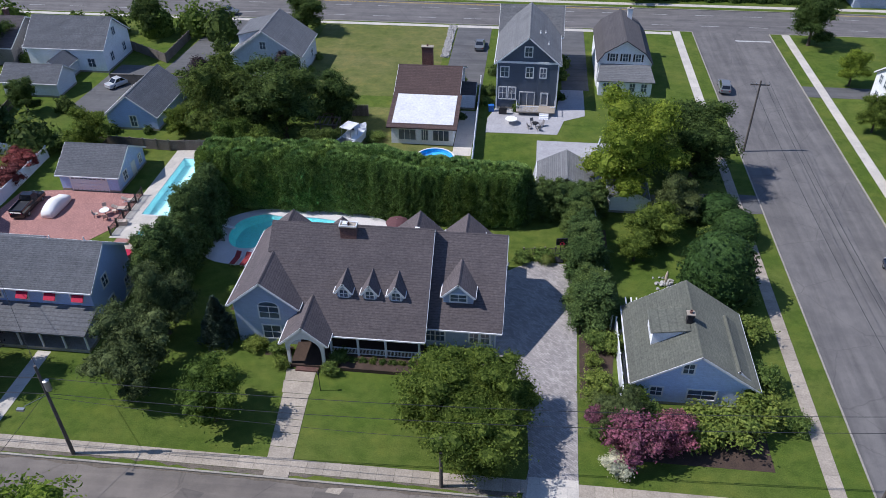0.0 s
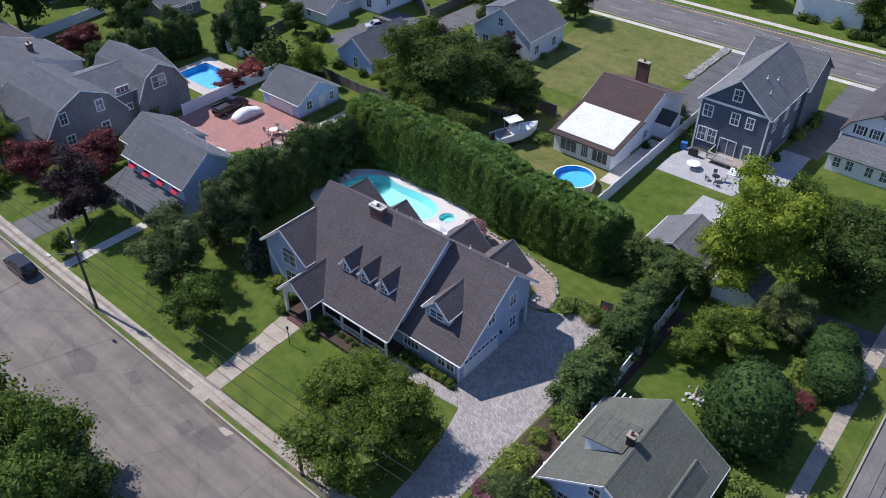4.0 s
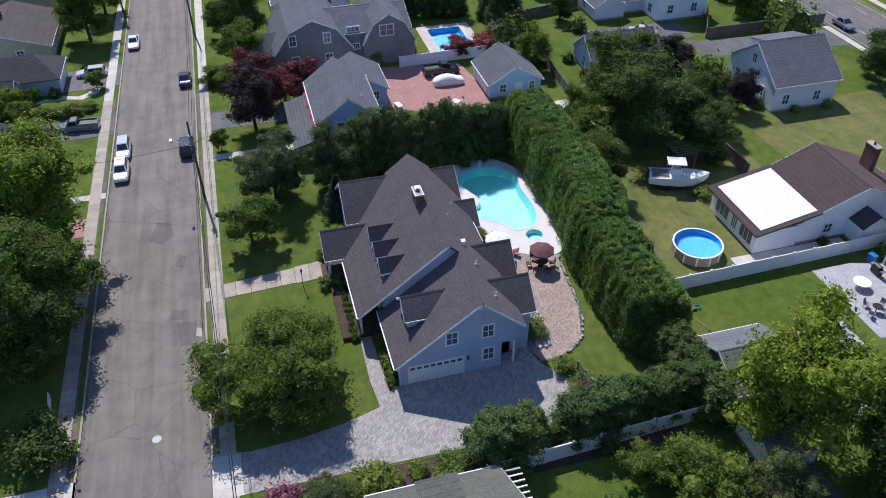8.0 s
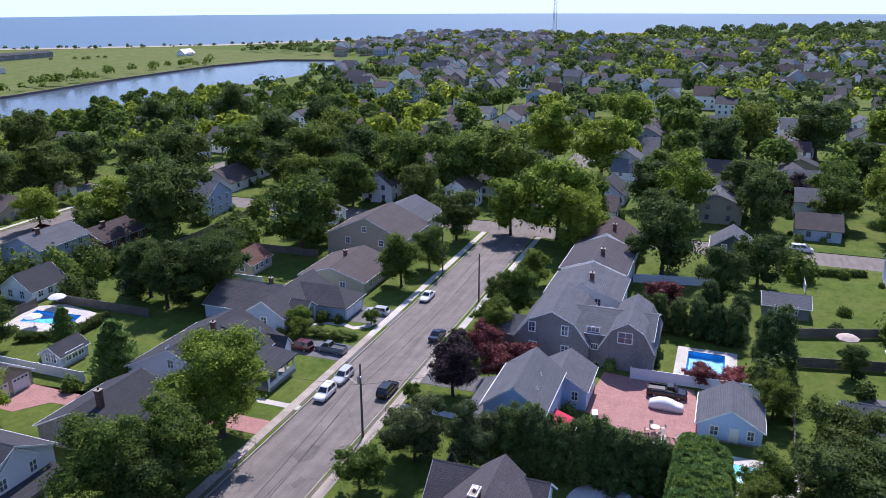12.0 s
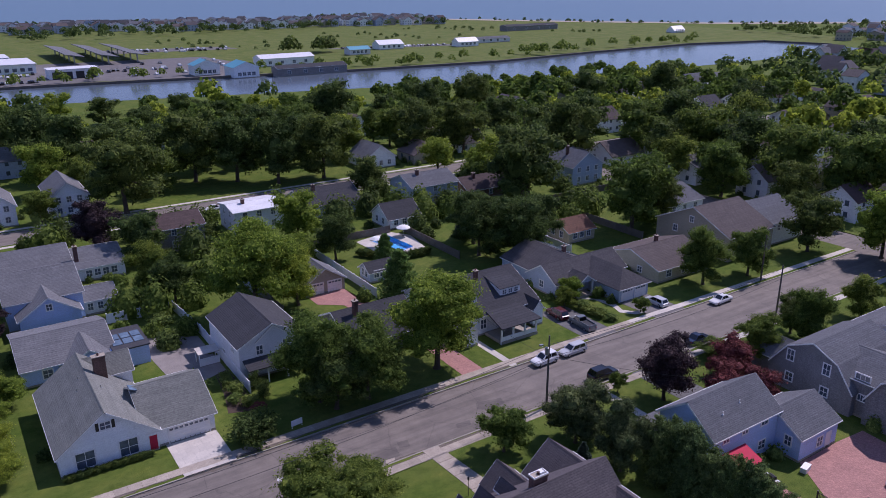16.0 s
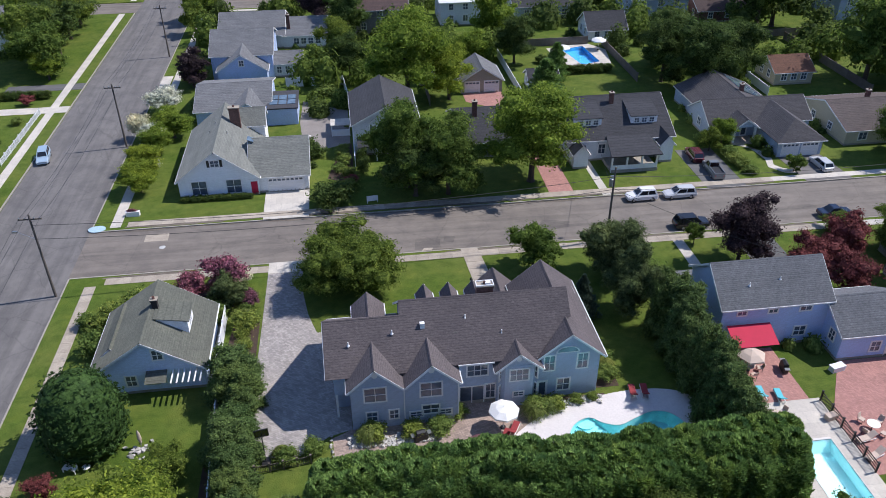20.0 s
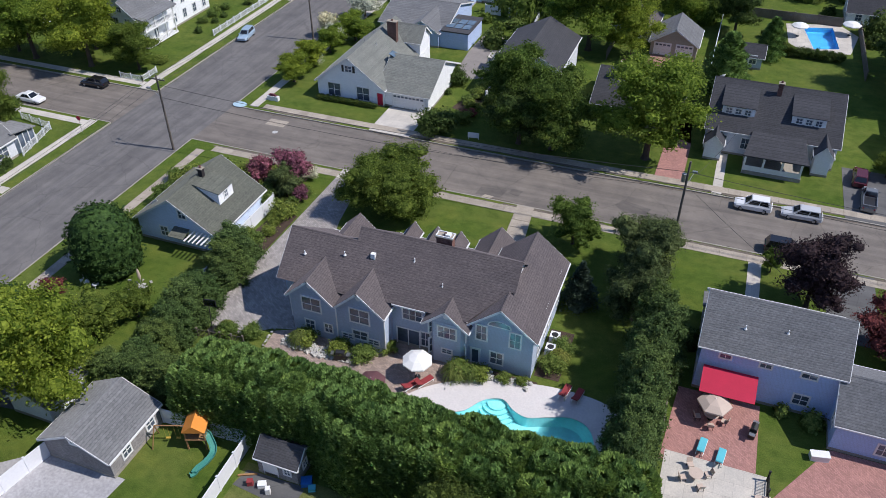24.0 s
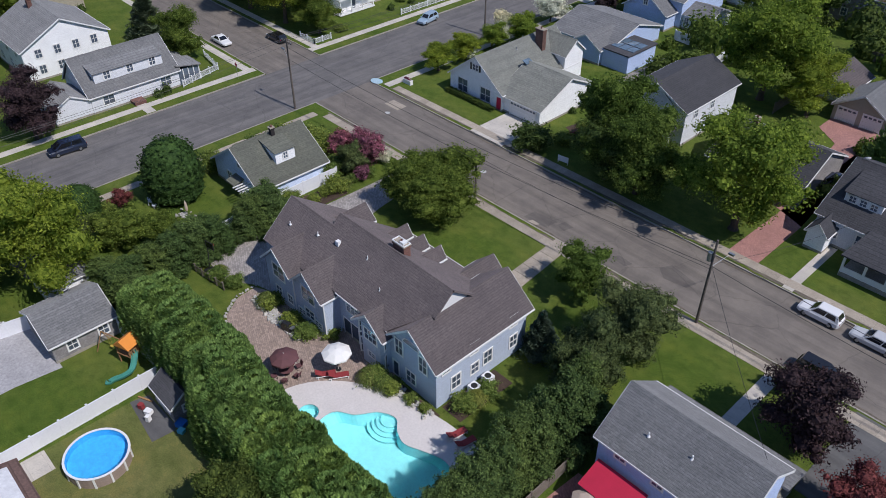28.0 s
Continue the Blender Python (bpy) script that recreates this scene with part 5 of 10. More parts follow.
simple_house("tall slate blue house with white trim and grey roof", -4.6, 4.6, 109.5, 124.0, 7.7, 11.6, "y", NAVY_SIDING, ROOF_GREY,
             [("s", 0.0, 9.2, 1.0, 1.4), ("s", -3.4, 6.0, 1.1, 1.5), ("s", 0.3, 6.0, 0.95, 1.5), ("s", 2.3, 6.0, 0.8, 1.4), ("s", -3.6, 2.6, 1.0, 1.8), ("s", -2.2, 2.6, 1.0, 1.8), ("e", 112, 5.5, 1, 1.4), ("e", 116, 5.5, 1, 1.4), ("e", 120, 5.5, 1, 1.4), ("e", 112, 2.2, 0.8, 1.6), ("e", 118, 2.2, 1.2, 1.4), ("w", 114, 5.5, 1, 1.4), ("w", 119, 5.5, 1, 1.4)], extra=navy, off=0.5)


def white_gambrel(h):
    part("porch_wall", Shape().box(11.2, 115.6, 0, 19.4, 119.0, 2.6), WHITE_SIDING, h)
    part("porch_roof", Shape().slab([(10.8, 115.2, 2.6), (19.8, 115.2, 2.6), (19.2, 119.0, 3.9), (11.4, 119.0, 3.9)], 0.16), ROOF_GREY, h)
    for x in (12.4, 14.0, 16.4, 18.2):
        window(h, on_wall("s", x, 1.5, 115.6), 0.8, 1.3)
    chimney(h, 16.5, 131.5, 5, 8.6, 0.8, 0.6, WHITE_SIDING)


hg = thing("house", "white gambrel house with grey shingle roof and black shutters", "house")
for y0, y1 in ((119.0, 133.0),):
    prof = [(10.8, 4.2), (11.9, 5.9), (15.1, 7.9), (18.3, 5.9), (19.6, 4.2)]
    part("wall", Shape().extrude([(11.0, 0), (19.4, 0), (19.4, 4.2), (18.2, 5.75), (15.1, 7.75), (12.0, 5.75), (11.0, 4.2)], "y", y0, y1), WHITE_SIDING, hg)
    for p, q in zip(prof, prof[1:]):
        part("roof_slope", Shape().slab([(p[0], y0 - 0.4, p[1]), (q[0], y0 - 0.4, q[1]), (q[0], y1 + 0.3, q[1]), (p[0], y1 + 0.3, p[1])], 0.15), ROOF_SLATE, hg)
    for x in (13.2, 15.2, 17.2):
        window(hg, on_wall("s", x, 5.0, y0), 0.75, 1.2)
        for k in (-0.62, 0.62):
            part("shutter", Shape().box(x + k - 0.16, y0 - 0.06, 4.4, x + k + 0.16, y0, 5.6), BLACK, hg)
white_gambrel(hg)
simple_house("small grey garden garage with white trim", 2.2, 9.0, 83.0, 89.3, 2.5, 4.3, "y", GREY_SIDING, ROOF_GREY, [("w", 84.3, 1.4, 0.9, 1.1), ("w", 87.4, 1.4, 0.9, 1.1), ("n", 5.5, 3.3, 0.5, 0.5)], name="garage", category="garage", over=0.3,
             extra=lambda h: (garage_door(h, on_wall("n", 6.3, 0.02, 89.0), 3.4), door(h, on_wall("n", 3.2, 0.02, 89.0))))
simple_house("small grey garden shed with dark shingle roof", -12.3, -8.6, 81.8, 84.5, 2.1, 3.2, "x", GREY_SIDING, ROOF_DARK, [("n", -11.4, 1.2, 0.5, 0.7), ("w", 83.2, 1.2, 0.5, 0.7)], name="shed", category="shed", over=0.2, extra=lambda h: door(h, on_wall("n", -9.8, 0.02, 84.5), 1.2, 1.8))
simple_house("small grey shed with pale walls under trees", 11.0, 15.5, 82.0, 86.5, 2.3, 3.6, "y", WHITE_SIDING, ROOF_GREY, (), name="shed", category="shed", over=0.25)
# north-west neighbours
simple_house("grey house with steep grey roof and dormer", -48.5, -37.0, 117.0, 127.0, 4.2, 8.2, "y", PALE_SIDING, ROOF_GREY, [("e", 119, 1.8, 1, 1.4), ("e", 124, 1.8, 1, 1.4), ("s", -43, 5.6, 0.9, 1.2), ("s", -46, 2, 1, 1.4), ("s", -40, 2, 1, 1.4)],
             extra=lambda h: (shed_dormer(h, "y", 119, 126, -47.6, -43.6, 4.6, 6.6, 7.6, PALE_SIDING, ROOF_GREY, "w", [(120.5, 0.9, 1.1), (122.5, 0.9, 1.1), (124.5, 0.9, 1.1)])))
simple_house("white house with grey roof and low garage wing", -84.0, -70.5, 116.5, 126.0, 4.4, 8.0, "x", WHITE_SIDING, ROOF_GREY, [("e", 119, 2, 1, 1.4), ("e", 123.5, 2, 1, 1.4), ("e", 121.2, 5.6, 1, 1.3), ("s", -73.0, 1.7, 1.2, 1.4)],
             extra=lambda h: (block(h, -83.0, -73.8, 106.5, 112.0, 2.6, 4.4, "x", PALE_SIDING, ROOF_GREY, 0.3), block(h, -79.0, -75.5, 111.5, 117.0, 2.6, 4.0, "y", PALE_SIDING, ROOF_GREY, 0.3), window(h, on_wall("s", -78.4, 1.5, 106.5), 0.9, 1.1)))
simple_house("pale blue garage with steep grey roof", -61.0, -53.4, 97.2, 108.0, 2.6, 5.6, "y", SKY_SIDING, ROOF_GREY, [("s", -57.0, 1.4, 0.9, 1.6)], name="garage", category="garage")


# ---- trees and shrubs ----
def skin_quads(rng, n):
    """The faces of a subdivided cube blown up to a ball: (faces, 4, 3)."""
    g = np.linspace(-1, 1, n + 1)
    out = []
    for axis in range(3):
        for side in (-1, 1):
            for i in range(n):
                for j in range(n):
                    for u, v in ((i, j), (i + 1, j), (i + 1, j + 1), (i, j + 1)):
                        q = [0, 0, 0]
                        q[axis], q[(axis + 1) % 3], q[(axis + 2) % 3] = side, math.tan(g[u] * 0.785), math.tan(g[v] * 0.785)
                        out.append(q)
    q = np.array(out, float)
    return (q / np.linalg.norm(q, axis=1)[:, None]).reshape(-1, 4, 3)


def crown_mesh(name, seed, blobs, leaf, count, material, flat=0.3, skin=3, core=0.72, loose=1.0, jag=1.0):
    """A crown of many small leaf sprays, gathered in twigs round a cluster of clumps: (x, y, z, radius across, radius up) each."""
    rng = np.random.default_rng(seed)
    size = np.array([b[3] * b[4] for b in blobs])
    twigs = max(60, count // 14)
    pick = rng.choice(len(blobs), twigs, p=size / size.sum())
    b = np.array(blobs)[pick]
    d = rng.normal(size=(twigs, 3))
    d[:, 2] += 0.3
    d /= np.linalg.norm(d, axis=1)[:, None]
    reach = 0.74 + 0.42 * rng.uniform(0, 1, twigs)[:, None] ** 1.3
    tip = b[:, :3] + d * reach * np.stack([b[:, 3], b[:, 3], b[:, 4]], 1)
    own = rng.integers(0, twigs, count)
    spread = leaf * 2.3 * loose
    at = tip[own] + rng.normal(size=(count, 3)) * np.array([spread, spread, spread * 0.6])
    face = d[own]
    nrm = face * 0.7 + rng.normal(size=(count, 3)) * 0.55
    nrm[:, 2] += flat
    nrm /= np.linalg.norm(nrm, axis=1)[:, None]
    u = np.cross(nrm, rng.normal(size=(count, 3)))
    u /= np.linalg.norm(u, axis=1)[:, None]
    w = np.cross(nrm, u)
    s = (leaf * rng.uniform(0.5, 1.3, count))[:, None]
    long = rng.uniform(0.9, 1.6, count)[:, None]
    verts = np.stack([at - u * s * long, at - w * s * 0.6 + nrm * s * 0.18, at + u * s * long * 0.9, at + w * s * 0.6 + nrm * s * 0.18], 1).reshape(-1, 3)
    ball = skin_quads(rng, skin)
    inner = []
    for x, y, z, ra, rb in blobs:
        q = ball * (core + jag * rng.uniform(-0.12, 0.08, (len(ball), 4, 1)))
        inner.append((q * np.array([ra, ra, rb]) + np.array([x, y, z])).reshape(-1, 3))
    return leaf_mesh(name, np.concatenate([verts] + inner), material)


def leaf_mesh(name, verts, material):
    n = len(verts) // 4
    me = bpy.data.meshes.new(name)
    me.vertices.add(len(verts))
    me.vertices.foreach_set("co", verts.astype(np.float32).ravel())
    me.loops.add(4 * n)
    me.loops.foreach_set("vertex_index", np.arange(4 * n, dtype=np.int32))
    me.polygons.add(n)
    me.polygons.foreach_set("loop_start", np.arange(0, 4 * n, 4, dtype=np.int32))
    me.update(calc_edges=True)
    me.materials.append(material)
    return me


def broad_blobs(seed, h, r, low=0.28, n=16):
    """Clumps of a broad, uneven crown for a tree of that height and radius: a few heavy limbs, each with its own smaller clumps."""
    rng = random.Random(seed)
    c = h * (1 + low) / 2
    half = h * (1 - low) / 2
    out = [(0, 0, c, r * 0.6, half * 0.72), (r * 0.18, -r * 0.14, c + half * 0.25, r * 0.48, half * 0.55)]
    limbs = []
    for i in range(9):
        a, e = 2.4 * i + rng.uniform(-0.5, 0.5), -0.82 + 1.7 * (i + 0.5) / 9 + rng.uniform(-0.15, 0.15)
        k = math.sqrt(max(0.06, 1 - e * e))
        q = r * rng.uniform(0.3, 0.42)
        push = rng.uniform(0.9, 1.16)
        limbs.append((k * (r - q) * math.cos(a) * push, k * (r - q) * math.sin(a) * push, c + e * (half - q * 0.5) * push, q, q * rng.uniform(0.62, 0.85)))
    out += limbs
    for i in range(n):
        x, y, z, q, v = limbs[i % 9]
        a, e = rng.uniform(0, 6.28), rng.uniform(-0.5, 0.95)
        k = math.sqrt(max(0.0, 1 - e * e))
        b = q * rng.uniform(0.32, 0.6)
        far = rng.uniform(0.75, 1.15)
        out.append((x + k * q * math.cos(a) * far, y + k * q * math.sin(a) * far, max(b * 0.5, z + e * v * far), b, b * rng.uniform(0.55, 0.9)))
    return out


def trunk_shape(seed, h, r, blobs):
    rng = random.Random(seed)
    s = Shape()
    base = 0.028 * h
    mid = h * 0.42
    s.tube((0, 0, -0.1), (0.05 * h * rng.uniform(-0.5, 0.5), 0, mid), base, base * 0.62, 8)
    s.tube((0, 0, -0.1), (0, 0, 0.35), base * 1.5, base, 8)
    top = (0.02 * h, 0, h * 0.8)
    s.tube((0, 0, mid), top, base * 0.6, base * 0.15, 6)
    for b in blobs[1:8]:
        s.tube((0, 0, mid * rng.uniform(0.7, 1.1)), (b[0] * 0.8, b[1] * 0.8, b[2]), base * 0.36, base * 0.08, 5)
    return s


def cone_mesh(name, seed, h, r, count, leaf, material, power=0.8, top=0.06):
    """A conifer: drooping sprays on a tapering column."""
    rng = np.random.default_rng(seed)
    t = rng.uniform(0, 1, count) ** (0.6 if power < 0.4 else 0.85)
    a = rng.uniform(0, 2 * math.pi, count)
    amp = 0.55 if power < 0.4 else 2.3
    lump = 1 + 0.09 * amp * np.sin(3 * a + 9 * t * h / 2 + seed) + 0.06 * amp * np.sin(7 * a - 13 * t)
    rad = r * ((1 - t) ** power + top) * lump * (0.8 + 0.3 * rng.uniform(0, 1, count) ** 0.8)
    at = np.stack([rad * np.cos(a), rad * np.sin(a), 0.12 + t * (h - 0.1)], 1)
    out = np.stack([np.cos(a), np.sin(a), np.full(count, 0.35)], 1) + rng.normal(size=(count, 3)) * 0.35
    out /= np.linalg.norm(out, axis=1)[:, None]
    side = np.cross(out, [0, 0, 1.0])
    side /= np.linalg.norm(side, axis=1)[:, None]
    side += rng.normal(size=(count, 3)) * 0.4
    lift = np.array([0, 0, 1.25]) + rng.normal(size=(count, 3)) * 0.4
    s = (leaf * rng.uniform(0.6, 1.3, count))[:, None]
    verts = np.stack([at - side * s * 0.5, at + out * s * 0.85 + lift * s * 0.55, at + side * s * 0.55, at - out * s * 0.5 - lift * s * 0.1], 1).reshape(-1, 3)
    rows, turns = 11, 13
    inner = []
    for i in range(rows):
        for j in range(turns):
            for k, l in ((i, j), (i, j + 1), (i + 1, j + 1), (i + 1, j)):
                tt, aa = min(1.0, k / rows), 2 * math.pi * l / turns
                lump = 1 + 0.09 * amp * math.sin(3 * aa + 9 * tt * h / 2 + seed) + 0.06 * amp * math.sin(7 * aa - 13 * tt)
                q = r * ((1 - tt) ** power + top * 0.6) * lump * rng.uniform(0.62, 0.8)
                inner.append((q * math.cos(aa), q * math.sin(aa), 0.05 + tt * (h - 0.25)))
    return leaf_mesh(name, np.concatenate([verts, np.array(inner)]), material)


TREES = {}


def tree_kind(key, material, h, r, low, leaf, count, variants, name, label, category="tree", n=16):
    made = []
    for v in range(variants):
        seed = hash_of(key) + v
        blobs = broad_blobs(seed, h, r, low, n)
        made.append((crown_mesh("crown", seed, blobs, leaf, count, material), trunk_shape(seed, h, r, blobs).mesh("trunk", BARK)))
    TREES[key] = (made, h, r, name, label, category)


def hash_of(text):
    return sum(ord(c) * (i + 3) for i, c in enumerate(text)) % 9973


def cone_kind(key, material, h, r, leaf, count, variants, name, label, power=0.8, top=0.06, category="tree"):
    made = []
    for v in range(variants):
        seed = hash_of(key) + v
        made.append((cone_mesh("crown", seed, h, r, count, leaf, material, power, top), Shape().tube((0, 0, -0.1), (0, 0, h * 0.8), 0.03 * h, 0.01, 7).mesh("trunk", BARK)))
    TREES[key] = (made, h, r, name, label, category)


tree_kind("maple", LEAF_MAPLE, 9.0, 4.2, 0.08, 0.105, 17000, 3, "maple_tree", "broad green maple tree with dense crown", n=30)
tree_kind("light", LEAF_LIGHT, 12.0, 5.2, 0.12, 0.13, 18000, 3, "street_tree", "tall light green tree with open crown", n=34)
tree_kind("oak", LEAF_OAK, 12.0, 5.0, 0.08, 0.13, 18000, 3, "oak_tree", "tall dark green tree with uneven crown", n=34)
tree_kind("lawnmaple", LEAF_MAPLE, 7.4, 6.2, 0.06, 0.1, 36000, 1, "maple_tree", "broad green maple tree with dense crown", n=60)
tree_kind("bushy", LEAF_BUSHY, 8.0, 4.0, 0.0, 0.085, 22000, 2, "garden_tree", "bushy grey-green tree with branches to the ground", n=40)
tree_kind("thin", LEAF_MAPLE, 5.5, 2.9, 0.12, 0.085, 6000, 2, "young_tree", "young tree with thin sparse leaves", n=26)
tree_kind("purple", LEAF_PURPLE, 9.0, 3.9, 0.05, 0.11, 14000, 2, "purple_maple", "dark purple leaved maple tree", n=28)
tree_kind("red", LEAF_RED, 5.5, 2.9, 0.08, 0.1, 7000, 2, "crepe_myrtle", "crimson flowering crepe myrtle", n=20)
tree_kind("pink", LEAF_PINK, 4.4, 2.2, 0.08, 0.1, 5000, 2, "crepe_myrtle", "pink flowering crepe myrtle", n=18)
tree_kind("white", LEAF_WHITE, 4.0, 2.2, 0.12, 0.1, 4600, 1, "flowering_tree", "white flowering garden tree", n=18)
tree_kind("far", LEAF_OAK, 13.0, 6.0, 0.08, 0.22, 6000, 4, "tree", "broad dark green tree in the neighbourhood", n=28)
tree_kind("farlight", LEAF_LIGHT, 13.0, 6.0, 0.08, 0.22, 6000, 3, "tree", "broad light green tree in the neighbourhood", n=28)
tree_kind("farmaple", LEAF_MAPLE, 13.0, 6.0, 0.08, 0.22, 6000, 3, "tree", "broad green tree in the neighbourhood", n=28)
tree_kind("shrub", LEAF_SHRUB, 1.5, 1.0, 0.0, 0.07, 2400, 3, "shrub", "rounded green garden shrub", "shrub", 14)
tree_kind("darkshrub", LEAF_OAK, 1.5, 1.0, 0.0, 0.07, 2400, 2, "shrub", "dark green clipped garden shrub", "shrub", 12)
cone_kind("cedar", LEAF_CEDAR, 6.0, 1.7, 0.14, 9600, 4, "arborvitae", "dense green arborvitae of the tall hedge", 0.22, 0.12)
cone_kind("cypress", LEAF_CEDAR, 8.0, 2.4, 0.2, 6500, 3, "cypress_tree", "tall dark green cypress tree", 0.6, 0.06)
cone_kind("spruce", LEAF_SPRUCE, 7.0, 2.2, 0.17, 6500, 2, "spruce_tree", "blue-grey conical garden spruce tree", 0.9, 0.03)


def column_blobs(seed, h, r):
    """Clumps of a wide, ragged evergreen that tapers a little towards its top."""
    g = random.Random(seed)
    out = [(0, 0, h * 0.3, r * 0.72, h * 0.3), (0, 0, h * 0.62, r * 0.55, h * 0.3)]
    for i in range(34):
        t, a = (i + 0.5) / 34, 2.4 * i + g.uniform(-0.5, 0.5)
        k = r * (1.0 - 0.5 * t ** 2.6) * g.uniform(0.5, 0.9)
        q = r * g.uniform(0.2, 0.36) * (1 - 0.4 * t)
        out.append((k * math.cos(a), k * math.sin(a), 0.3 + t * (h - 0.5 - q * 0.6) * g.uniform(0.86, 1.0), q, q * g.uniform(0.9, 1.3)))
    return out


made = []
for v in range(3):
    seed = 400 + v
    blobs = column_blobs(seed, 8.0, 2.6)
    made.append((crown_mesh("crown", seed, blobs, 0.1, 17000, LEAF_CEDAR_DARK, 0.5, 4, 0.74, 0.8), Shape().tube((0, 0, -0.1), (0, 0, 6.2), 0.2, 0.05, 7).mesh("trunk", BARK)))
TREES["ragged"] = (made, 8.0, 2.6, "cedar_tree", "wide ragged dark green cedar tree", "tree")
ball = [(0, 0, 2.6, 3.0, 2.8), (0, 0, 4.9, 2.55, 2.4), (0, 0, 1.1, 2.9, 1.3), (0, 0, 3.8, 2.9, 2.6)]
TREES["ball"] = ([(crown_mesh("crown", 77, ball, 0.075, 46000, LEAF_YEW, 0.1, 14, 0.98, 0.35, 0.25), Shape().tube((0, 0, -0.1), (0, 0, 3), 0.2, 0.1, 7).mesh("trunk", BARK))], 7.4, 3.1, "clipped_yew", "large clipped dome-shaped evergreen", "tree")
USED = defaultdict(int)


def plant(key, x, y, h=None, r=None, turn=None, label="", group=""):
    made, h0, r0, name, text, category = TREES[key]
    USED[key] += 1
    crown, trunk = made[USED[key] % len(made)]
    h, r = h or h0, r or r0 * (h or h0) / h0
    turn = (USED[key] * 137.5) % 360 if turn is None else turn
    t = thing(name, label or text, category, pose(x, y, 0, 0, 0, turn) @ Matrix.Diagonal((r / r0, r / r0, h / h0, 1)), group)
    part("trunk", trunk, None, t)
    part("crown", crown, None, t)
    return t


# the home plot
plant("lawnmaple", -3.2, 45.0, 7.0, 6.9, label="round dense green maple on the front lawn")
plant("thin", -25.9, 44.4, 6.4, 3.6)
plant("bushy", -34.3, 47.8, 8.6, 4.2)
plant("bushy", -34.6, 55.0, 8.6, 3.6)
plant("spruce", -28.9, 54.6, 5.6, 1.8)
plant("thin", -47.5, 42.0, 3.2, 1.3)
GR = "tall evergreen hedge round the garden"
rng = random.Random(5)
for i in range(36):
    x = -38.4 + i * 1.07
    y = 79.5 if x < -18 else 79.5 - min(1.2, (x + 18) * 0.3)
    tall = 7.3 if x < -13 else 6.7
    for k, (dy, dh) in enumerate(((0.0, 0.0), (1.7, 0.2), (3.3 if x < -14 else 2.9, -0.3))):
        plant("cedar", x + 0.4 * k, y + dy + rng.uniform(-0.2, 0.2), tall + dh + rng.uniform(-0.35, 0.35), rng.uniform(1.45, 1.75), group=GR)
for i in range(5):
    plant("ragged", 0.9 + i * 2.0, 79.9 + 0.25 * i + rng.uniform(-0.25, 0.25), rng.uniform(4.8, 5.6), rng.uniform(2.1, 2.5))
for y in (59.0, 61.2, 63.4, 65.6, 67.8, 70.0, 72.2, 74.4, 76.6):
    plant("ragged", -37.3 + rng.uniform(-0.5, 0.5), y, rng.uniform(7.6, 9.2), rng.uniform(2.2, 2.7))
# evergreens between the driveway and the white fence, with a gap of bare mulch
for x, y, h, r in ((8.2, 61.4, 5.6, 2.8), (7.8, 63.6, 5.2, 2.5), (7.4, 65.0, 4.0, 1.7), (7.6, 69.0, 5.0, 2.5), (7.6, 71.2, 5.6, 2.6), (7.3, 73.8, 5.4, 2.2), (7.2, 76.4, 5.2, 2.2), (6.8, 78.8, 5.0, 2.1)):
    plant("ragged", x, y, h, r)
for x, y, h, r in ((7.9, 46.2, 1.3, 0.9), (8.2, 48.8, 1.3, 0.8), (8.1, 51.2, 2.0, 1.6), (7.9, 55.0, 1.2, 0.9), (8.3, 57.6, 1.8, 1.3), (8.4, 53.0, 1.1, 0.8),
                   (-22.6, 53.3, 1.3, 1.0), (-21.9, 51.6, 1.0, 0.8), (-16.9, 51.3, 1.2, 0.9), (-16.4, 52.8, 1.4, 1.0), (-25.2, 53.8, 1.2, 1.2),
                   (-4.9, 69.6, 1.5, 1.3), (-8.6, 69.6, 1.3, 1.2), (-11.1, 69.5, 1.3, 1.3), (-13.2, 67.9, 1.1, 0.9), (-20.7, 68.2, 1.5, 1.4), (-22.4, 68.0, 1.2, 1.1), (-24.8, 67.6, 0.8, 0.7), (-26.4, 67.4, 0.7, 0.6),
                   (-28.6, 64.6, 1.3, 1.3), (-29.0, 61.8, 1.2, 1.2), (0.6, 70.6, 1.3, 1.1), (2.9, 71.4, 1.4, 1.1)):
    plant("shrub", x, y, h, r)
for i in range(9):
    plant("darkshrub", -16.0 + i * 0.95, 52.75, 0.7, 0.5)
for i in range(7):
    plant("shrub", -7.6 + i * 0.95, 55.0, 0.8, 0.55)
def tuft(x, y, h=1.2, r=1.1):
    """A fountain of thin arching grass blades."""
    g = np.random.default_rng(int(abs(x * 31 + y * 17)))
    n = 700
    a, k = g.uniform(0, 2 * math.pi, n), g.uniform(0.1, 1, n)
    out = np.stack([np.cos(a), np.sin(a), np.zeros(n)], 1)
    side = np.stack([-np.sin(a), np.cos(a), np.zeros(n)], 1) * 0.025
    up = np.array([0, 0, 1.0])
    root = out * 0.15 * g.uniform(0, 1, (n, 1))
    mid = root + out * (0.55 * r * k)[:, None] + up * (h * (1.05 - 0.35 * k))[:, None]
    tip = root + out * (r * k)[:, None] + up * (h * (1.0 - 0.85 * k ** 2))[:, None]
    verts = np.stack([root - side, root + side, mid + side, mid - side, mid - side, mid + side, tip + side * 0.2, tip - side * 0.2], 1).reshape(-1, 3)
    t = thing("ornamental_grass", "light green tuft of ornamental grass", "grass tuft", pose(x, y, 0))
    part("blades", leaf_mesh("blades", verts, LEAF_TUFT), None, t)


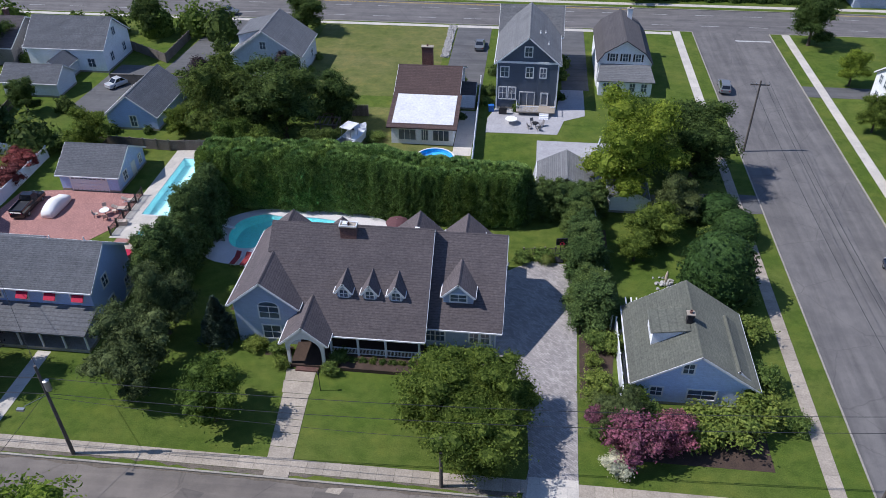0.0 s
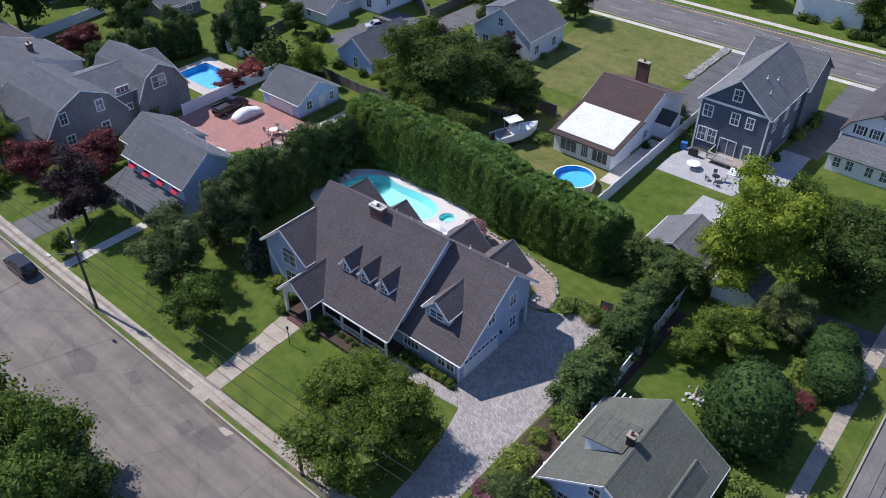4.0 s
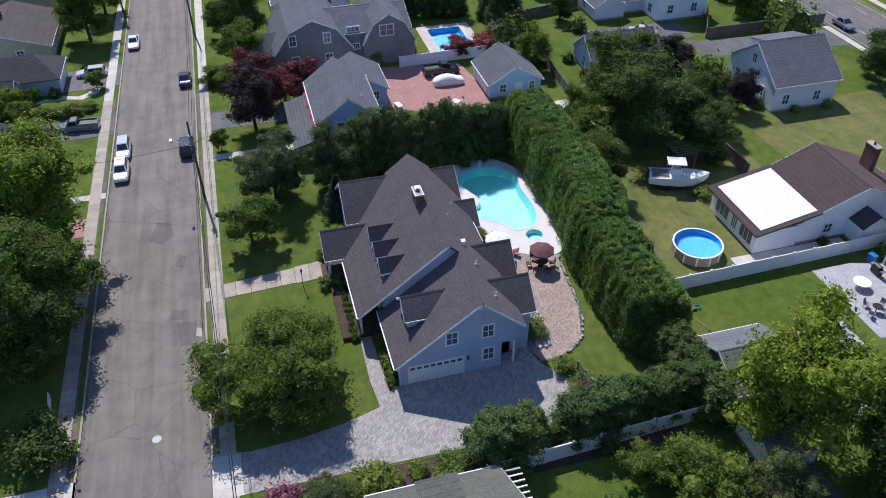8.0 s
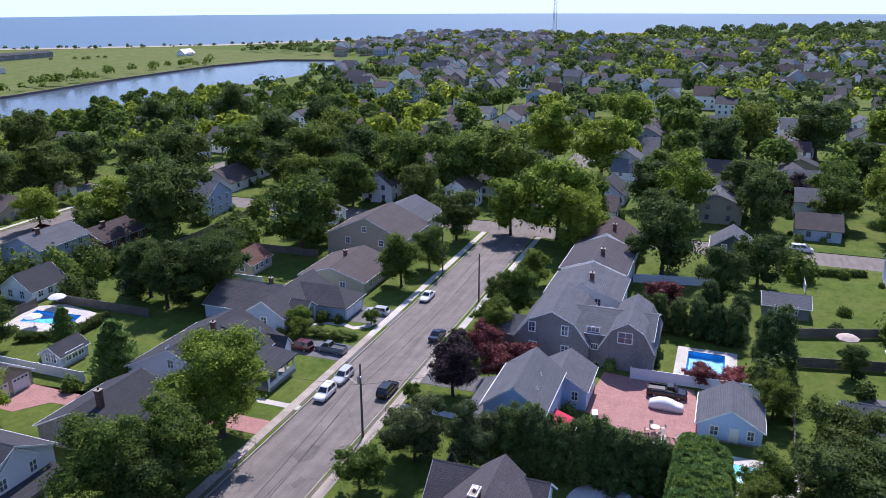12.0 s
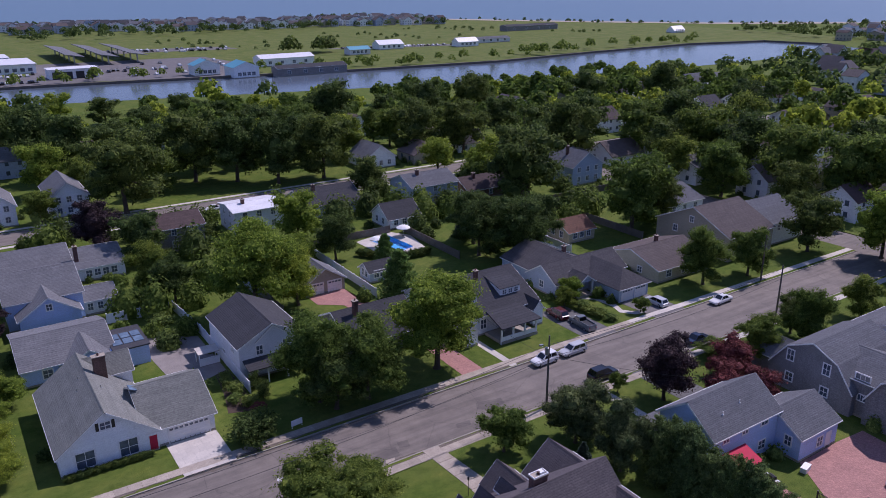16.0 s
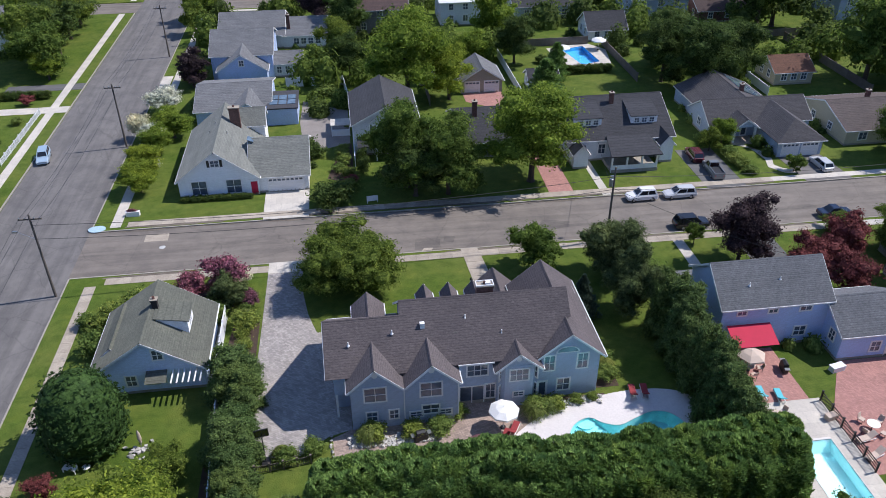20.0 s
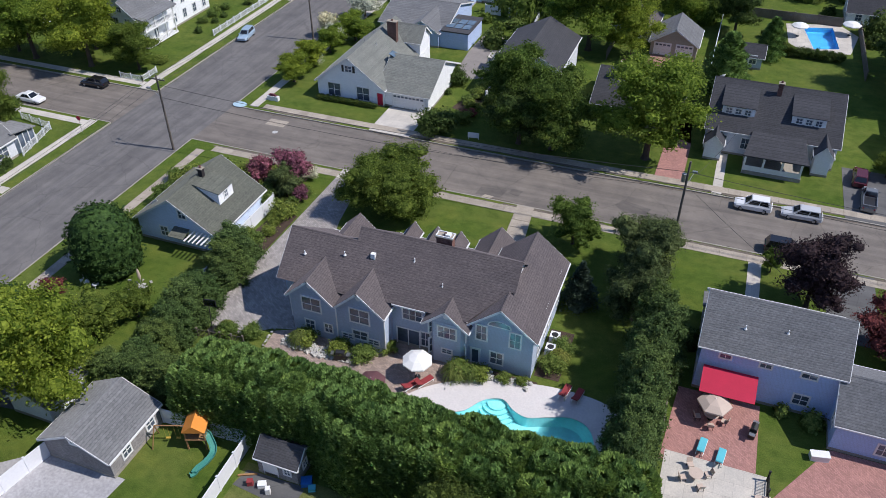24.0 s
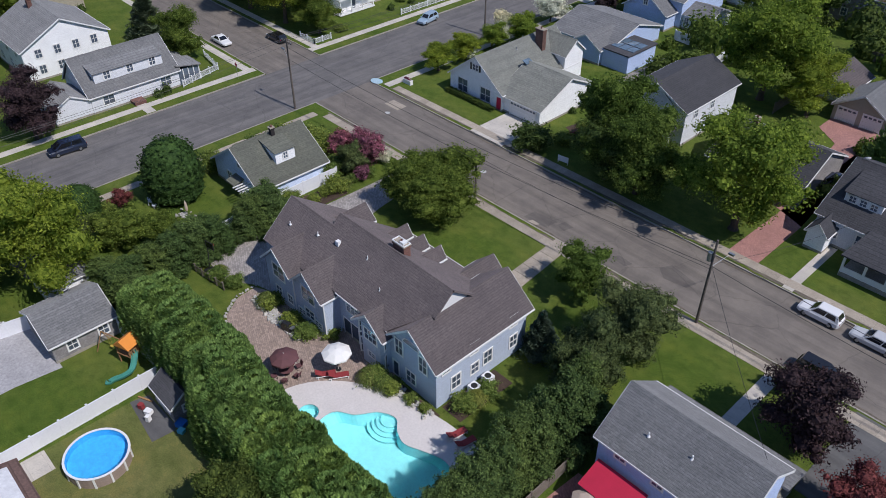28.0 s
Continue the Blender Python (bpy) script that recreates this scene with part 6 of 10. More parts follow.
for x, y, h, r in ((-4.4, 69.7, 1.5, 1.5), (-20.2, 68.8, 1.5, 1.5), (-21.7, 68.4, 1.2, 1.2), (-28.9, 63.2, 1.2, 1.3), (8.1, 50.2, 1.4, 1.5), (3.4, 70.8, 1.2, 1.1)):
    tuft(x, y, h, r)
# corner plot
plant("ball", 21.0, 66.6, 8.1, 3.8)
plant("pink", 10.9, 43.9, 5.0, 2.6)
plant("pink", 14.2, 45.6, 4.0, 2.0)
plant("white", 9.4, 42.4, 1.8, 1.4)
for x, y, h, r in ((16.5, 46.8, 2.6, 2.4), (19.5, 47.2, 2.8, 2.5), (22.0, 49.5, 3.0, 2.2), (23.4, 53.6, 2.4, 1.7), (23.4, 60.0, 2.6, 1.9), (12.2, 48.4, 2.0, 1.5), (25.2, 48.8, 1.6, 1.3),
                   (22.6, 77.3, 1.6, 1.4), (23.6, 74.4, 1.2, 1.0), (10.0, 57.2, 1.8, 1.3), (24.3, 66.0, 1.4, 1.2), (16.6, 77.0, 1.4, 1.4)):
    plant("shrub", x, y, h, r)
plant("shrub", 11.4, 50.0, 2.3, 1.4)
plant("bushy", 9.9, 47.2, 4.4, 2.1, label="dark green bush beside the pink crape myrtle")
plant("pink", 7.7, 47.4, 2.2, 1.1)
plant("thin", 13.2, 72.2, 3.8, 2.4, label="small twisted garden tree with open crown")
plant("ball", 23.6, 80.4, 4.2, 2.6, label="dark clipped round evergreen bush")
plant("ball", 25.0, 77.2, 4.0, 2.6, label="dark clipped round evergreen bush")
plant("thin", 15.6, 76.0, 5.0, 3.6, label="small twisted garden tree with open crown")
plant("bushy", 18.6, 80.6, 6.0, 3.0)
plant("red", 23.6, 72.6, 2.4, 1.5, label="dark bush with bright red flowers")
plant("light", 13.5, 84.6, 13.8, 5.8, label="large yellow-green maple behind the gardens")
plant("maple", 15.6, 93.6, 10.0, 4.6)
plant("oak", 22.0, 90.4, 11.5, 5.8)
# beside the boat and the bungalow
plant("oak", -33.8, 96.0, 12.5, 6.4)
plant("oak", -28.0, 100.5, 8.6, 4.0)
plant("maple", -29.5, 86.2, 5.5, 2.8)
plant("maple", -34.5, 86.6, 6.0, 3.0)
plant("maple", -38.5, 88.2, 7.0, 3.2)
plant("oak", -41.6, 138.0, 8.0, 4.0)
plant("maple", -49.5, 96.5, 4.6, 2.4)
plant("shrub", -21.2, 97.6, 1.2, 1.5)
# west garden trees
plant("purple", -51.2, 46.8, 9.6, 4.0)
plant("red", -58.0, 51.5, 6.0, 3.0)
plant("red", -60.8, 54.6, 5.8, 3.0)
plant("red", -64.0, 47.5, 6.2, 3.0)
plant("maple", -71.5, 46.5, 7.0, 3.6)
plant("maple", -67.5, 42.6, 2.6, 3.0)
plant("red", -66.9, 80.0, 3.4, 2.6)
plant("red", -67.2, 84.0, 3.2, 2.4)
plant("ragged", -74.6, 90.3, 11.5, 3.4, label="tall dark conical evergreen tree")
for x, y, h in ((-85.2, 68.8, 6.5), (-84.9, 72.0, 7.0), (-84.8, 75.3, 6.6), (-84.2, 78.4, 7.4), (-83.6, 81.4, 6.8), (-83.1, 84.3, 7.2), (-80.6, 89.2, 6.4), (-92.0, 80.0, 8.0), (-89.0, 85.0, 7.0)):
    plant("ragged", x, y, h, 2.1)
plant("red", -86.0, 70.5, 5.0, 3.0)
plant("shrub", -64.5, 91.0, 2.2, 2.2)
plant("shrub", -61.0, 91.5, 1.8, 1.8)
# beyond the side street
for key, x, y, h, r in (("light", 60.0, 24.0, 13.0, 6.2), ("light", 71.0, 24.6, 13.0, 6.2), ("maple", 51.6, 22.4, 8.0, 4.2), ("maple", 57.2, 46.2, 9.2, 4.2), ("spruce", 70.5, 45.6, 8.4, 3.4), ("light", 84.0, 26.0, 13.0, 6.0), ("maple", 64.0, 18.0, 9.0, 4.5)):
    plant(key, x, y, h, r)
for i in range(7):
    plant("far" if i % 3 else "farmaple", 2.0 + i * 9.5, 167.0 + (i * 37 % 5), 9.0 + (i * 13 % 5), 4.2)
for i, y in enumerate((-34, -46, -57, -68, -98, -112, -126, -140, -156)):
    plant("far" if i % 2 else "farmaple", 52.5 + (i * 29 % 7) * 0.7, y, 11.0 + i % 3, 5.6)
# across the street
plant("oak", -13.6, 24.2, 9.6, 4.8)
for x, y, h, r in ((22.6, -26.0, 5.0, 3.0), (-60.8, 16.4, 3.6, 2.0)):
    plant("maple", x, y, h, r)
for x, y, h, r in ((25.4, 17.6, 4.6, 3.0), (25.6, 11.4, 4.8, 3.0), (25.2, 5.4, 4.6, 2.8), (23.4, -0.8, 5.2, 3.4)):
    plant("light", x, y, h, r, label="low spreading light green garden tree")
plant("white", 26.0, 2.0, 3.6, 2.4)
plant("white", 25.0, 11.6, 2.6, 1.6)
for key, x, y, h in (("oak", -64.5, -13.6, 13.0), ("oak", -76.0, -9.5, 13.0), ("light", -30.0, -27.0, 8.0), ("oak", -6.0, -24.0, 9.0), ("spruce", -69.0, -25.0, 7.0), ("cypress", -45.0, -18.0, 7.0),
                     ("oak", -111.0, -8.0, 13.0), ("oak", -115.0, -60.0, 13.0), ("oak", -84.0, 44.0, 7.0), ("maple", -99.0, 47.0, 7.5),
                     ("oak", -98.0, 82.0, 12.0), ("light", -122.0, 52.0, 15.0), ("purple", 47.9, 74.0, 10.0), ("oak", 49.5, 140.0, 10.0), ("maple", 48.8, 90.0, 5.0), ("maple", 50.0, 107.0, 6.0), ("light", 51.5, 123.0, 6.0),
                     ("oak", -70.0, 133.0, 8.0), ("oak", -92.0, 120.0, 9.0), ("oak", -76.0, 101.0, 6.0), ("purple", -39.0, 113.0, 6.0)):
    plant(key, x, y, h)
# tall trees of the blocks to the south and west: place, height, radius of the crown
TALL = defaultdict(list)
TALL["light"] += [(-15.9, -10.9, 17.5, 7.8), (-23.4, -10.7, 10.1, 4.5), (-30.8, 22.2, 15.4, 7.4), (-176, 124, 21, 9.5), (-170, 138.5, 19, 8.5)]
TALL["maple"] += [(-12.6, 21.4, 12.8, 6.2), (-18.3, 24.3, 11.8, 5.2), (-89.4, 22.5, 10.6, 4.7), (-100.1, 24.3, 9.5, 4.2), (-3.8, -30.7, 9.6, 4.3), (-82.4, 48, 9.1, 4), (-59.5, 89.5, 6.9, 3.1)]
TALL["oak"] += [(-39.0, -27.6, 10.5, 4.0), (-68, -20.3, 12, 5.3), (-68.8, -6.4, 14.8, 6.6), (-41.7, 95.8, 12.9, 5.7), (-36.3, 105, 8.8, 3.9), (-25.8, 85.2, 8, 3.5)]
TALL["farmaple"] += [(-101.5, -6.7, 19.1, 8.5), (-160.5, -60.2, 19.6, 8.7), (-164.3, -38.3, 20.2, 9), (-188.9, -43.9, 20.4, 9.1), (-142.6, -14.6, 15.2, 6.7), (6.7, -87.9, 8.8, 3.9), (-165.5, 23.5, 21, 9.7), (-157.1, 11.3, 21, 9.5), (-156.9, -5.6, 20.2, 9), (-184.1, 63.9, 14.1, 6.3), (-250, 87.4, 21, 9.8)]
TALL["far"] += [(2.6, -147.7, 21, 9.8), (11.9, -160.5, 21, 9.4), (-6.9, -131.7, 18.9, 8.4), (-11.7, -86.3, 21, 9.8), (-34.9, -107.3, 21, 9.3), (-44.8, -101.4, 19.8, 8.8), (-53.4, -92.5, 18.4, 8.2), (-66.5, -91.1, 19.8, 8.8), (-101.9, -43.1, 19.6, 8.7), (-118.5, -95.8, 18, 8), (-140.2, -105.1, 15.4, 6.8), (-102.8, -100.3, 19, 8.4), (-136.2, -66.5, 21, 9.5), (-178.6, -62.7, 21, 9.8), (-151.6, -40.6, 15.5, 6.9), (-33.1, -216.6, 21, 9.5), (-39.8, -183.5, 21, 9.8), (-60.8, -207.5, 21, 9.6), (-64.8, -180.7, 21, 9.8), (-72.7, -164.2, 21, 9.5), (-82.6, -155.8, 21, 9.4), (-95.5, -147.1, 20.9, 9.3)]
TALL["far"] += [(-125, -157.6, 20.5, 9.1), (-134, -143.1, 19, 8.4), (-159.4, -147.3, 18.8, 8.4), (-209.1, -133.5, 18.3, 8.1), (-231.4, -114.7, 21, 9.8), (-94.2, -36.4, 21, 9.4), (-122.2, 22.6, 13.1, 5.8), (-162.5, -23.7, 19.9, 8.9), (-158.2, -80.4, 17.9, 8), (-138.9, -79.6, 17.9, 8), (-232.1, -71.4, 19.2, 8.5), (-113.9, 70.1, 17.2, 7.6), (-208.3, 76.6, 19.2, 8.5), (-169.6, 86.3, 15.4, 6.8), (-112.5, 88.4, 11.6, 5.2), (-253.6, 109.3, 21, 9.8), (-208.7, 120.1, 14.8, 6.6)]
TALL["farlight"] += [(-96.5, -77.4, 11.6, 5.2), (-18.5, -233.8, 16.9, 7.5), (-204.4, -170.3, 15.6, 6.9), (-130.9, 44.8, 21, 9.8), (-130.9, 33.3, 13.5, 6), (-211.2, 24.5, 21, 9.8), (-200.1, 43.6, 21, 9.7), (-251.9, 43.7, 21, 9.8), (-157.9, 71.6, 16.4, 7.3), (-261.5, 133.7, 21, 9.8), (-146, 135, 17.5, 7.8), (-310.1, 163.2, 21, 9.8), (-271, 169.8, 20.9, 9.3)]
TALL["purple"] += [(23.2, -23.4, 7.3, 3.2), (-0.4, -60.8, 11.2, 5), (-177.3, 97.6, 9.8, 4.4), (-49.7, 107.9, 7.3, 3.2)]
TALL["thin"] += [(27.1, -56, 7.7, 3.4)]
TALL["darkshrub"] += [(-1.7, 25.3, 3.4, 2.8)]
TALL["white"] += [(26.7, -11.8, 4.5, 3.1), (28.6, -1, 4.4, 1.9)]
TALL["cypress"] += [(-38.8, -1.9, 9.6, 3.3)]
TALL["red"] += [(-96.3, 72, 5.5, 3.4)]
for key, places in TALL.items():
    for x, y, h, r in places:
        plant(key, x, y, min(h, 11.5) if y < -150 else h, min(r, 6.5) if y < -150 else r)


# ---- drives, beds and plots ----
for name, pts, m, label in (
        ("driveway", rect(1.4, 20.3, 7.6, 28.2), SLABS, "pale concrete driveway of the cape house"),
        ("driveway", [(-36.2, 27.3), (-32.6, 27.3), (-33.4, -12.9), (-26.2, -12.9), (-26.2, -9), (-30, -6), (-31.4, 14), (-36.2, 16)], RED_PAVERS, "red brick paved driveway"),
        ("driveway", [(-78.0, 28.0), (-70.8, 28.0), (-70.4, 20.0), (-77.4, 20.0)], ASPHALT_GREY, "dark asphalt driveway of the grey house"),
        ("driveway", rect(-61.5, 15.5, -55.6, 28.0), ASPHALT_DARK, "dark asphalt driveway with parked cars"),
        ("driveway", rect(-58.2, 39.2, -53.2, 51.0), ASPHALT_DARK, "dark asphalt driveway beside the blue house"),
        ("driveway", [(-61.6, 117.5), (-55.5, 117.5), (-53.2, 144.6), (-59.6, 144.6)], ASPHALT_DARK, "dark asphalt driveway"),
        ("driveway", [(-70.6, 101.5), (-61.3, 102.5), (-63.0, 120), (-69.8, 120)], ASPHALT_DARK, "dark asphalt yard beside the garage"),
        ("driveway", rect(-13.6, 117.5, -7.2, 144.6), ASPHALT_DARK, "dark asphalt driveway of the bungalow"),
        ("driveway", rect(5.6, 117.0, 9.9, 144.6), ASPHALT_DARK, "dark asphalt driveway between two houses"),
        ("driveway", rect(28.0, -30.0, 29.9, -24.0), SLABS, "pale concrete driveway apron"),
        ("driveway", rect(44.0, 118.0, 60.0, 122.0), ASPHALT_DARK, "dark asphalt driveway off the side street")):
    strip(name, pts, m, 0.03, label, "driveway")
strip("patio", [(-66.0, 66.0), (-60.8, 65.6), (-53.2, 65.6), (-48.4, 73.0), (-48.4, 80.1), (-59.0, 80.1), (-64.5, 79.2)], RED_PAVERS, 0.026, "red brick paved yard with parked cars", "patio")
strip("patio", [(-47.4, 62.6), (-40.2, 62.6), (-39.6, 71.5), (-47.4, 70.6)], RED_PAVERS, 0.03, "red brick patio under a parasol", "patio")
plate("patio", rect(-48.4, 70.4, -40.0, 92.0), SLABS, 0.034, "cream concrete surround of the long pool", "pool deck", [WEST_POOL], 0.08)
plate("patio", rect(-79.4, 75.9, -67.0, 85.0), SLABS, 0.034, "pale surround of the blue pool", "pool deck", [GAMBREL_POOL], 0.08)
plate("patio", [(-47.6, -35.4), (-56.8, -37.8), (-59.8, -33.0), (-58.2, -24.2), (-51.4, -22.6), (-48.2, -26.0)], SLABS, 0.034, "pale surround of the garden pool", "pool deck", [FAR_POOL], 0.08)
strip("patio", [(-5.6, 101.4), (4.8, 101.6), (5.8, 106.0), (9.0, 108.0), (9.0, 117.0), (5.4, 117.0), (4.7, 109.4), (-4.6, 109.4), (-5.6, 106)], PAVER_PALE, 0.03, "pale grey stone patio behind the slate blue house", "patio")
strip("path", [(1.4, 89.1), (9.6, 89.1), (12.4, 91.4), (12.4, 99.6), (1.9, 99.6), (1.9, 93.4)], PAVER_PALE, 0.03, "grey paved apron before the small garage", "path")
strip("patio", [(-9.8, 94.2), (-7.2, 94.2), (-7.2, 108.0), (-9.8, 108.0)], SLABS, 0.03, "old concrete path beside the bungalow", "path")
strip("field", rect(-39.0, 112.0, -14.9, 142.8), GRASS_DRY, 0.012, "mown dry grass lot", "lawn")
strip("field", rect(-30.0, 84.0, -7.2, 108.0), GRASS_DRY, 0.008, "patchy dry back lawn with the round pool", "lawn")
for pts in ([(6.6, 50.5), (9.4, 50.5), (10.4, 60.0), (10.4, 78.0), (7.2, 78.0), (7.0, 66.0), (6.7, 58.0)], rect(-8.3, 54.6, -1.9, 55.6), rect(-17.6, 52.2, -8.6, 53.3), rect(-12.9, 68.5, -3.2, 70.8),
            rect(-27.8, 66.8, -21.6, 67.8), rect(11.0, 43.8, 22.5, 50.0), rect(-29.6, 59.2, -27.2, 66.0), rect(-24.0, 53.0, -21.4, 54.4)):
    strip("bed", pts, SOIL, 0.02, "brown mulch planting bed", "flower bed")
strip("path", rect(-41.2, 17.2, -40.0, 27.9), SLABS, 0.03, "narrow concrete front path", "path")
strip("path", [(-66.0, 15.0), (-67.4, 15.0), (-67.9, 17.6), (-68.2, 20.4), (-67.4, 23.0), (-69.0, 25.0), (-70.9, 25.6), (-70.9, 24.4), (-69.4, 23.6), (-68.6, 22.4), (-69.4, 20.2), (-68.8, 17.4)], SLABS, 0.03, "curving concrete garden path", "path")
for x, y, h, r in ((-63.1, 18.4, 1.6, 1.3), (-62.9, 20.4, 1.4, 1.4), (-63.3, 22.4, 1.5, 1.3), (-63.9, 24.4, 1.2, 1.1), (-68.6, 16.4, 2.2, 0.8), (-70.0, 16.0, 1.4, 1.0)):
    plant("shrub", x, y, h, r)
plant("thin", -70.4, 24.9, 3.0, 1.6, label="small clipped lawn tree")
plant("light", -63.6, 14.6, 4.6, 2.4, label="small yellow-green tree before the porch")
strip("path", rect(-46.6, 40.9, -45.2, 51.2), SLABS, 0.03, "narrow concrete front path", "path")
strip("path", rect(44.2, 57.8, 49.0, 59.2), SLABS, 0.03, "narrow concrete front path", "path")
strip("road_patch", rect(19.6, 29.6, 22.6, 31.4), CONCRETE, -0.1, "pale square road repair", "road patch")
strip("road_patch", [(-15.6, 36.1), (-12.2, 36.4), (-12.0, 38.2), (-15.2, 38.0)], ASPHALT_PATCH, -0.102, "dark asphalt road repair", "road patch")
strip("road_patch", [(-17.6, 35.6), (-16.2, 35.4), (-15.9, 36.6), (-17.2, 37.0)], ASPHALT_PATCH, -0.102, "small dark asphalt road repair", "road patch")
strip("road_patch", [(-14.4, 38.0), (-13.2, 37.9), (-12.8, 38.75), (-14.0, 38.8)], CONCRETE, -0.1, "pale broken road repair", "road patch")
strip("road_patch", [(-26.6, 36.2), (-24.6, 36.0), (-24.2, 36.9), (-26.2, 37.2)], ASPHALT_PATCH, -0.1, "dark patch round a drain", "road patch")
strip("road_patch", [(-33.4, 34.0), (-29.8, 33.2), (-29.0, 34.6), (-30.4, 35.8), (-33.0, 35.4)], ASPHALT_PATCH, -0.103, "dark stain on the road", "road patch")
g = np.random.default_rng(8)
for label, y, out, x0, x1 in (("brown grit and leaf litter along the kerb", 38.78, -1, -66, 1.4), ("brown grit and leaf litter along the kerb", 38.78, -1, 6.6, 28), ("brown grit and leaf litter along the far kerb", 28.22, 1, -66, 28)):
    xs = np.arange(x0, x1, 0.8)
    edge = y + out * np.abs(0.2 + 0.18 * np.sin(xs * 0.5) * np.sin(xs * 0.17 + 1) + g.normal(size=len(xs)) * 0.06)
    strip("gutter_grit", [(float(x), y) for x in (xs if out > 0 else xs)] + [(float(x), float(e)) for x, e in zip(xs[::-1], edge[::-1])], SOIL_PALE, -0.096, label, "road dirt")
for label, y0, out, x0, x1 in (("worn brown verge beside the pavement", 39.52, -1, -66, 1.6), ("worn brown verge beside the pavement", 39.52, -1, 6.4, 26), ("worn brown verge across the street", 26.05 + 1.32, 1, -66, 26)):
    xs = np.arange(x0, x1, 0.7)
    edge = y0 + out * np.clip(0.3 + 0.2 * np.sin(xs * 0.31 + 2) + g.normal(size=len(xs)) * 0.1, 0.05, 0.5)
    strip("verge", [(float(x), y0) for x in xs] + [(float(x), float(e)) for x, e in zip(xs[::-1], edge[::-1])], SOIL_PALE, 0.008, label, "verge")
strip("ramp", [(29.3 + 1.15 * math.cos(a * math.pi / 9), 27.45 + 0.85 * math.sin(a * math.pi / 9)) for a in range(18)], PALE_PAINT, 0.05, "pale blue painted kerb ramp", "ramp")
for x, y in ((-1.4, 34.4), (20.0, 33.0)):
    tagged(part("manhole_cover", Shape().lathe([(0.01, -0.09), (0.36, -0.09), (0.4, -0.105)], 18, (x, y)), WHITE_PAINT), "round pale manhole cover in the road", "manhole cover")
rng = random.Random(3)
s_meshes = []
for k in range(4):
    pts = [Vector((rng.uniform(-1, 1), rng.uniform(-1, 1), rng.uniform(-1, 1))).normalized() for i in range(10)]
    bm = bmesh.new()
    for p in pts:
        bm.verts.new(p * rng.uniform(0.14, 0.26))
    bmesh.ops.convex_hull(bm, input=bm.verts)
    me = bpy.data.meshes.new("stone")
    bm.to_mesh(me)
    bm.free()
    me.materials.append(STONE)
    s_meshes.append(me)


def rubble(name, label, places):
    """Loose stones too many to pick apart, as one mesh."""
    s = Shape()
    for x, y, z, a, k in places:
        me = s_meshes[rng.randrange(4)]
        m = pose(x, y, z, 0, 0, a) @ Matrix.Scale(k, 4)
        s.add([m @ v.co for v in me.vertices], [tuple(p.vertices) for p in me.polygons])
    return tagged(part(name, s, STONE), label, "stones", kind="stuff")


border = thing("stone_border", "low border of pale stones round the patio", "border")
EDGE = [(-1.0, 69.1), (-0.9, 70.3), (-1.2, 71.5), (-2.0, 72.8), (-3.0, 74.0), (-4.8, 74.8), (-7.0, 75.4), (-9.5, 75.7), (-12.0, 75.9), (-15.4, 76.5)]
for (xa, ya), (xb, yb) in zip(EDGE, EDGE[1:]):
    n = int(math.hypot(xb - xa, yb - ya) / 0.34)
    for i in range(n):
        part("stone", s_meshes[rng.randrange(4)], None, border, at=pose(xa + (xb - xa) * i / n + rng.uniform(-0.06, 0.06), ya + (yb - ya) * i / n + rng.uniform(-0.06, 0.06), 0.08, 0, 0, rng.uniform(0, 360)))
rubble("rock_garden", "bed of pale loose rocks behind the house", [(x, rng.uniform(69.7, 71.0) - abs(x + 6.5) * 0.1, 0.06, rng.uniform(0, 360), rng.uniform(0.6, 1.4)) for x in (rng.uniform(-11.4, -2.6) for i in range(420))])
rubble("rock_garden", "pale loose rocks along the pool deck", [(rng.uniform(-27.4, -20.6), rng.uniform(67.1, 68.1), 0.07, rng.uniform(0, 360), rng.uniform(0.7, 1.3)) for i in range(110)])
rubble("stone_strip", "strip of pale loose stones beside a driveway", [(rng.uniform(-15.2, -13.9), rng.uniform(128.5, 143.8), 0.06, rng.uniform(0, 360), rng.uniform(0.8, 1.4)) for i in range(700)])


# ---- fences ----
def fence(label, pts, material, height=1.8, step=2.4, solid=True, name="fence"):
    root = thing(name, label, "fence")
    for (xa, ya), (xb, yb) in zip(pts, pts[1:]):
        n = max(1, round(math.hypot(xb - xa, yb - ya) / step))
        d = math.hypot(xb - xa, yb - ya) / n
        turn = math.degrees(math.atan2(yb - ya, xb - xa))
        post = Shape().box(-0.07, -0.07, 0, 0.07, 0.07, height + 0.08).box(-0.09, -0.09, height + 0.08, 0.09, 0.09, height + 0.14).mesh("post", material)
        s = Shape()
        if solid:
            s.box(0.07, -0.03, 0.08, d - 0.07, 0.03, height - 0.05).box(0.07, -0.05, height - 0.1, d - 0.07, 0.05, height).box(0.07, -0.05, 0.05, d - 0.07, 0.05, 0.18)
        else:
            s.box(0.05, -0.02, 0, d - 0.05, 0.02, 0.06)
        k = int(d / 0.14)
        picket = Shape().box(-0.025, -0.012, 0.1, 0.025, 0.012, height).mesh("picket", material)
        panel = s.mesh("panel", material)
        for i in range(n + 1):
            at = pose(xa + (xb - xa) * i / n, ya + (yb - ya) * i / n, 0, 0, 0, turn)
            part("post", post, None, root, at=at)
            if i < n and solid:
                part("panel", panel, None, root, at=at)
            elif i < n:
                for z in (0.15, height - 0.12):
                    part("rail", panel, None, root, at=at @ pose(0, 0, z))
                for j in range(k):
                    part("picket", picket, None, root, at=at @ pose((j + 0.5) * d / k, 0, 0))
    return root


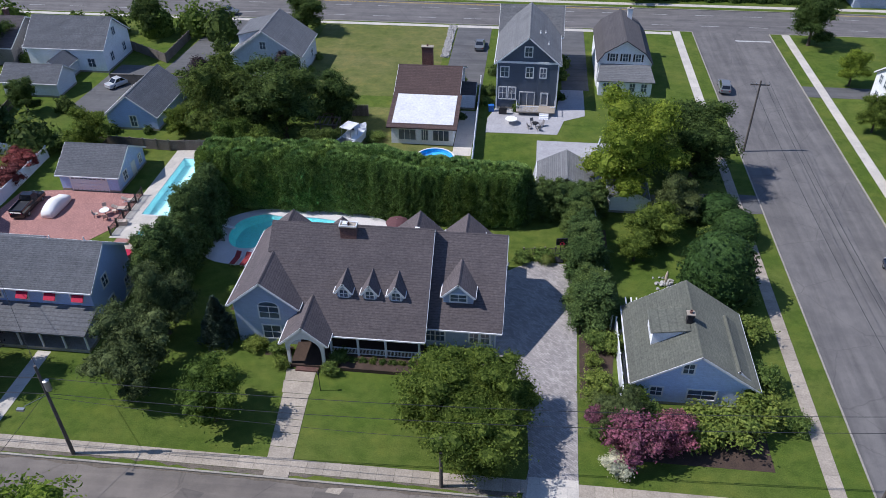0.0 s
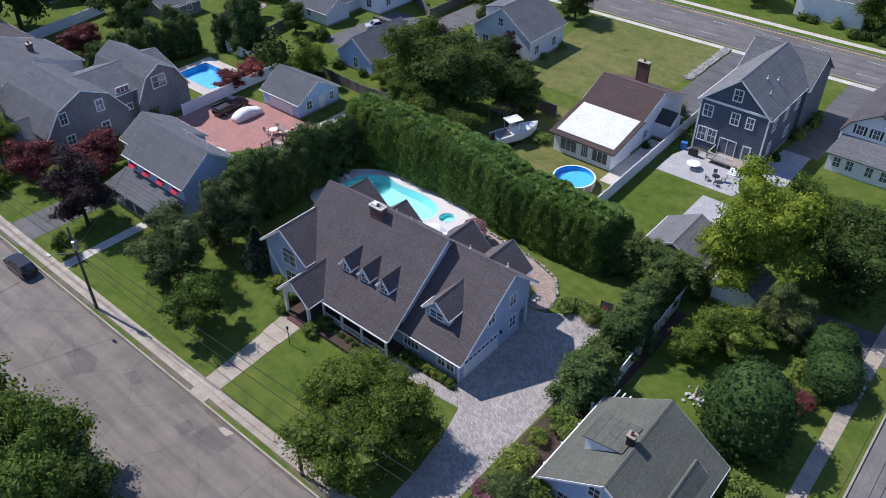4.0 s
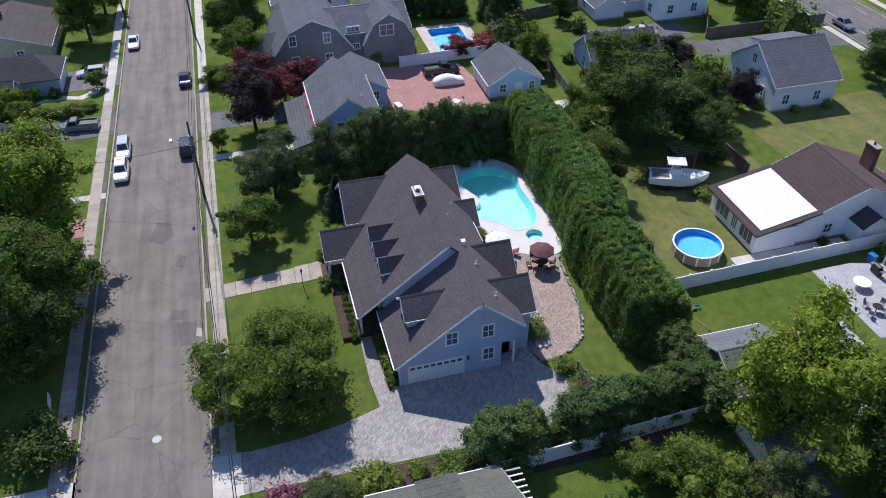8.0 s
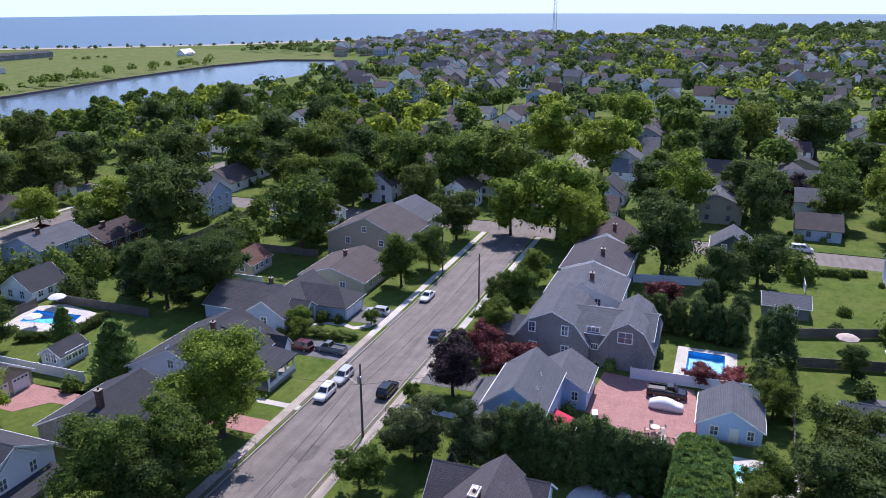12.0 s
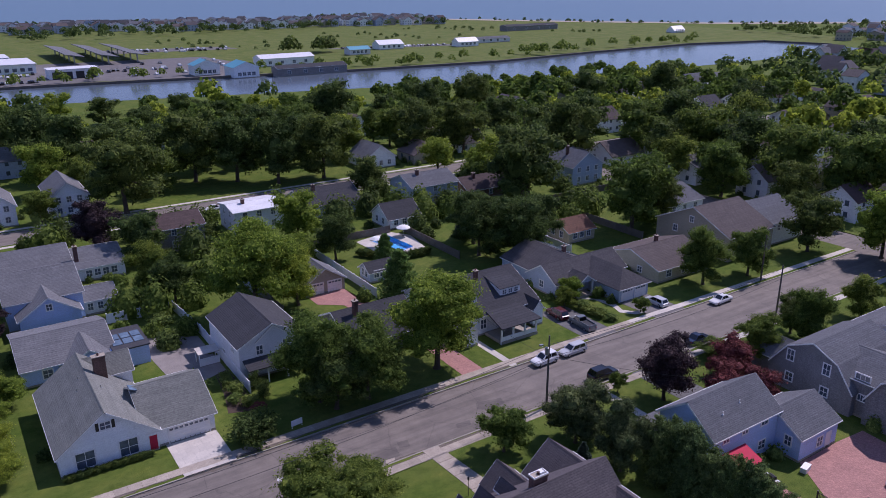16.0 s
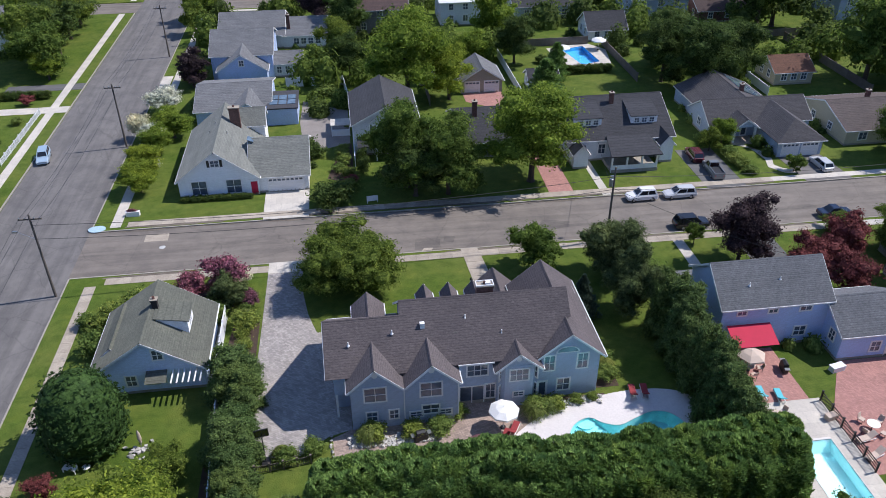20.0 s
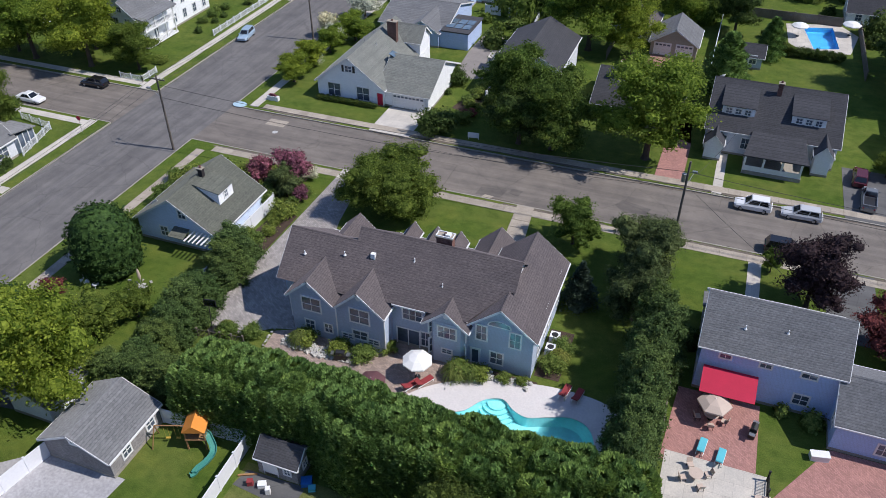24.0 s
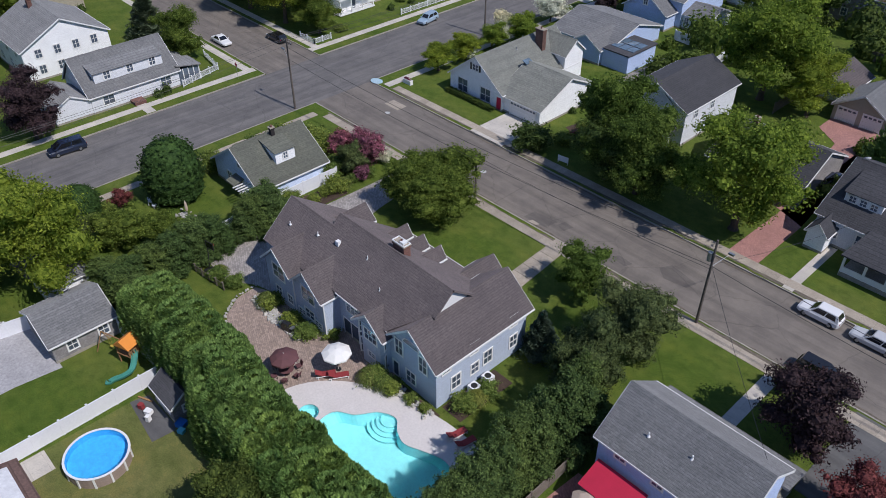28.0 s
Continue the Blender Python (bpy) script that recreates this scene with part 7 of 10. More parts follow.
fence("white vinyl privacy fence along the corner plot", [(9.9, 60.2), (8.9, 82.6)], VINYL)
fence("white vinyl privacy fence between back gardens", [(-6.5, 82.3), (-7.4, 117.0)], VINYL)
fence("white vinyl privacy fence behind the hedge", [(2.1, 82.9), (-6.3, 82.5)], VINYL)
fence("white vinyl privacy fence by the small garage", [(8.9, 89.0), (10.6, 98.0)], VINYL)
fence("white vinyl fence beside the low house", [(10.3, 49.6), (10.3, 60.0)], VINYL)
fence("white vinyl fence behind the gambrel pool", [(-65.2, 70.0), (-65.6, 88.0), (-79.0, 88.4)], VINYL)
fence("white vinyl fence beside the cape house garden", [(-5.5, 14.0), (-5.6, -8.0), (-4.6, -20.5), (6.0, -21.0)], VINYL)
fence("white vinyl fence behind the west row", [(-107.3, 65.2), (-110.7, 84.3)], VINYL)
fence("dark board fence between back lawns", [(-89.5, 94.3), (-94.0, 108.2)], FENCE_WOOD, 1.7, 2.0)
fence("dark board fence behind a back lawn", [(-77.7, 93.6), (-80.2, 106.0)], FENCE_WOOD, 1.7, 2.0)
fence("grey weathered board fence beside the dry lot", [(-32.0, 104.6), (-23.6, 104.9)], FENCE_WOOD, 1.7, 0.3)
fence("grey board fence behind the garages", [(-63.0, 92.4), (-49.4, 91.6), (-43.0, 92.4)], FENCE_WOOD, 1.6, 2.0)
fence("dark board fence along the driveway", [(-71.5, 127.0), (-62.3, 121.5), (-62.3, 144.0)], FENCE_WOOD, 1.7, 2.0)
fence("black iron fence round the pool yard", [(-48.3, 70.8), (-48.3, 79.8)], BLACK, 1.2, 1.8, False)
fence("white picket fence at the corner garden", [(48.6, 50.9), (50.6, 43.6), (56.8, 42.6)], VINYL, 1.1, 1.8, False)
fence("white picket fence along the pavement", [(48.2, 6.0), (48.2, -14.0)], VINYL, 1.1, 2.2, False)
fence("white picket fence at the street corner", [(48.2, 22.4), (48.2, 26.0), (52.4, 26.0)], VINYL, 1.0, 1.8, False)
fence("low grey wooden garden fence with gate", [(0.8, 71.9), (4.4, 72.4), (7.0, 72.6)], FENCE_WOOD, 1.0, 1.2, False)
fence("dark wooden fence beside the pool garden", [(-39.2, 58.6), (-39.5, 70.0)], FENCE_WOOD, 1.5, 2.2)


for x, y0, y1, m, label in ((-19.6, -8.0, -32.0, FENCE_WOOD, "weathered board fence between back gardens"), (-36.4, -6.0, -32.0, VINYL, "white vinyl fence between back gardens"), (-59.9, -14.0, -36.0, FENCE_WOOD, "dark board fence between back gardens"),
                            (-81.0, -4.0, -34.0, VINYL, "white vinyl fence between back gardens"), (-100.0, -2.0, -34.0, FENCE_WOOD, "weathered board fence between back gardens")):
    fence(label, [(x, y0), (x, y1)], m, 1.7, 4.0)
for x0, x1, y, m, label in ((-57.0, -20.0, -37.0, FENCE_WOOD, "dark board fence along the rear of the gardens"), (-128.0, -82.0, -36.0, FENCE_WOOD, "weathered board fence along the rear of the gardens"), (-128.0, -112.0, 97.0, VINYL, "white vinyl fence behind a lawn"), (-68.0, -43.0, 112.5, FENCE_WOOD, "dark board fence behind a garage")):
    fence(label, [(x0, y), (x1, y)], m, 1.7, 4.0)


# ---- poles and wires ----
def pole(label, x, y, h, arm=True, lamp=None, box=False):
    p = thing("utility_pole", label, "utility pole", pose(x, y, 0))
    part("shaft", Shape().tube((0, 0, -0.2), (0, 0, h), 0.17, 0.11, 10), POLE_WOOD, p)
    if arm:
        part("crossarm", Shape().box(-1.25, -0.06, h - 0.7, 1.25, 0.06, h - 0.56), POLE_WOOD, p)
        for k in (-1.1, -0.5, 0.5, 1.1):
            part("insulator", Shape().lathe([(0.05, h - 0.56), (0.07, h - 0.46), (0.03, h - 0.36)], 8, (k, 0)), STEEL, p)
    if box:
        part("transformer", Shape().lathe([(0.01, h - 2.6), (0.26, h - 2.6), (0.26, h - 1.6), (0.01, h - 1.5)], 12, (0.36, 0)), STEEL, p)
    if lamp:
        a = part("lamp_arm", Shape().tube((0, 0, h - 3.2), (lamp[0] * 2.0, lamp[1] * 2.0, h - 2.5), 0.035, 0.03, 6), STEEL, p)
        e = (lamp[0] * 2.3, lamp[1] * 2.3)
        part("lamp_head", Shape().box(e[0] - 0.3, e[1] - 0.14, h - 2.6, e[0] + 0.3, e[1] + 0.14, h - 2.42), STEEL, a)
    return p


pole("tall wooden utility pole with crossarm at the corner", 30.6, 42.2, 11.0, True, (1, -0.3))
pole("tall wooden utility pole with street lamp and transformer", -36.8, 39.5, 10.5, False, (-0.3, -1), True)
pole("short bare wooden pole at the kerb", -5.0, 39.5, 6.0, False)
pole("wooden utility pole beside the street", -87.0, 39.3, 9.5, False)
pole("wooden utility pole across the street", -100.0, 27.3, 9.0, False)
for y in (1.5, -42.0, -84.6, 99.5):
    pole("tall wooden utility pole along the side street", 30.6, y, 10.5, True)


def wire(label, a, b, sag=0.7, r=0.022, n=10):
    pts = [Vector(a).lerp(Vector(b), i / n) - Vector((0, 0, 4 * sag * (i / n) * (1 - i / n))) for i in range(n + 1)]
    side = (Vector(b) - Vector(a)).cross(Vector((0, 0, 1))).normalized() * r
    up = Vector((0, 0, r))
    ring = [p + o for p in pts for o in (side, up, -side, -up)]
    s = Shape().add(ring, [(4 * i + j, 4 * i + (j + 1) % 4, 4 * i + 4 + (j + 1) % 4, 4 * i + 4 + j) for i in range(n) for j in range(4)])
    return tagged(part("overhead_wire", s, BLACK), label, "wire")


for k in (-1.1, 0.5, 1.1):
    for ya, yb in ((42.2, 99.5), (42.2, 1.5), (1.5, -42.0), (-42.0, -84.6)):
        wire("thin black overhead wire along the side street", (30.6 + k, ya, 10.5), (30.6 + k, yb, 10.3), 0.9)
for z in (9.2, 7.4):
    wire("thin black overhead wire along the street", (30.6, 42.2, z + 0.4), (-36.8, 39.5, z), 1.2, 0.03)
    wire("thin black overhead wire along the street", (-36.8, 39.5, z), (-87.0, 39.3, z - 0.3), 0.9, 0.03)
wire("black service wire to the house", (-5.0, 39.5, 5.9), (-36.8, 39.5, 7.0), 0.4)
wire("black service wire to the blue house", (-36.8, 39.5, 7.6), (-53.2, 57.6, 7.0), 0.5)
wire("black service wire across the street", (-36.8, 39.5, 7.6), (-42.0, 17.0, 4.2), 0.6)


# ---- vehicles ----
def loft(stations):
    """A body through cross sections: (x, half width, bottom, waist, top, half width at top) each."""
    s, k = Shape(), 8
    verts = []
    for x, w, z0, z1, z2, wt in stations:
        verts += [(x, -w * 0.9, z0), (x, w * 0.9, z0), (x, w, z0 + 0.12), (x, w, z1), (x, wt, z2), (x, -wt, z2), (x, -w, z1), (x, -w, z0 + 0.12)]
    n = len(stations)
    faces = [tuple(range(k)), tuple(range(n * k - 1, n * k - k - 1, -1))]
    for i in range(n - 1):
        faces += [(i * k + j, i * k + (j + 1) % k, (i + 1) * k + (j + 1) % k, (i + 1) * k + j) for j in range(k)]
    return s.add(verts, faces)


PAINTS = {}


def paint(name, colour, rough=0.25):
    if name not in PAINTS:
        m, t, b = blank("car paint " + name, rough)
        b.inputs["Base Color"].default_value = (*colour, 1)
        b.inputs["Coat Weight"].default_value = 0.6
        PAINTS[name] = m
    return PAINTS[name]


def car(label, x, y, turn, colour, length=4.5, width=1.8, height=1.62, kind="suv"):
    c = thing("car" if kind != "pickup" else "pickup_truck", label, "car", pose(x, y, 0 if y > 100 or abs(x + 56) < 12 and y > 60 else -0.1, 0, 0, turn))
    m = paint(*colour)
    L, w, belt = length / 2, width / 2, height * 0.6
    part("body", loft([(-L, w * 0.82, 0.35, belt * 0.7, belt * 0.92, w * 0.7), (-L + 0.15, w * 0.94, 0.25, belt * 0.8, belt, w * 0.85), (-L * 0.3, w, 0.24, belt * 0.82, belt * 1.02, w * 0.9),
                       (L * 0.42, w, 0.24, belt * 0.8, belt * 0.98, w * 0.88), (L - 0.25, w * 0.95, 0.26, belt * 0.7, belt * 0.84, w * 0.8), (L, w * 0.8, 0.36, belt * 0.6, belt * 0.72, w * 0.66)]), m, c)
    back, rear, front, low = {"suv": (-L + 0.12, -L + 0.45, L * 0.12, L * 0.46), "sedan": (-L * 0.62, -L * 0.3, L * 0.08, L * 0.44), "van": (-L + 0.1, -L + 0.35, L * 0.3, L * 0.72), "pickup": (-L * 0.08, 0.02, L * 0.3, L * 0.55)}[kind]
    wb, wt, zt = w * 0.88, w * 0.7, height
    base = [(back, -wb, belt), (low, -wb, belt), (low, wb, belt), (back, wb, belt)]
    top = [(rear, -wt, zt), (front, -wt, zt), (front, wt, zt), (rear, wt, zt)]
    part("cabin", Shape().add(base + top, [(4, 5, 6, 7), (0, 1, 5, 4), (1, 2, 6, 5), (2, 3, 7, 6), (3, 0, 4, 7)]), m, c)

    def pane(name, i, j, a0=0.08, a1=0.92, b0=0.1, b1=0.86):
        p, q, r, t = Vector(base[i]), Vector(base[j]), Vector(top[j]), Vector(top[i])
        nrm = (q - p).cross(t - p).normalized() * 0.012
        pts = [p.lerp(q, a).lerp(t.lerp(r, a), b) + nrm for a, b in ((a0, b0), (a1, b0), (a1, b1), (a0, b1))]
        part(name, Shape().add(pts + [v - nrm * 2 for v in pts], [(0, 1, 2, 3), (4, 7, 6, 5), (0, 4, 5, 1), (1, 5, 6, 2), (2, 6, 7, 3), (3, 7, 4, 0)]), GLASS_CAR, c)

    pane("windscreen", 1, 2)
    pane("rear_window", 3, 0)
    for i, j in ((0, 1), (2, 3)):
        pane("side_window", i, j, 0.08, 0.5)
        pane("side_window", i, j, 0.54, 0.9)
    for sx in (-L * 0.6, L * 0.6):
        for sy in (-1, 1):
            yw = sy * (w - 0.13)
            tyre = part("tyre", Shape().tube((sx, yw - 0.11, 0.33), (sx, yw + 0.11, 0.33), 0.33, 0.33, 14), RUBBER, c)
            part("rim", Shape().tube((sx, yw + sy * 0.1, 0.33), (sx, yw + sy * 0.125, 0.33), 0.2, 0.18, 10), STEEL, tyre)
    for sy in (-1, 1):
        part("headlight", Shape().box(L - 0.16, sy * w * 0.62 - 0.16, belt * 0.62, L - 0.02, sy * w * 0.62 + 0.16, belt * 0.74), WHITE, c)
        part("tail_light", Shape().box(-L + 0.0, sy * w * 0.66 - 0.1, belt * 0.68, -L + 0.1, sy * w * 0.66 + 0.1, belt * 0.92), RED_CLOTH, c)
        part("mirror", Shape().box(low - 0.25, sy * (w + 0.06) - 0.07, belt, low - 0.12, sy * (w + 0.06) + 0.07, belt + 0.13), m, c)
    if kind == "pickup":
        part("bed", Shape().box(-L + 0.2, -w * 0.72, belt * 0.98, back - 0.08, w * 0.72, belt * 1.035), BLACK, c)
        for a in ((-L + 0.1, -w * 0.86, back, -w * 0.76), (-L + 0.1, w * 0.76, back, w * 0.86), (-L + 0.06, -w * 0.8, -L + 0.16, w * 0.8)):
            part("bed_side", Shape().box(a[0], a[1], belt * 0.9, a[2], a[3], belt * 1.22), m, c)
    return c


WHITE_CAR, SILVER, BLACK_CAR, NAVY_CAR, MAROON_CAR, BLUE_CAR, GREY_CAR = (("white", (0.75, 0.75, 0.75)), ("silver", (0.5, 0.51, 0.52)), ("black", (0.012, 0.012, 0.014)), ("dark blue", (0.015, 0.022, 0.045)),
                                                                    ("dark red", (0.09, 0.015, 0.02)), ("light blue", (0.32, 0.42, 0.52)), ("grey", (0.16, 0.17, 0.18)))
car("small white sport utility car parked at the kerb", -45.0, 29.6, 0, WHITE_CAR, 4.4, 1.8, 1.68)
car("silver estate car parked at the kerb", -50.6, 29.6, 0, SILVER, 4.7, 1.8, 1.55)
car("black sport utility car parked by the lawn", -49.0, 37.6, 180, BLACK_CAR, 4.8, 1.9, 1.72)
car("dark blue saloon car parked by trees", -69.4, 37.6, 180, NAVY_CAR, 4.6, 1.8, 1.45, "sedan")
car("white saloon car parked down the street", -85.4, 29.6, 0, WHITE_CAR, 4.7, 1.8, 1.45, "sedan")
car("dark pickup truck on a driveway", -58.4, 23.4, 265, GREY_CAR, 5.4, 1.9, 1.75, "pickup")
car("dark red sport utility car on a driveway", -57.6, 18.2, 265, MAROON_CAR, 4.6, 1.85, 1.7)
car("silver sport utility car on a driveway", -75.4, 23.8, 270, SILVER, 4.5, 1.8, 1.5)
car("dark blue people carrier parked on the side street", 41.6, 72.2, 85, NAVY_CAR, 5.0, 1.95, 1.75, "van")
car("pale blue sport utility car on the side street", 42.4, 4.5, 100, BLUE_CAR, 4.6, 1.85, 1.65)
car("white saloon car parked beyond the corner", 60.0, 37.4, 180, WHITE_CAR, 4.6, 1.8, 1.45, "sedan")
car("black car parked under trees beyond the corner", 54.5, 29.6, 0, BLACK_CAR, 4.6, 1.8, 1.5)
car("grey car parked beside the side street", 31.4, 119.8, 85, GREY_CAR, 4.6, 1.8, 1.5)
car("dark grey car on a driveway", -8.8, 133.6, 90, GREY_CAR, 4.5, 1.8, 1.45, "sedan")
car("silver saloon car beside a garage", -66.4, 112.0, 60, SILVER, 4.6, 1.8, 1.45, "sedan")
car("dark sedan parked along the far street", 4.0, -77.0, 0, BLACK_CAR, 4.6, 1.8, 1.45, "sedan")
car("black pickup truck on the brick yard", -61.4, 75.6, 92, BLACK_CAR, 5.6, 2.0, 1.9, "pickup")
car("white van parked on a cross street", -140.0, 98.0, 95, WHITE_CAR, 5.0, 1.95, 1.85, "van")
car("dark blue saloon beside the brick house", -33.6, 4.0, 265, NAVY_CAR, 4.5, 1.8, 1.5)
for i, (x, y, col) in enumerate(((-30, -77.0, WHITE_CAR), (-62, -77.0, SILVER), (-78, -83.8, BLACK_CAR), (-96, -77.0, MAROON_CAR), (-60, 146.4, GREY_CAR))):
    car("%s car parked along a far street" % col[0], x, y, 0, col, 4.5, 1.8, 1.5, "sedan")
cov = thing("covered_car", "car under a fitted white cloth cover", "car", pose(-57.8, 75.8, 0, 0, 0, 88))
part("cover", loft([(-2.3, 0.7, 0.1, 0.5, 0.8, 0.5), (-1.9, 0.86, 0.06, 0.7, 1.0, 0.66), (-1.1, 0.9, 0.05, 0.85, 1.35, 0.6), (-0.2, 0.9, 0.05, 0.88, 1.46, 0.58), (0.6, 0.9, 0.05, 0.85, 1.3, 0.6), (1.3, 0.9, 0.05, 0.75, 0.98, 0.68), (2.0, 0.84, 0.06, 0.6, 0.86, 0.64), (2.3, 0.66, 0.12, 0.45, 0.66, 0.5)]), WHITE_CLOTH, cov, smooth=True)
for sx in (-1.4, 1.4):
    part("tyre", Shape().tube((sx, -0.8, 0.3), (sx, 0.8, 0.3), 0.3, 0.3, 12), RUBBER, cov)

boat = thing("boat", "white motor boat on a trailer in the back garden", "boat", pose(-24.0, 95.4, 0, 0, 0, 68))
part("hull", loft([(-3.5, 1.15, 0.75, 1.3, 1.65, 1.2), (-2.0, 1.2, 0.6, 1.3, 1.7, 1.25), (0.5, 1.2, 0.6, 1.35, 1.8, 1.24), (2.0, 0.9, 0.75, 1.5, 1.95, 1.0), (3.0, 0.42, 1.1, 1.75, 2.1, 0.5), (3.55, 0.06, 1.6, 1.95, 2.2, 0.08)]), WHITE, boat)
part("cockpit", Shape().box(-3.2, -0.95, 1.6, 0.9, 0.95, 1.735), STEEL, boat)
part("console", Shape().box(-0.9, -0.45, 1.7, 0.1, 0.45, 2.6), WHITE, boat)
part("windshield", Shape().slab([(0.1, -0.45, 2.4), (0.1, 0.45, 2.4), (-0.1, 0.4, 3.0), (-0.1, -0.4, 3.0)], 0.03), GLASS_CAR, boat)
part("hard_top", Shape().box(-1.6, -0.9, 3.45, 0.6, 0.9, 3.55), WHITE, boat)
for a, b in ((-1.4, -0.75), (-1.4, 0.75), (0.3, -0.75), (0.3, 0.75)):
    part("top_post", Shape().tube((a, b, 1.7), (a, b, 3.45), 0.035, 0.035, 6), STEEL, boat)
part("outboard_motor", Shape().box(-4.0, -0.25, 1.0, -3.5, 0.25, 2.1), BLACK, boat)
part("trailer_beam", Shape().box(-3.0, -0.7, 0.45, 4.6, -0.6, 0.55), STEEL, boat)
part("trailer_beam", Shape().box(-3.0, 0.6, 0.45, 4.6, 0.7, 0.55), STEEL, boat)
part("trailer_axle", Shape().box(-1.6, -1.1, 0.4, -1.4, 1.1, 0.45), STEEL, boat)
for sx in (-1.9, -1.1):
    for sy in (-1.15, 1.15):
        part("tyre", Shape().tube((sx, sy - 0.1, 0.33), (sx, sy + 0.1, 0.33), 0.33, 0.33, 12), RUBBER, boat)


# ---- garden furniture ----
def parasol(label, x, y, r, h, cloth, ribs=8, base=True):
    p = thing("parasol", label, "parasol", pose(x, y, 0.03))
    part("pole", Shape().tube((0, 0, 0), (0, 0, h + 0.1), 0.025, 0.025, 8), WHITE, p)
    ring = [(r * math.cos(2 * math.pi * i / ribs), r * math.sin(2 * math.pi * i / ribs), h - r * 0.36) for i in range(ribs)]
    mid = [(x1 * 0.55, y1 * 0.55, h - r * 0.13) for x1, y1, z1 in ring]
    canopy = part("canopy", Shape().add([(0, 0, h)] + mid + ring, [(0, 1 + i, 1 + (i + 1) % ribs) for i in range(ribs)] + [(1 + i, 1 + ribs + i, 1 + ribs + (i + 1) % ribs, 1 + (i + 1) % ribs) for i in range(ribs)]), cloth, p)
    s = Shape()
    for i in range(ribs):
        a, b = Vector(ring[i]), Vector(ring[(i + 1) % ribs])
        s.add([a, b, b - Vector((0, 0, 0.16)), a - Vector((0, 0, 0.16))], [(0, 1, 2, 3)])
    part("valance", s, cloth, canopy)
    for i in range(ribs):
        part("rib", Shape().tube((0, 0, h - 0.03), Vector(ring[i]) - Vector((0, 0, 0.02)), 0.012, 0.012, 4), STEEL, p)
    part("base", Shape().lathe([(0.01, 0), (0.28, 0), (0.26, 0.1), (0.04, 0.12)], 12), BLACK, p)
    return p


parasol("white octagonal patio parasol with valance", -17.0, 70.0, 1.45, 2.75, WHITE_CLOTH)
parasol("maroon octagonal patio parasol", -14.1, 73.9, 1.38, 2.7, MAROON_CLOTH)
parasol("cream hexagonal parasol on the brick patio", -43.3, 65.6, 1.5, 2.6, CREAM_CLOTH, 6)
parasol("white parasol beside the garden pool", -49.6, -29.8, 1.5, 2.5, WHITE_CLOTH)
parasol("white parasol beside the garden pool", -58.2, -33.2, 1.6, 2.6, WHITE_CLOTH)
parasol("cream parasol in a back garden", -86.9, 101.4, 1.8, 2.8, CREAM_CLOTH)


def lounger(label, x, y, turn, cloth):
    l = thing("sun_lounger", label, "sun lounger", pose(x, y, 0.03, 0, 0, turn))
    part("frame", Shape().box(-0.95, -0.33, 0.26, 0.95, -0.28, 0.32).box(-0.95, 0.28, 0.26, 0.95, 0.33, 0.32).box(-0.95, -0.3, 0.26, -0.9, 0.3, 0.32), WHITE, l)
    for a in (-0.85, 0.75):
        for b in (-0.3, 0.3):
            part("leg", Shape().box(a - 0.03, b - 0.03, 0, a + 0.03, b + 0.03, 0.28), WHITE, l)
    part("mattress", Shape().box(-0.95, -0.3, 0.32, 0.3, 0.3, 0.41), cloth, l)
    part("backrest", Shape().slab([(0.3, -0.3, 0.42), (0.3, 0.3, 0.42), (0.95, 0.3, 0.85), (0.95, -0.3, 0.85)], 0.09), cloth, l)
    return l


for x, y, a in ((-16.9, 71.4, 60), (-17.9, 70.6, 60), (-30.5, 67.3, 80), (-31.7, 67.4, 80)):
    lounger("sun lounger with dark red cushion", x, y, a, CUSHION_RED)
for x, y, a in ((-42.9, 69.3, 82), (-44.5, 69.9, 82)):
    lounger("sun lounger with aqua cushion on the brick patio", x, y, a, AQUA_CLOTH)
for x, y, a in ((-49.2, 78.2, 200), (-49.6, 76.2, 190)):
    lounger("sun lounger with cream cushion", x, y, a, CREAM_CLOTH)


def table_set(label, x, y, r, n, cloth, seats=CREAM_CLOTH):
    t = thing("garden_table", label, "table", pose(x, y, 0.03))
    part("tabletop", Shape().lathe([(0.01, 0.72), (r, 0.72), (r, 0.75), (0.01, 0.76)], 18), cloth, t)
    part("pedestal", Shape().tube((0, 0, 0), (0, 0, 0.72), 0.05, 0.05, 8), BLACK, t)
    for i in range(n):
        a = 2 * math.pi * (i + 0.3) / n
        ch = thing("garden_chair", "dark framed garden chair with cushion", "chair", pose(x + (r + 0.5) * math.cos(a), y + (r + 0.5) * math.sin(a), 0.03, 0, 0, math.degrees(a)), "chairs round a garden table")
        part("seat", Shape().box(-0.25, -0.25, 0.4, 0.25, 0.25, 0.47), seats, ch)
        part("backrest", Shape().slab([(0.22, -0.25, 0.45), (0.22, 0.25, 0.45), (0.36, 0.25, 0.95), (0.36, -0.25, 0.95)], 0.05), seats, ch)
        for u in (-0.22, 0.22):
            for v in (-0.22, 0.22):
                part("leg", Shape().box(u - 0.02, v - 0.02, 0, u + 0.02, v + 0.02, 0.4), BLACK, ch)


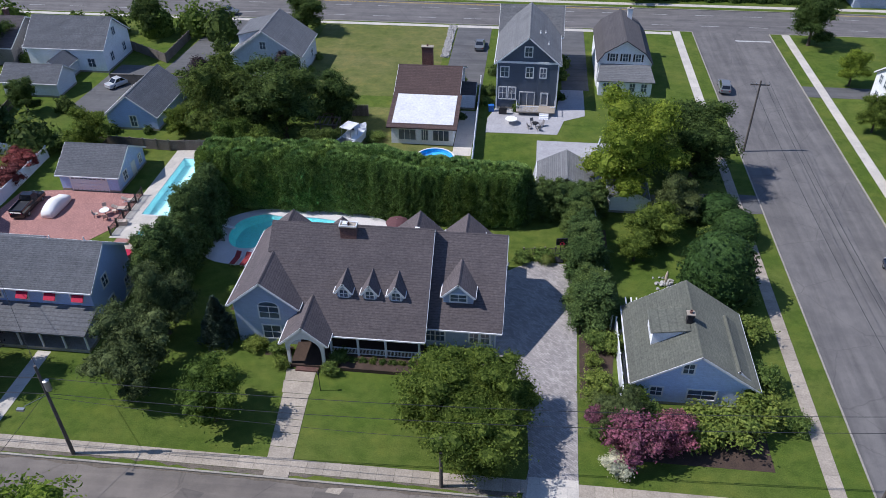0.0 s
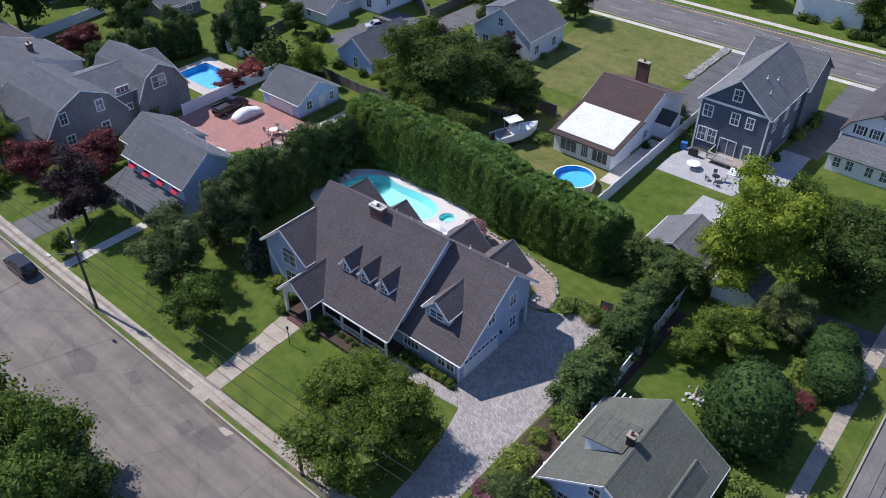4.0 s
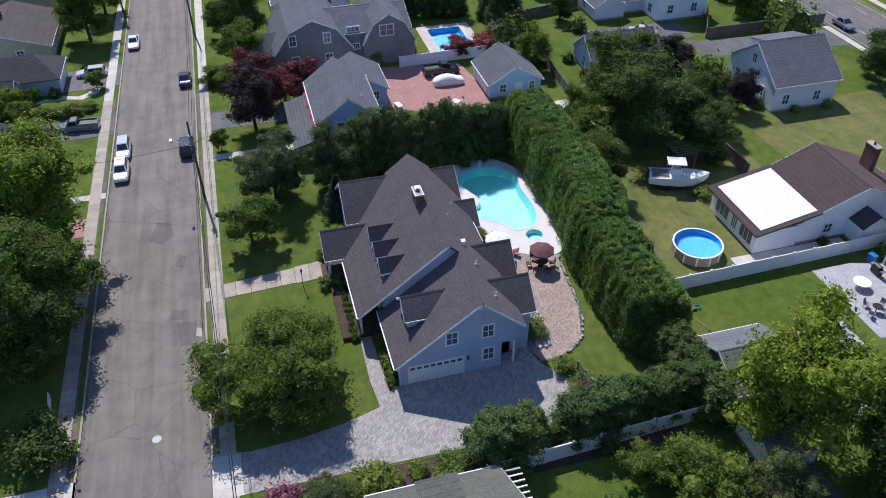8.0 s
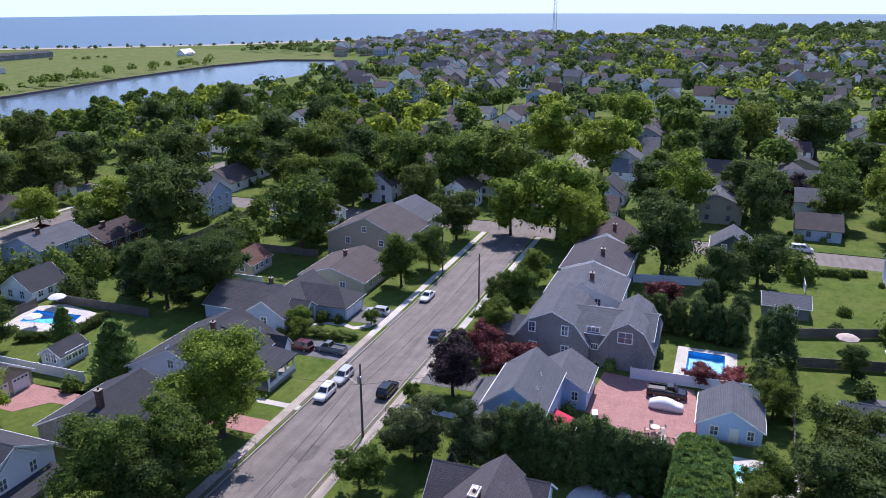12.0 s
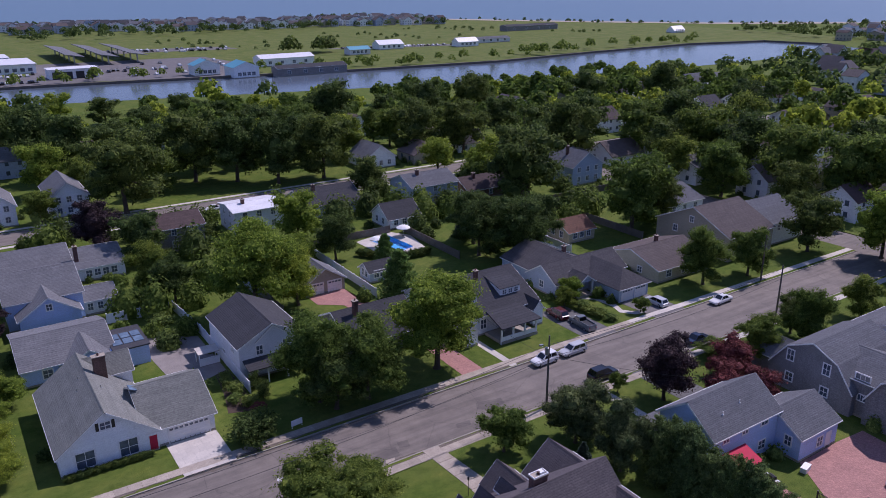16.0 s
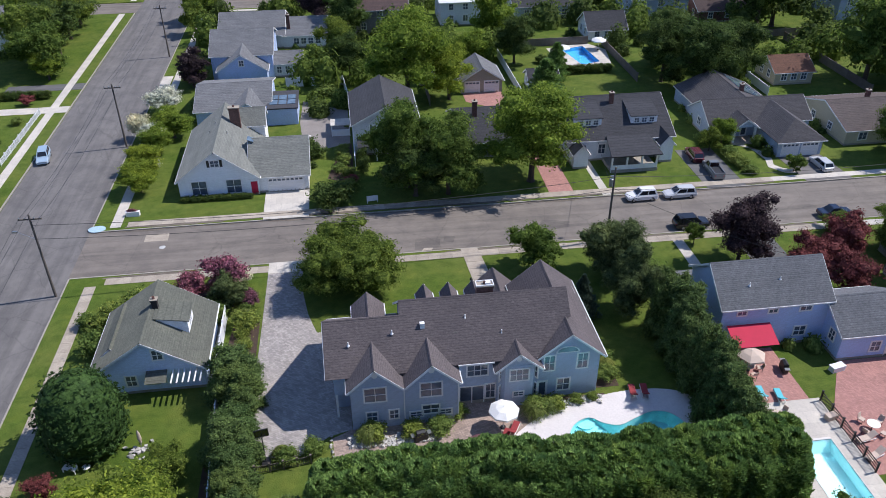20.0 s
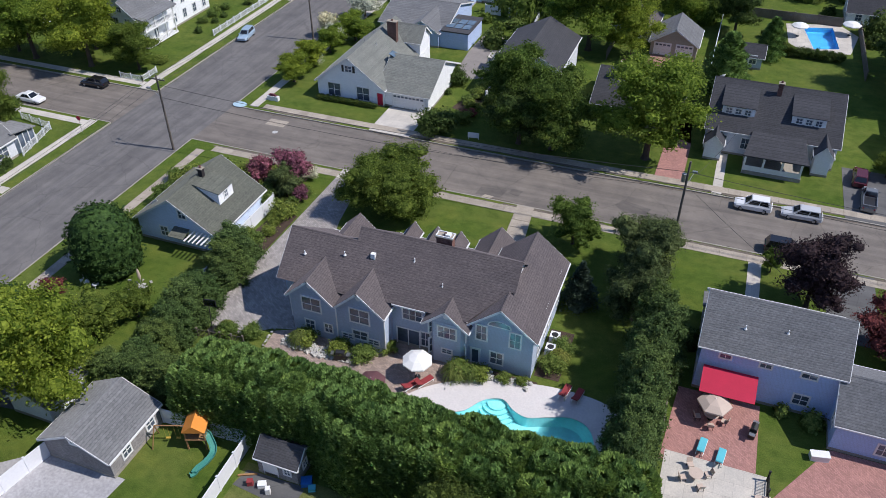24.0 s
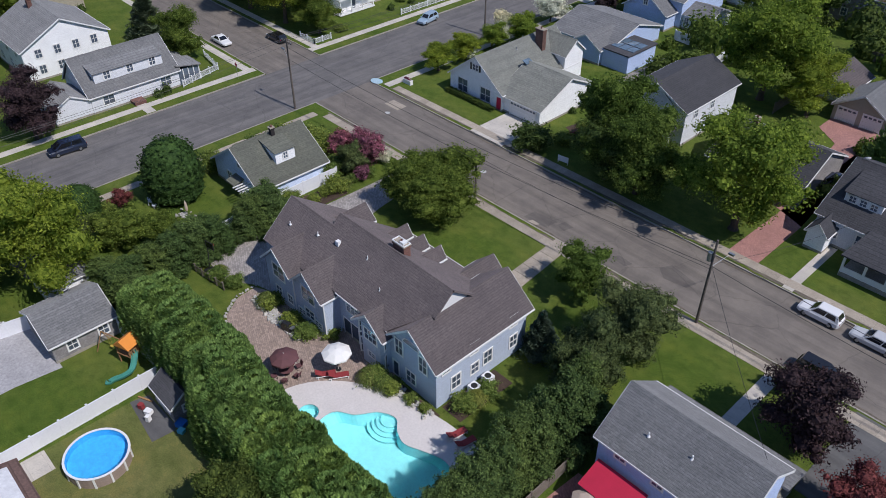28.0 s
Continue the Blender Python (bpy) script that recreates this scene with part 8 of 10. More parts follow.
table_set("round garden table under the maroon parasol", -14.1, 73.9, 0.75, 6, MAROON_CLOTH, MAROON_CLOTH)
table_set("round garden table under the cream parasol", -43.3, 65.6, 0.7, 5, CREAM_CLOTH)
table_set("round table under a white cover on the patio", -2.0, 104.6, 0.9, 0, WHITE_CLOTH)
table_set("small garden table beside a fire pit", 1.6, 103.6, 0.5, 4, BLACK, GREY_SIDING)
table_set("square garden table on the pool surround", -42.7, 72.6, 0.6, 4, CREAM_CLOTH)
table_set("garden table on the pool terrace", -51.0, 75.0, 0.6, 4, WHITE_CLOTH)


def grill(x, y, turn=0.0):
    g = thing("barbecue_grill", "black covered barbecue grill on wheels", "grill", pose(x, y, 0.03, 0, 0, turn))
    part("cart", Shape().box(-0.6, -0.28, 0.1, 0.6, 0.28, 0.8), BLACK, g)
    part("hood", Shape().extrude([(-0.3, 0.8), (0.3, 0.8), (0.24, 1.1), (0, 1.2), (-0.24, 1.1)], "x", -0.42, 0.42), BLACK, g)
    part("side_shelf", Shape().box(-0.95, -0.25, 0.8, -0.6, 0.25, 0.85).box(0.6, -0.25, 0.8, 0.95, 0.25, 0.85), STEEL, g)


grill(-46.9, 66.2, 80)
grill(-3.4, 107.6)
grill(-9.2, 70.5, 10)
for x, y, w, d, h, m, label in ((-52.3, 66.9, 1.5, 0.7, 0.65, WHITE, "white plastic deck storage box"), (-48.0, 73.2, 1.2, 0.6, 0.6, CREAM_CLOTH, "cream deck storage box"), (-5.2, 108.4, 0.8, 0.6, 1.0, BLUE_PLASTIC, "blue recycling bin by the house")):
    t = thing("storage_box", label, "box", pose(x, y, 0.03, 0, 0, 12))
    part("box", Shape().box(-w / 2, -d / 2, 0, w / 2, d / 2, h * 0.85), m, t)
    part("lid", Shape().box(-w / 2 - 0.03, -d / 2 - 0.03, h * 0.85, w / 2 + 0.03, d / 2 + 0.03, h), m, t)
b = thing("garden_bench", "white garden bench on the lawn under the clipped evergreen", "bench", pose(21.9, 69.9, 0, 0, 0, 160))
part("seat", Shape().box(-0.65, -0.25, 0.4, 0.65, 0.25, 0.46), WHITE, b)
part("backrest", Shape().box(-0.65, 0.22, 0.46, 0.65, 0.27, 0.9), WHITE, b)
for x in (-0.58, 0.58):
    for y in (-0.2, 0.2):
        part("leg", Shape().box(x - 0.04, y - 0.04, 0, x + 0.04, y + 0.04, 0.4), WHITE, b)
b = thing("garden_table", "low white garden table beside the bench", "table", pose(20.5, 69.9, 0))
part("tabletop", Shape().lathe([(0.01, 0.42), (0.36, 0.42), (0.36, 0.38), (0.01, 0.38)], 14), WHITE, b)
for k in range(3):
    part("leg", Shape().tube((0.26 * math.cos(k * 2.1), 0.26 * math.sin(k * 2.1), 0), (0.2 * math.cos(k * 2.1), 0.2 * math.sin(k * 2.1), 0.38), 0.03, 0.03, 6), WHITE, b)
b = thing("folded_parasol", "folded pale parasol on a rock-ringed base", "parasol", pose(16.2, 67.8, 0))
part("pole", Shape().tube((0, 0, 0), (0, 0, 2.1), 0.03, 0.03, 6), STEEL, b)
part("canopy", Shape().lathe([(0.03, 2.15), (0.14, 1.8), (0.2, 1.1), (0.12, 0.7), (0.03, 0.68)], 9), CREAM_CLOTH, b)
rubble("rock_ring", "brown and pale rocks piled on the lawn", [(16.2 + rng.gauss(0, 0.55), 68.3 + rng.gauss(0, 0.4), 0.06, rng.uniform(0, 360), rng.uniform(0.7, 1.3)) for i in range(40)])
for y in (62.6, 60.8):
    a = thing("air_conditioner", "grey outdoor air conditioning unit beside the wall", "air conditioner", pose(-27.9, y, 0))
    part("pad", Shape().box(-0.55, -0.55, -0.05, 0.55, 0.55, 0.08), CONCRETE, a)
    part("case", Shape().box(-0.46, -0.46, 0.08, 0.46, 0.46, 0.9), VINYL, a)
    part("fan_guard", Shape().lathe([(0.01, 0.93), (0.3, 0.93), (0.33, 0.9)], 16), BLACK, a)
hoop = thing("basketball_hoop", "portable basketball hoop beside the driveway", "basketball hoop", pose(4.8, 71.3, 0.03, 0, 0, 190))
part("base", Shape().box(-0.4, -0.5, 0, 0.4, 0.5, 0.2), BLACK, hoop)
part("pole", Shape().tube((0, 0, 0.2), (0, 0.35, 2.9), 0.05, 0.05, 8), BLACK, hoop)
part("backboard", Shape().box(-0.6, 0.6, 2.7, 0.6, 0.65, 3.5), GLASS_CAR, hoop)
part("backboard_frame", Shape().box(-0.64, 0.58, 2.66, -0.58, 0.67, 3.54).box(0.58, 0.58, 2.66, 0.64, 0.67, 3.54).box(-0.64, 0.58, 3.48, 0.64, 0.67, 3.54).box(-0.64, 0.58, 2.66, 0.64, 0.67, 2.72), BLACK, hoop)
part("rim", Shape().lathe([(0.21, 2.98), (0.24, 2.98), (0.24, 3.01), (0.21, 3.01), (0.21, 2.98)], 14, (0, 0.9)), RED_CLOTH, hoop)
lamp = thing("lamp_post", "black lamp post on the front lawn", "lamp post", pose(-17.4, 48.9, 0))
part("post", Shape().tube((0, 0, 0), (0, 0, 2.0), 0.04, 0.035, 8), BLACK, lamp)
part("lantern", Shape().lathe([(0.04, 2.0), (0.1, 2.1), (0.13, 2.35), (0.02, 2.5)], 8), BLACK, lamp)
strip("pad", [(-7.6, 84.7), (-7.2, 86.4), (-12.8, 87.0), (-13.0, 84.9), (-12.5, 84.6)], ASPHALT_DARK, 0.024, "dark rubber play mat before the shed", "mat")
for x, y, w, d, h, m, label in ((-8.6, 85.9, 0.5, 0.4, 0.5, CUSHION_RED, "red plastic toy wagon"), (-9.6, 85.7, 0.7, 0.5, 0.35, WHITE, "white plastic toy table"), (-10.4, 86.1, 0.4, 0.4, 0.6, WHITE, "small white plastic chair"), (-12.9, 84.2, 0.9, 0.8, 0.4, BLUE_PLASTIC, "blue plastic paddling pool"), (-13.6, 84.6, 0.6, 0.5, 0.3, AQUA_CLOTH, "pale blue plastic toy"), (-7.9, 85.2, 1.6, 0.12, 0.1, CEDAR, "wooden plank lying on the mat")):
    t = thing("garden_toy", label, "toy", pose(x, y, 0.03, 0, 0, 25))
    part("body", Shape().extrude([(-w / 2, 0), (w / 2, 0), (w / 2 * 0.86, h), (-w / 2 * 0.86, h)], "y", -d / 2, d / 2), m, t)
    part("rim", Shape().box(-w / 2, -d / 2 - 0.02, h, w / 2, d / 2 + 0.02, h + 0.04), m, t)
pool = thing("above_ground_pool", "round above-ground pool with blue liner", "swimming pool", pose(-11.8, 91.2, 0))
part("wall", Shape().lathe([(2.62, 0), (2.62, 1.2), (2.56, 1.2), (2.56, 0.05), (0.01, 0.05)], 36), surface("pale steel pool wall", (0.36, 0.28, 0.24), 0.6), pool)
part("rim", Shape().lathe([(2.52, 1.2), (2.72, 1.2), (2.72, 1.25), (2.52, 1.25), (2.52, 1.2)], 36), WHITE, pool)
part("liner", Shape().lathe([(2.55, 1.18), (2.5, 0.3), (0.01, 0.28)], 36), POOL_BLUE, pool)
w = part("water", Shape().lathe([(0.01, 1.05), (2.54, 1.05)], 36), POOL_WATER, pool)
w.visible_shadow = False
for i in range(12):
    a = 2 * math.pi * i / 12
    part("upright", Shape().box(-0.08, -0.05, 0, 0.08, 0.05, 1.2), WHITE, pool, at=pose(2.66 * math.cos(a), 2.66 * math.sin(a), 0, 0, 0, math.degrees(a) + 90))
play = thing("playset", "wooden climbing frame with orange canopy and green slide", "playset", pose(-2.2, 83.6, 0, 0, 0, 20))
for a in (-0.8, 0.8):
    for b in (-0.8, 0.8):
        part("post", Shape().box(a - 0.06, b - 0.06, 0, a + 0.06, b + 0.06, 2.3), CEDAR, play)
part("platform", Shape().box(-0.9, -0.9, 1.2, 0.9, 0.9, 1.3), CEDAR, play)
for i in range(7):
    part("rail_board", Shape().box(-0.85, -0.88 + i * 0.28, 1.3, -0.82, -0.78 + i * 0.28, 1.9), CEDAR, play)
part("canopy", Shape().add([(-1, -1, 2.3), (1, -1, 2.3), (1, 1, 2.3), (-1, 1, 2.3), (0, -1, 3.1), (0, 1, 3.1)], [(0, 4, 5, 3), (1, 2, 5, 4), (0, 1, 4), (2, 3, 5)]), ORANGE_CLOTH, play)
# one trough that leaves the platform, bends and runs out on the lawn
local = pose(-2.2, 83.6, 0, 0, 0, 20).inverted()
bend = rounded([(-2.9, 83.7, 1.3), (-3.7, 83.95, 1.1), (-4.35, 84.6, 0.75), (-4.2, 85.4, 0.4), (-3.75, 86.2, 0.12), (-3.6, 86.7, 0.1)], 4)[:21]
verts, n = [], len(bend)
for i, p in enumerate(bend):
    d = (Vector(bend[min(i + 1, n - 1)]) - Vector(bend[max(i - 1, 0)])).normalized()
    side = Vector((-d.y, d.x, 0)).normalized()
    for u, v in ((-0.25, 0.22), (-0.19, 0.03), (0.19, 0.03), (0.25, 0.22), (0.3, 0.22), (0.21, -0.04), (-0.21, -0.04), (-0.3, 0.22)):
        verts.append(local @ (Vector(p) + side * u + Vector((0, 0, v))))
sl = Shape().add(verts, [(i * 8 + j, i * 8 + (j + 1) % 8, i * 8 + 8 + (j + 1) % 8, i * 8 + 8 + j) for i in range(n - 1) for j in range(8)] + [tuple(range(8)), tuple(range(8 * n - 8, 8 * n))])
part("slide", sl, GREEN_PLASTIC, play, "curved green plastic slide")
part("swing_beam", Shape().tube((0.9, 0, 2.1), (3.6, 0, 2.1), 0.06, 0.06, 6).tube((3.6, 0, 2.1), (3.9, 0.9, 0), 0.05, 0.05, 6).tube((3.6, 0, 2.1), (3.9, -0.9, 0), 0.05, 0.05, 6), CEDAR, play)
for x in (1.8, 2.7):
    part("swing", Shape().box(x - 0.2, -0.1, 0.5, x + 0.2, 0.1, 0.54).tube((x - 0.18, 0, 0.5), (x - 0.18, 0, 2.1), 0.01, 0.01, 4).tube((x + 0.18, 0, 0.5), (x + 0.18, 0, 2.1), 0.01, 0.01, 4), YELLOW_PAINT, play)
gaz = thing("arbor", "dark wooden arbor frame beside the boat", "arbor", pose(-28.0, 97.8, 0))
for a in (-1.5, 1.5):
    for b in (-1.2, 1.2):
        part("post", Shape().box(a - 0.07, b - 0.07, 0, a + 0.07, b + 0.07, 2.5), FENCE_WOOD, gaz)
part("beam", Shape().box(-1.7, -1.25, 2.5, 1.7, -1.1, 2.65), FENCE_WOOD, gaz)
part("beam", Shape().box(-1.7, 1.1, 2.5, 1.7, 1.25, 2.65), FENCE_WOOD, gaz)
for i in range(6):
    part("rafter", Shape().box(-1.6 + i * 0.62, -1.4, 2.65, -1.52 + i * 0.62, 1.4, 2.76), FENCE_WOOD, gaz)
board = thing("diving_board", "short white diving board at the deep end", "diving board", pose(-34.9, 73.6, 0.03, 0, 0, -20))
part("stand", Shape().box(-0.9, -0.2, 0, -0.5, 0.2, 0.4), WHITE, board)
part("plank", Shape().box(-1.0, -0.22, 0.4, 1.2, 0.22, 0.46), WHITE, board)
sign = thing("stop_sign", "red octagonal stop sign on a post", "road sign", pose(45.4, 43.0, 0))
part("post", Shape().tube((0, 0, 0), (0, 0, 2.2), 0.03, 0.03, 6), STEEL, sign)
part("plate", Shape().extrude([(0.37 * math.cos(math.pi / 8 + i * math.pi / 4), 2.4 + 0.37 * math.sin(math.pi / 8 + i * math.pi / 4)) for i in range(8)], "y", -0.01, 0.01), RED_CLOTH, sign)
mail = thing("planter_box", "white planter box with flowers at the corner", "planter", pose(25.2, 24.4, 0))
part("box", Shape().box(-0.9, -0.3, 0, 0.9, 0.3, 0.7), WHITE, mail)
part("flowers", TREES["pink"][0][0][0], None, mail, at=pose(0, 0, 0.5) @ Matrix.Diagonal((0.35, 0.12, 0.14, 1)))
sg = thing("yard_sign", "white yard sign board beside the pavement", "sign", pose(-7.4, 25.4, 0, 0, 0, 8))
part("board", Shape().box(-0.8, -0.04, 0.3, 0.8, 0.04, 1.1), WHITE, sg)
part("post", Shape().box(-0.75, -0.03, 0, -0.69, 0.03, 0.3).box(0.69, -0.03, 0, 0.75, 0.03, 0.3), WHITE, sg)
for i in range(14):
    plant("darkshrub", 9.6 + i * 0.72, 21.5, 0.7, 0.5)

strip("driveway", [(15.6, 86.4), (16.0, 82.0), (20.0, 82.4), (26.3, 83.2), (29.9, 83.4), (29.9, 87.6), (26.3, 87.8)], ASPHALT_DARK, 0.022, "dark asphalt driveway off the side street", "driveway")
# back garden of the white cape house
strip("patio", [(2.8, -13.4), (-1.6, -10.2), (-5.0, -8.0), (-5.0, 5.4), (-0.4, 7.2), (2.6, 4.0), (3.2, -4.0)], PAVER, 0.02, "dark grey stone patio behind the white house", "patio")
strip("bed", [(-5.2, 5.6), (-3.2, 5.8), (-2.4, 12.0), (-1.2, 17.4), (-4.6, 18.6), (-5.2, 13.0)], SOIL, 0.016, "mulch bed along the fence", "flower bed")
t = thing("garden_shed", "small open-fronted garden bar with pale roof", "shed", pose(-3.6, 1.5, 0))
part("roof", Shape().slab([(-1.6, -1.1, 2.2), (1.6, -1.1, 2.2), (1.6, 1.1, 2.0), (-1.6, 1.1, 2.0)], 0.1), SLABS, t)
for x in (-1.45, 1.45):
    for y in (-0.95, 0.95):
        part("post", Shape().box(x - 0.06, y - 0.06, 0, x + 0.06, y + 0.06, 2.0), WHITE, t)
part("counter", Shape().box(-1.4, 0.5, 0, 1.4, 0.95, 1.0), WHITE, t)
for x, y, h, r in ((1.4, 9.0, 2.4, 2.2), (4.2, 9.2, 2.2, 1.8), (-3.9, 8.4, 1.2, 1.0), (-3.6, 10.6, 1.4, 1.1), (-3.8, 13.0, 1.6, 1.2), (-3.0, 15.2, 1.2, 1.0), (-4.3, 17.0, 1.5, 1.2), (-4.4, -12.0, 1.8, 1.6), (-1.6, -16.6, 1.7, 2.2), (-4.2, 21.0, 1.5, 1.6), (-6.6, 16.0, 2.4, 1.0), (-6.6, 12.6, 2.4, 1.0), (-6.6, 9.2, 2.4, 1.0)):
    plant("darkshrub" if h > 2.3 else "shrub", x, y, h, r)
for i in range(9):
    plant("darkshrub", -48.6 - i * 0.95, -20.2, 1.7, 0.95, label="dark clipped hedge before the garden pool")
for i in range(6):
    plant("darkshrub", -47.6 + i * 0.7, -21.6 - i * 1.1, 1.6, 0.95, label="dark clipped hedge before the garden pool")
plant("red", -4.6, 19.2, 1.3, 1.3, label="low dark red barberry bush")
for i in range(9):
    plant("darkshrub", 10.6 + i * 1.0, 21.5, 0.85, 0.6, label="low clipped box hedge before the white house")


# ---- more houses along the streets ----
def east_low(h):
    block(h, 8.6, 14.6, -9.5, -2.8, 2.8, 4.6, "y", SKY_SIDING, ROOF_GREY, 0.3)
    part("flat_roof", Shape().box(3.2, -11.2, 2.9, 8.4, -3.2, 3.1), ROOF_DARK, h)
    for i in range(3):
        for j in range(2):
            part("solar_panel", Shape().box(3.7 + i * 1.5, -9.0 + j * 2.2, 3.1, 5.0 + i * 1.5, -7.1 + j * 2.2, 3.18), SKYLIGHT, h)
    part("wall", Shape().box(3.4, -11.0, 0, 8.6, -3.4, 2.9), SKY_SIDING, h)


simple_house("low pale blue house with grey roof and solar panels", 8.0, 20.2, -19.0, -4.6, 2.8, 4.9, "x", SKY_SIDING, ROOF_GREY, [("n", 17, 1.5, 1.2, 1.2), ("e", -8, 1.5, 1.2, 1.2), ("e", -14, 1.5, 1.2, 1.2)], extra=east_low)
simple_house("pale blue two-storey house with grey roof", 8.4, 19.8, -40.5, -26.0, 5.0, 7.8, "x", SKY_SIDING, ROOF_GREY, [("e", -30, 1.6, 1.2, 1.2), ("e", -36, 1.6, 1.2, 1.2), ("e", -33, 4.6, 1, 1.1)],
             extra=lambda h: (block(h, 9.4, 18.4, -32.0, -22.6, 3.2, 6.2, "y", SKY_SIDING, ROOF_GREY, 0.35), window(h, on_wall("n", 13.9, 4.4, -22.6), 0.8, 1.0), block(h, 3.0, 8.6, -34.0, -26.5, 2.7, 4.0, "x", PALE_SIDING, ROOF_GREY, 0.25),
                              walls_windows(h, "n", -26.5, [(4.2, 1.5, 0.8, 1.2), (5.8, 1.5, 0.8, 1.2), (7.4, 1.5, 0.8, 1.2)])))
simple_house("pale grey single-storey house with grey roof", 7.0, 20.4, -60.0, -44.0, 3.0, 5.8, "x", PALE_SIDING, ROOF_GREY, [("e", -52, 1.6, 1.4, 1.2)],
             extra=lambda h: (block(h, -2.0, 7.2, -57.0, -43.5, 2.8, 4.8, "x", PALE_SIDING, ROOF_GREY, 0.3), walls_windows(h, "n", -43.5, [(0, 1.5, 1.0, 1.2), (1.5, 1.5, 1.0, 1.2), (3.0, 1.5, 1.0, 1.2), (4.5, 1.5, 1.0, 1.2)]), chimney(h, 6.0, -46, 3, 6.4, 0.7, 0.7)))
TABLE = [  # label, box, eave, ridge, axis, walls, roof
    ("white gambrel house with grey roof beyond the far street", (11.4, 19.6, -104, -90), 5.0, 8.6, "y", WHITE_SIDING, ROOF_GREY),
    ("white house with grey roof beyond the far street", (-4.4, 4.2, -106, -91), 5.2, 8.4, "y", WHITE_SIDING, ROOF_GREY),
    ("grey two-storey house with red-brown roof", (-20.0, -7.4, -60.5, -51.0), 5.3, 7.2, "x", GREY_SIDING, ROOF_RED),
    ("pale two-storey house with nearly flat white roof", (-39.0, -27.6, -64.0, -54.0), 5.4, 6.2, "x", PALE_SIDING, ROOF_WHITE),
    ("dark roofed grey house with twin gables", (-60.0, -45.0, -67.5, -56.0), 3.2, 6.2, "x", BLUE_SIDING, ROOF_DARK),
    ("small white pool house with dark roof", (-66.0, -57.6, -46.4, -38.6), 2.6, 5.4, "x", WHITE_SIDING, ROOF_DARK),
    ("slate blue two-storey house with white trim", (-84.4, -71.0, -61.0, -50.0), 5.4, 7.6, "x", BLUE_SIDING, ROOF_GREY),
    ("low brick-red house with red-brown roof", (-100.5, -86.4, -58.0, -48.0), 2.8, 5.2, "x", BRICK, ROOF_RED),
    ("white house with grey roof across the far street", (-91.0, -81.0, -104.0, -92.6), 3.4, 7.0, "y", WHITE_SIDING, ROOF_GREY),
    ("grey gabled house with white trim", (-129.0, -118.0, -58.0, -44.0), 5.4, 9.0, "y", BLUE_SIDING, ROOF_GREY),
    ("white low house with pale grey roof", (-129.5, -116.5, -24.0, -10.0), 3.0, 5.6, "x", WHITE_SIDING, ROOF_GREY),
    ("small garage with orange-brown roof", (-92.0, -84.5, -16.0, -8.6), 2.6, 4.6, "x", YELLOW_SIDING, ROOF_ORANGE),
    ("grey garden shed with grey roof", (-44.0, -38.6, -16.5, -12.5), 2.3, 3.6, "x", BLUE_SIDING, ROOF_DARK),
    ("small blue garage with grey roof", (-26.0, -18.8, -25.5, -18.0), 2.6, 4.4, "y", BLUE_SIDING, ROOF_BROWN),
    ("white two-storey house with grey roof in the west row", (-94.5, -83.2, 52.8, 65.6), 5.2, 7.6, "x", WHITE_SIDING, ROOF_GREY),
    ("white two-storey house with brown roof in the west row", (-112.6, -97.0, 52.6, 64.8), 5.2, 7.4, "x", WHITE_SIDING, ROOF_BROWN),
    ("white house with red-brown roof in the west row", (-128.0, -115.2, 52.6, 64.2), 4.6, 7.6, "x", WHITE_SIDING, ROOF_RED),
    ("slate blue gabled house with pale roof", (-131.0, -123.0, 79.0, 87.4), 4.6, 7.4, "x", NAVY_SIDING, ROOF_GREY),
    ("grey garden shed beside a lawn", (-104.4, -97.6, 89.0, 96.6), 2.4, 3.6, "y", GREY_SIDING, ROOF_GREY),
    ("white house with pale grey roof beside a deck", (-112.0, -100.0, 112.0, 122.0), 4.6, 7.2, "y", WHITE_SIDING, ROOF_GREY),
    ("grey house with brown-grey hipped roof", (-100.0, -88.0, 118.0, 130.0), 3.4, 6.6, "x", GREY_SIDING, ROOF_BROWN),
    ("white gabled house with grey roof", (-126.0, -116.0, 112.0, 126.0), 5.0, 8.2, "y", WHITE_SIDING, ROOF_GREY),
    ("large white house with grey roof at the corner", (66.5, 80.0, 54.0, 68.0), 5.4, 9.0, "x", WHITE_SIDING, ROOF_GREY),
    ("white two-storey house along the side street", (58.0, 69.0, -62.0, -47.0), 5.4, 8.4, "x", WHITE_SIDING, ROOF_GREY),
    ("pale grey house along the side street", (51.0, 62.0, 84.0, 97.0), 4.8, 8.0, "x", PALE_SIDING, ROOF_DARK),
    ("pale house with grey roof on the side street", (53.0, 64.0, 108.0, 118.0), 4.8, 8.0, "x", WHITE_SIDING, ROOF_GREY),
    ("white house with grey roof across the main road", (-12.0, 0.0, 166.0, 177.0), 4.8, 8.0, "x", WHITE_SIDING, ROOF_GREY),
    ("tan house with brown roof across the main road", (-40.0, -28.0, 167.0, 178.0), 4.8, 8.0, "x", TAN_SIDING, ROOF_BROWN),
    ("grey house with dark roof across the main road", (18.0, 29.0, 167.0, 178.0), 4.8, 8.0, "x", GREY_SIDING, ROOF_DARK)]
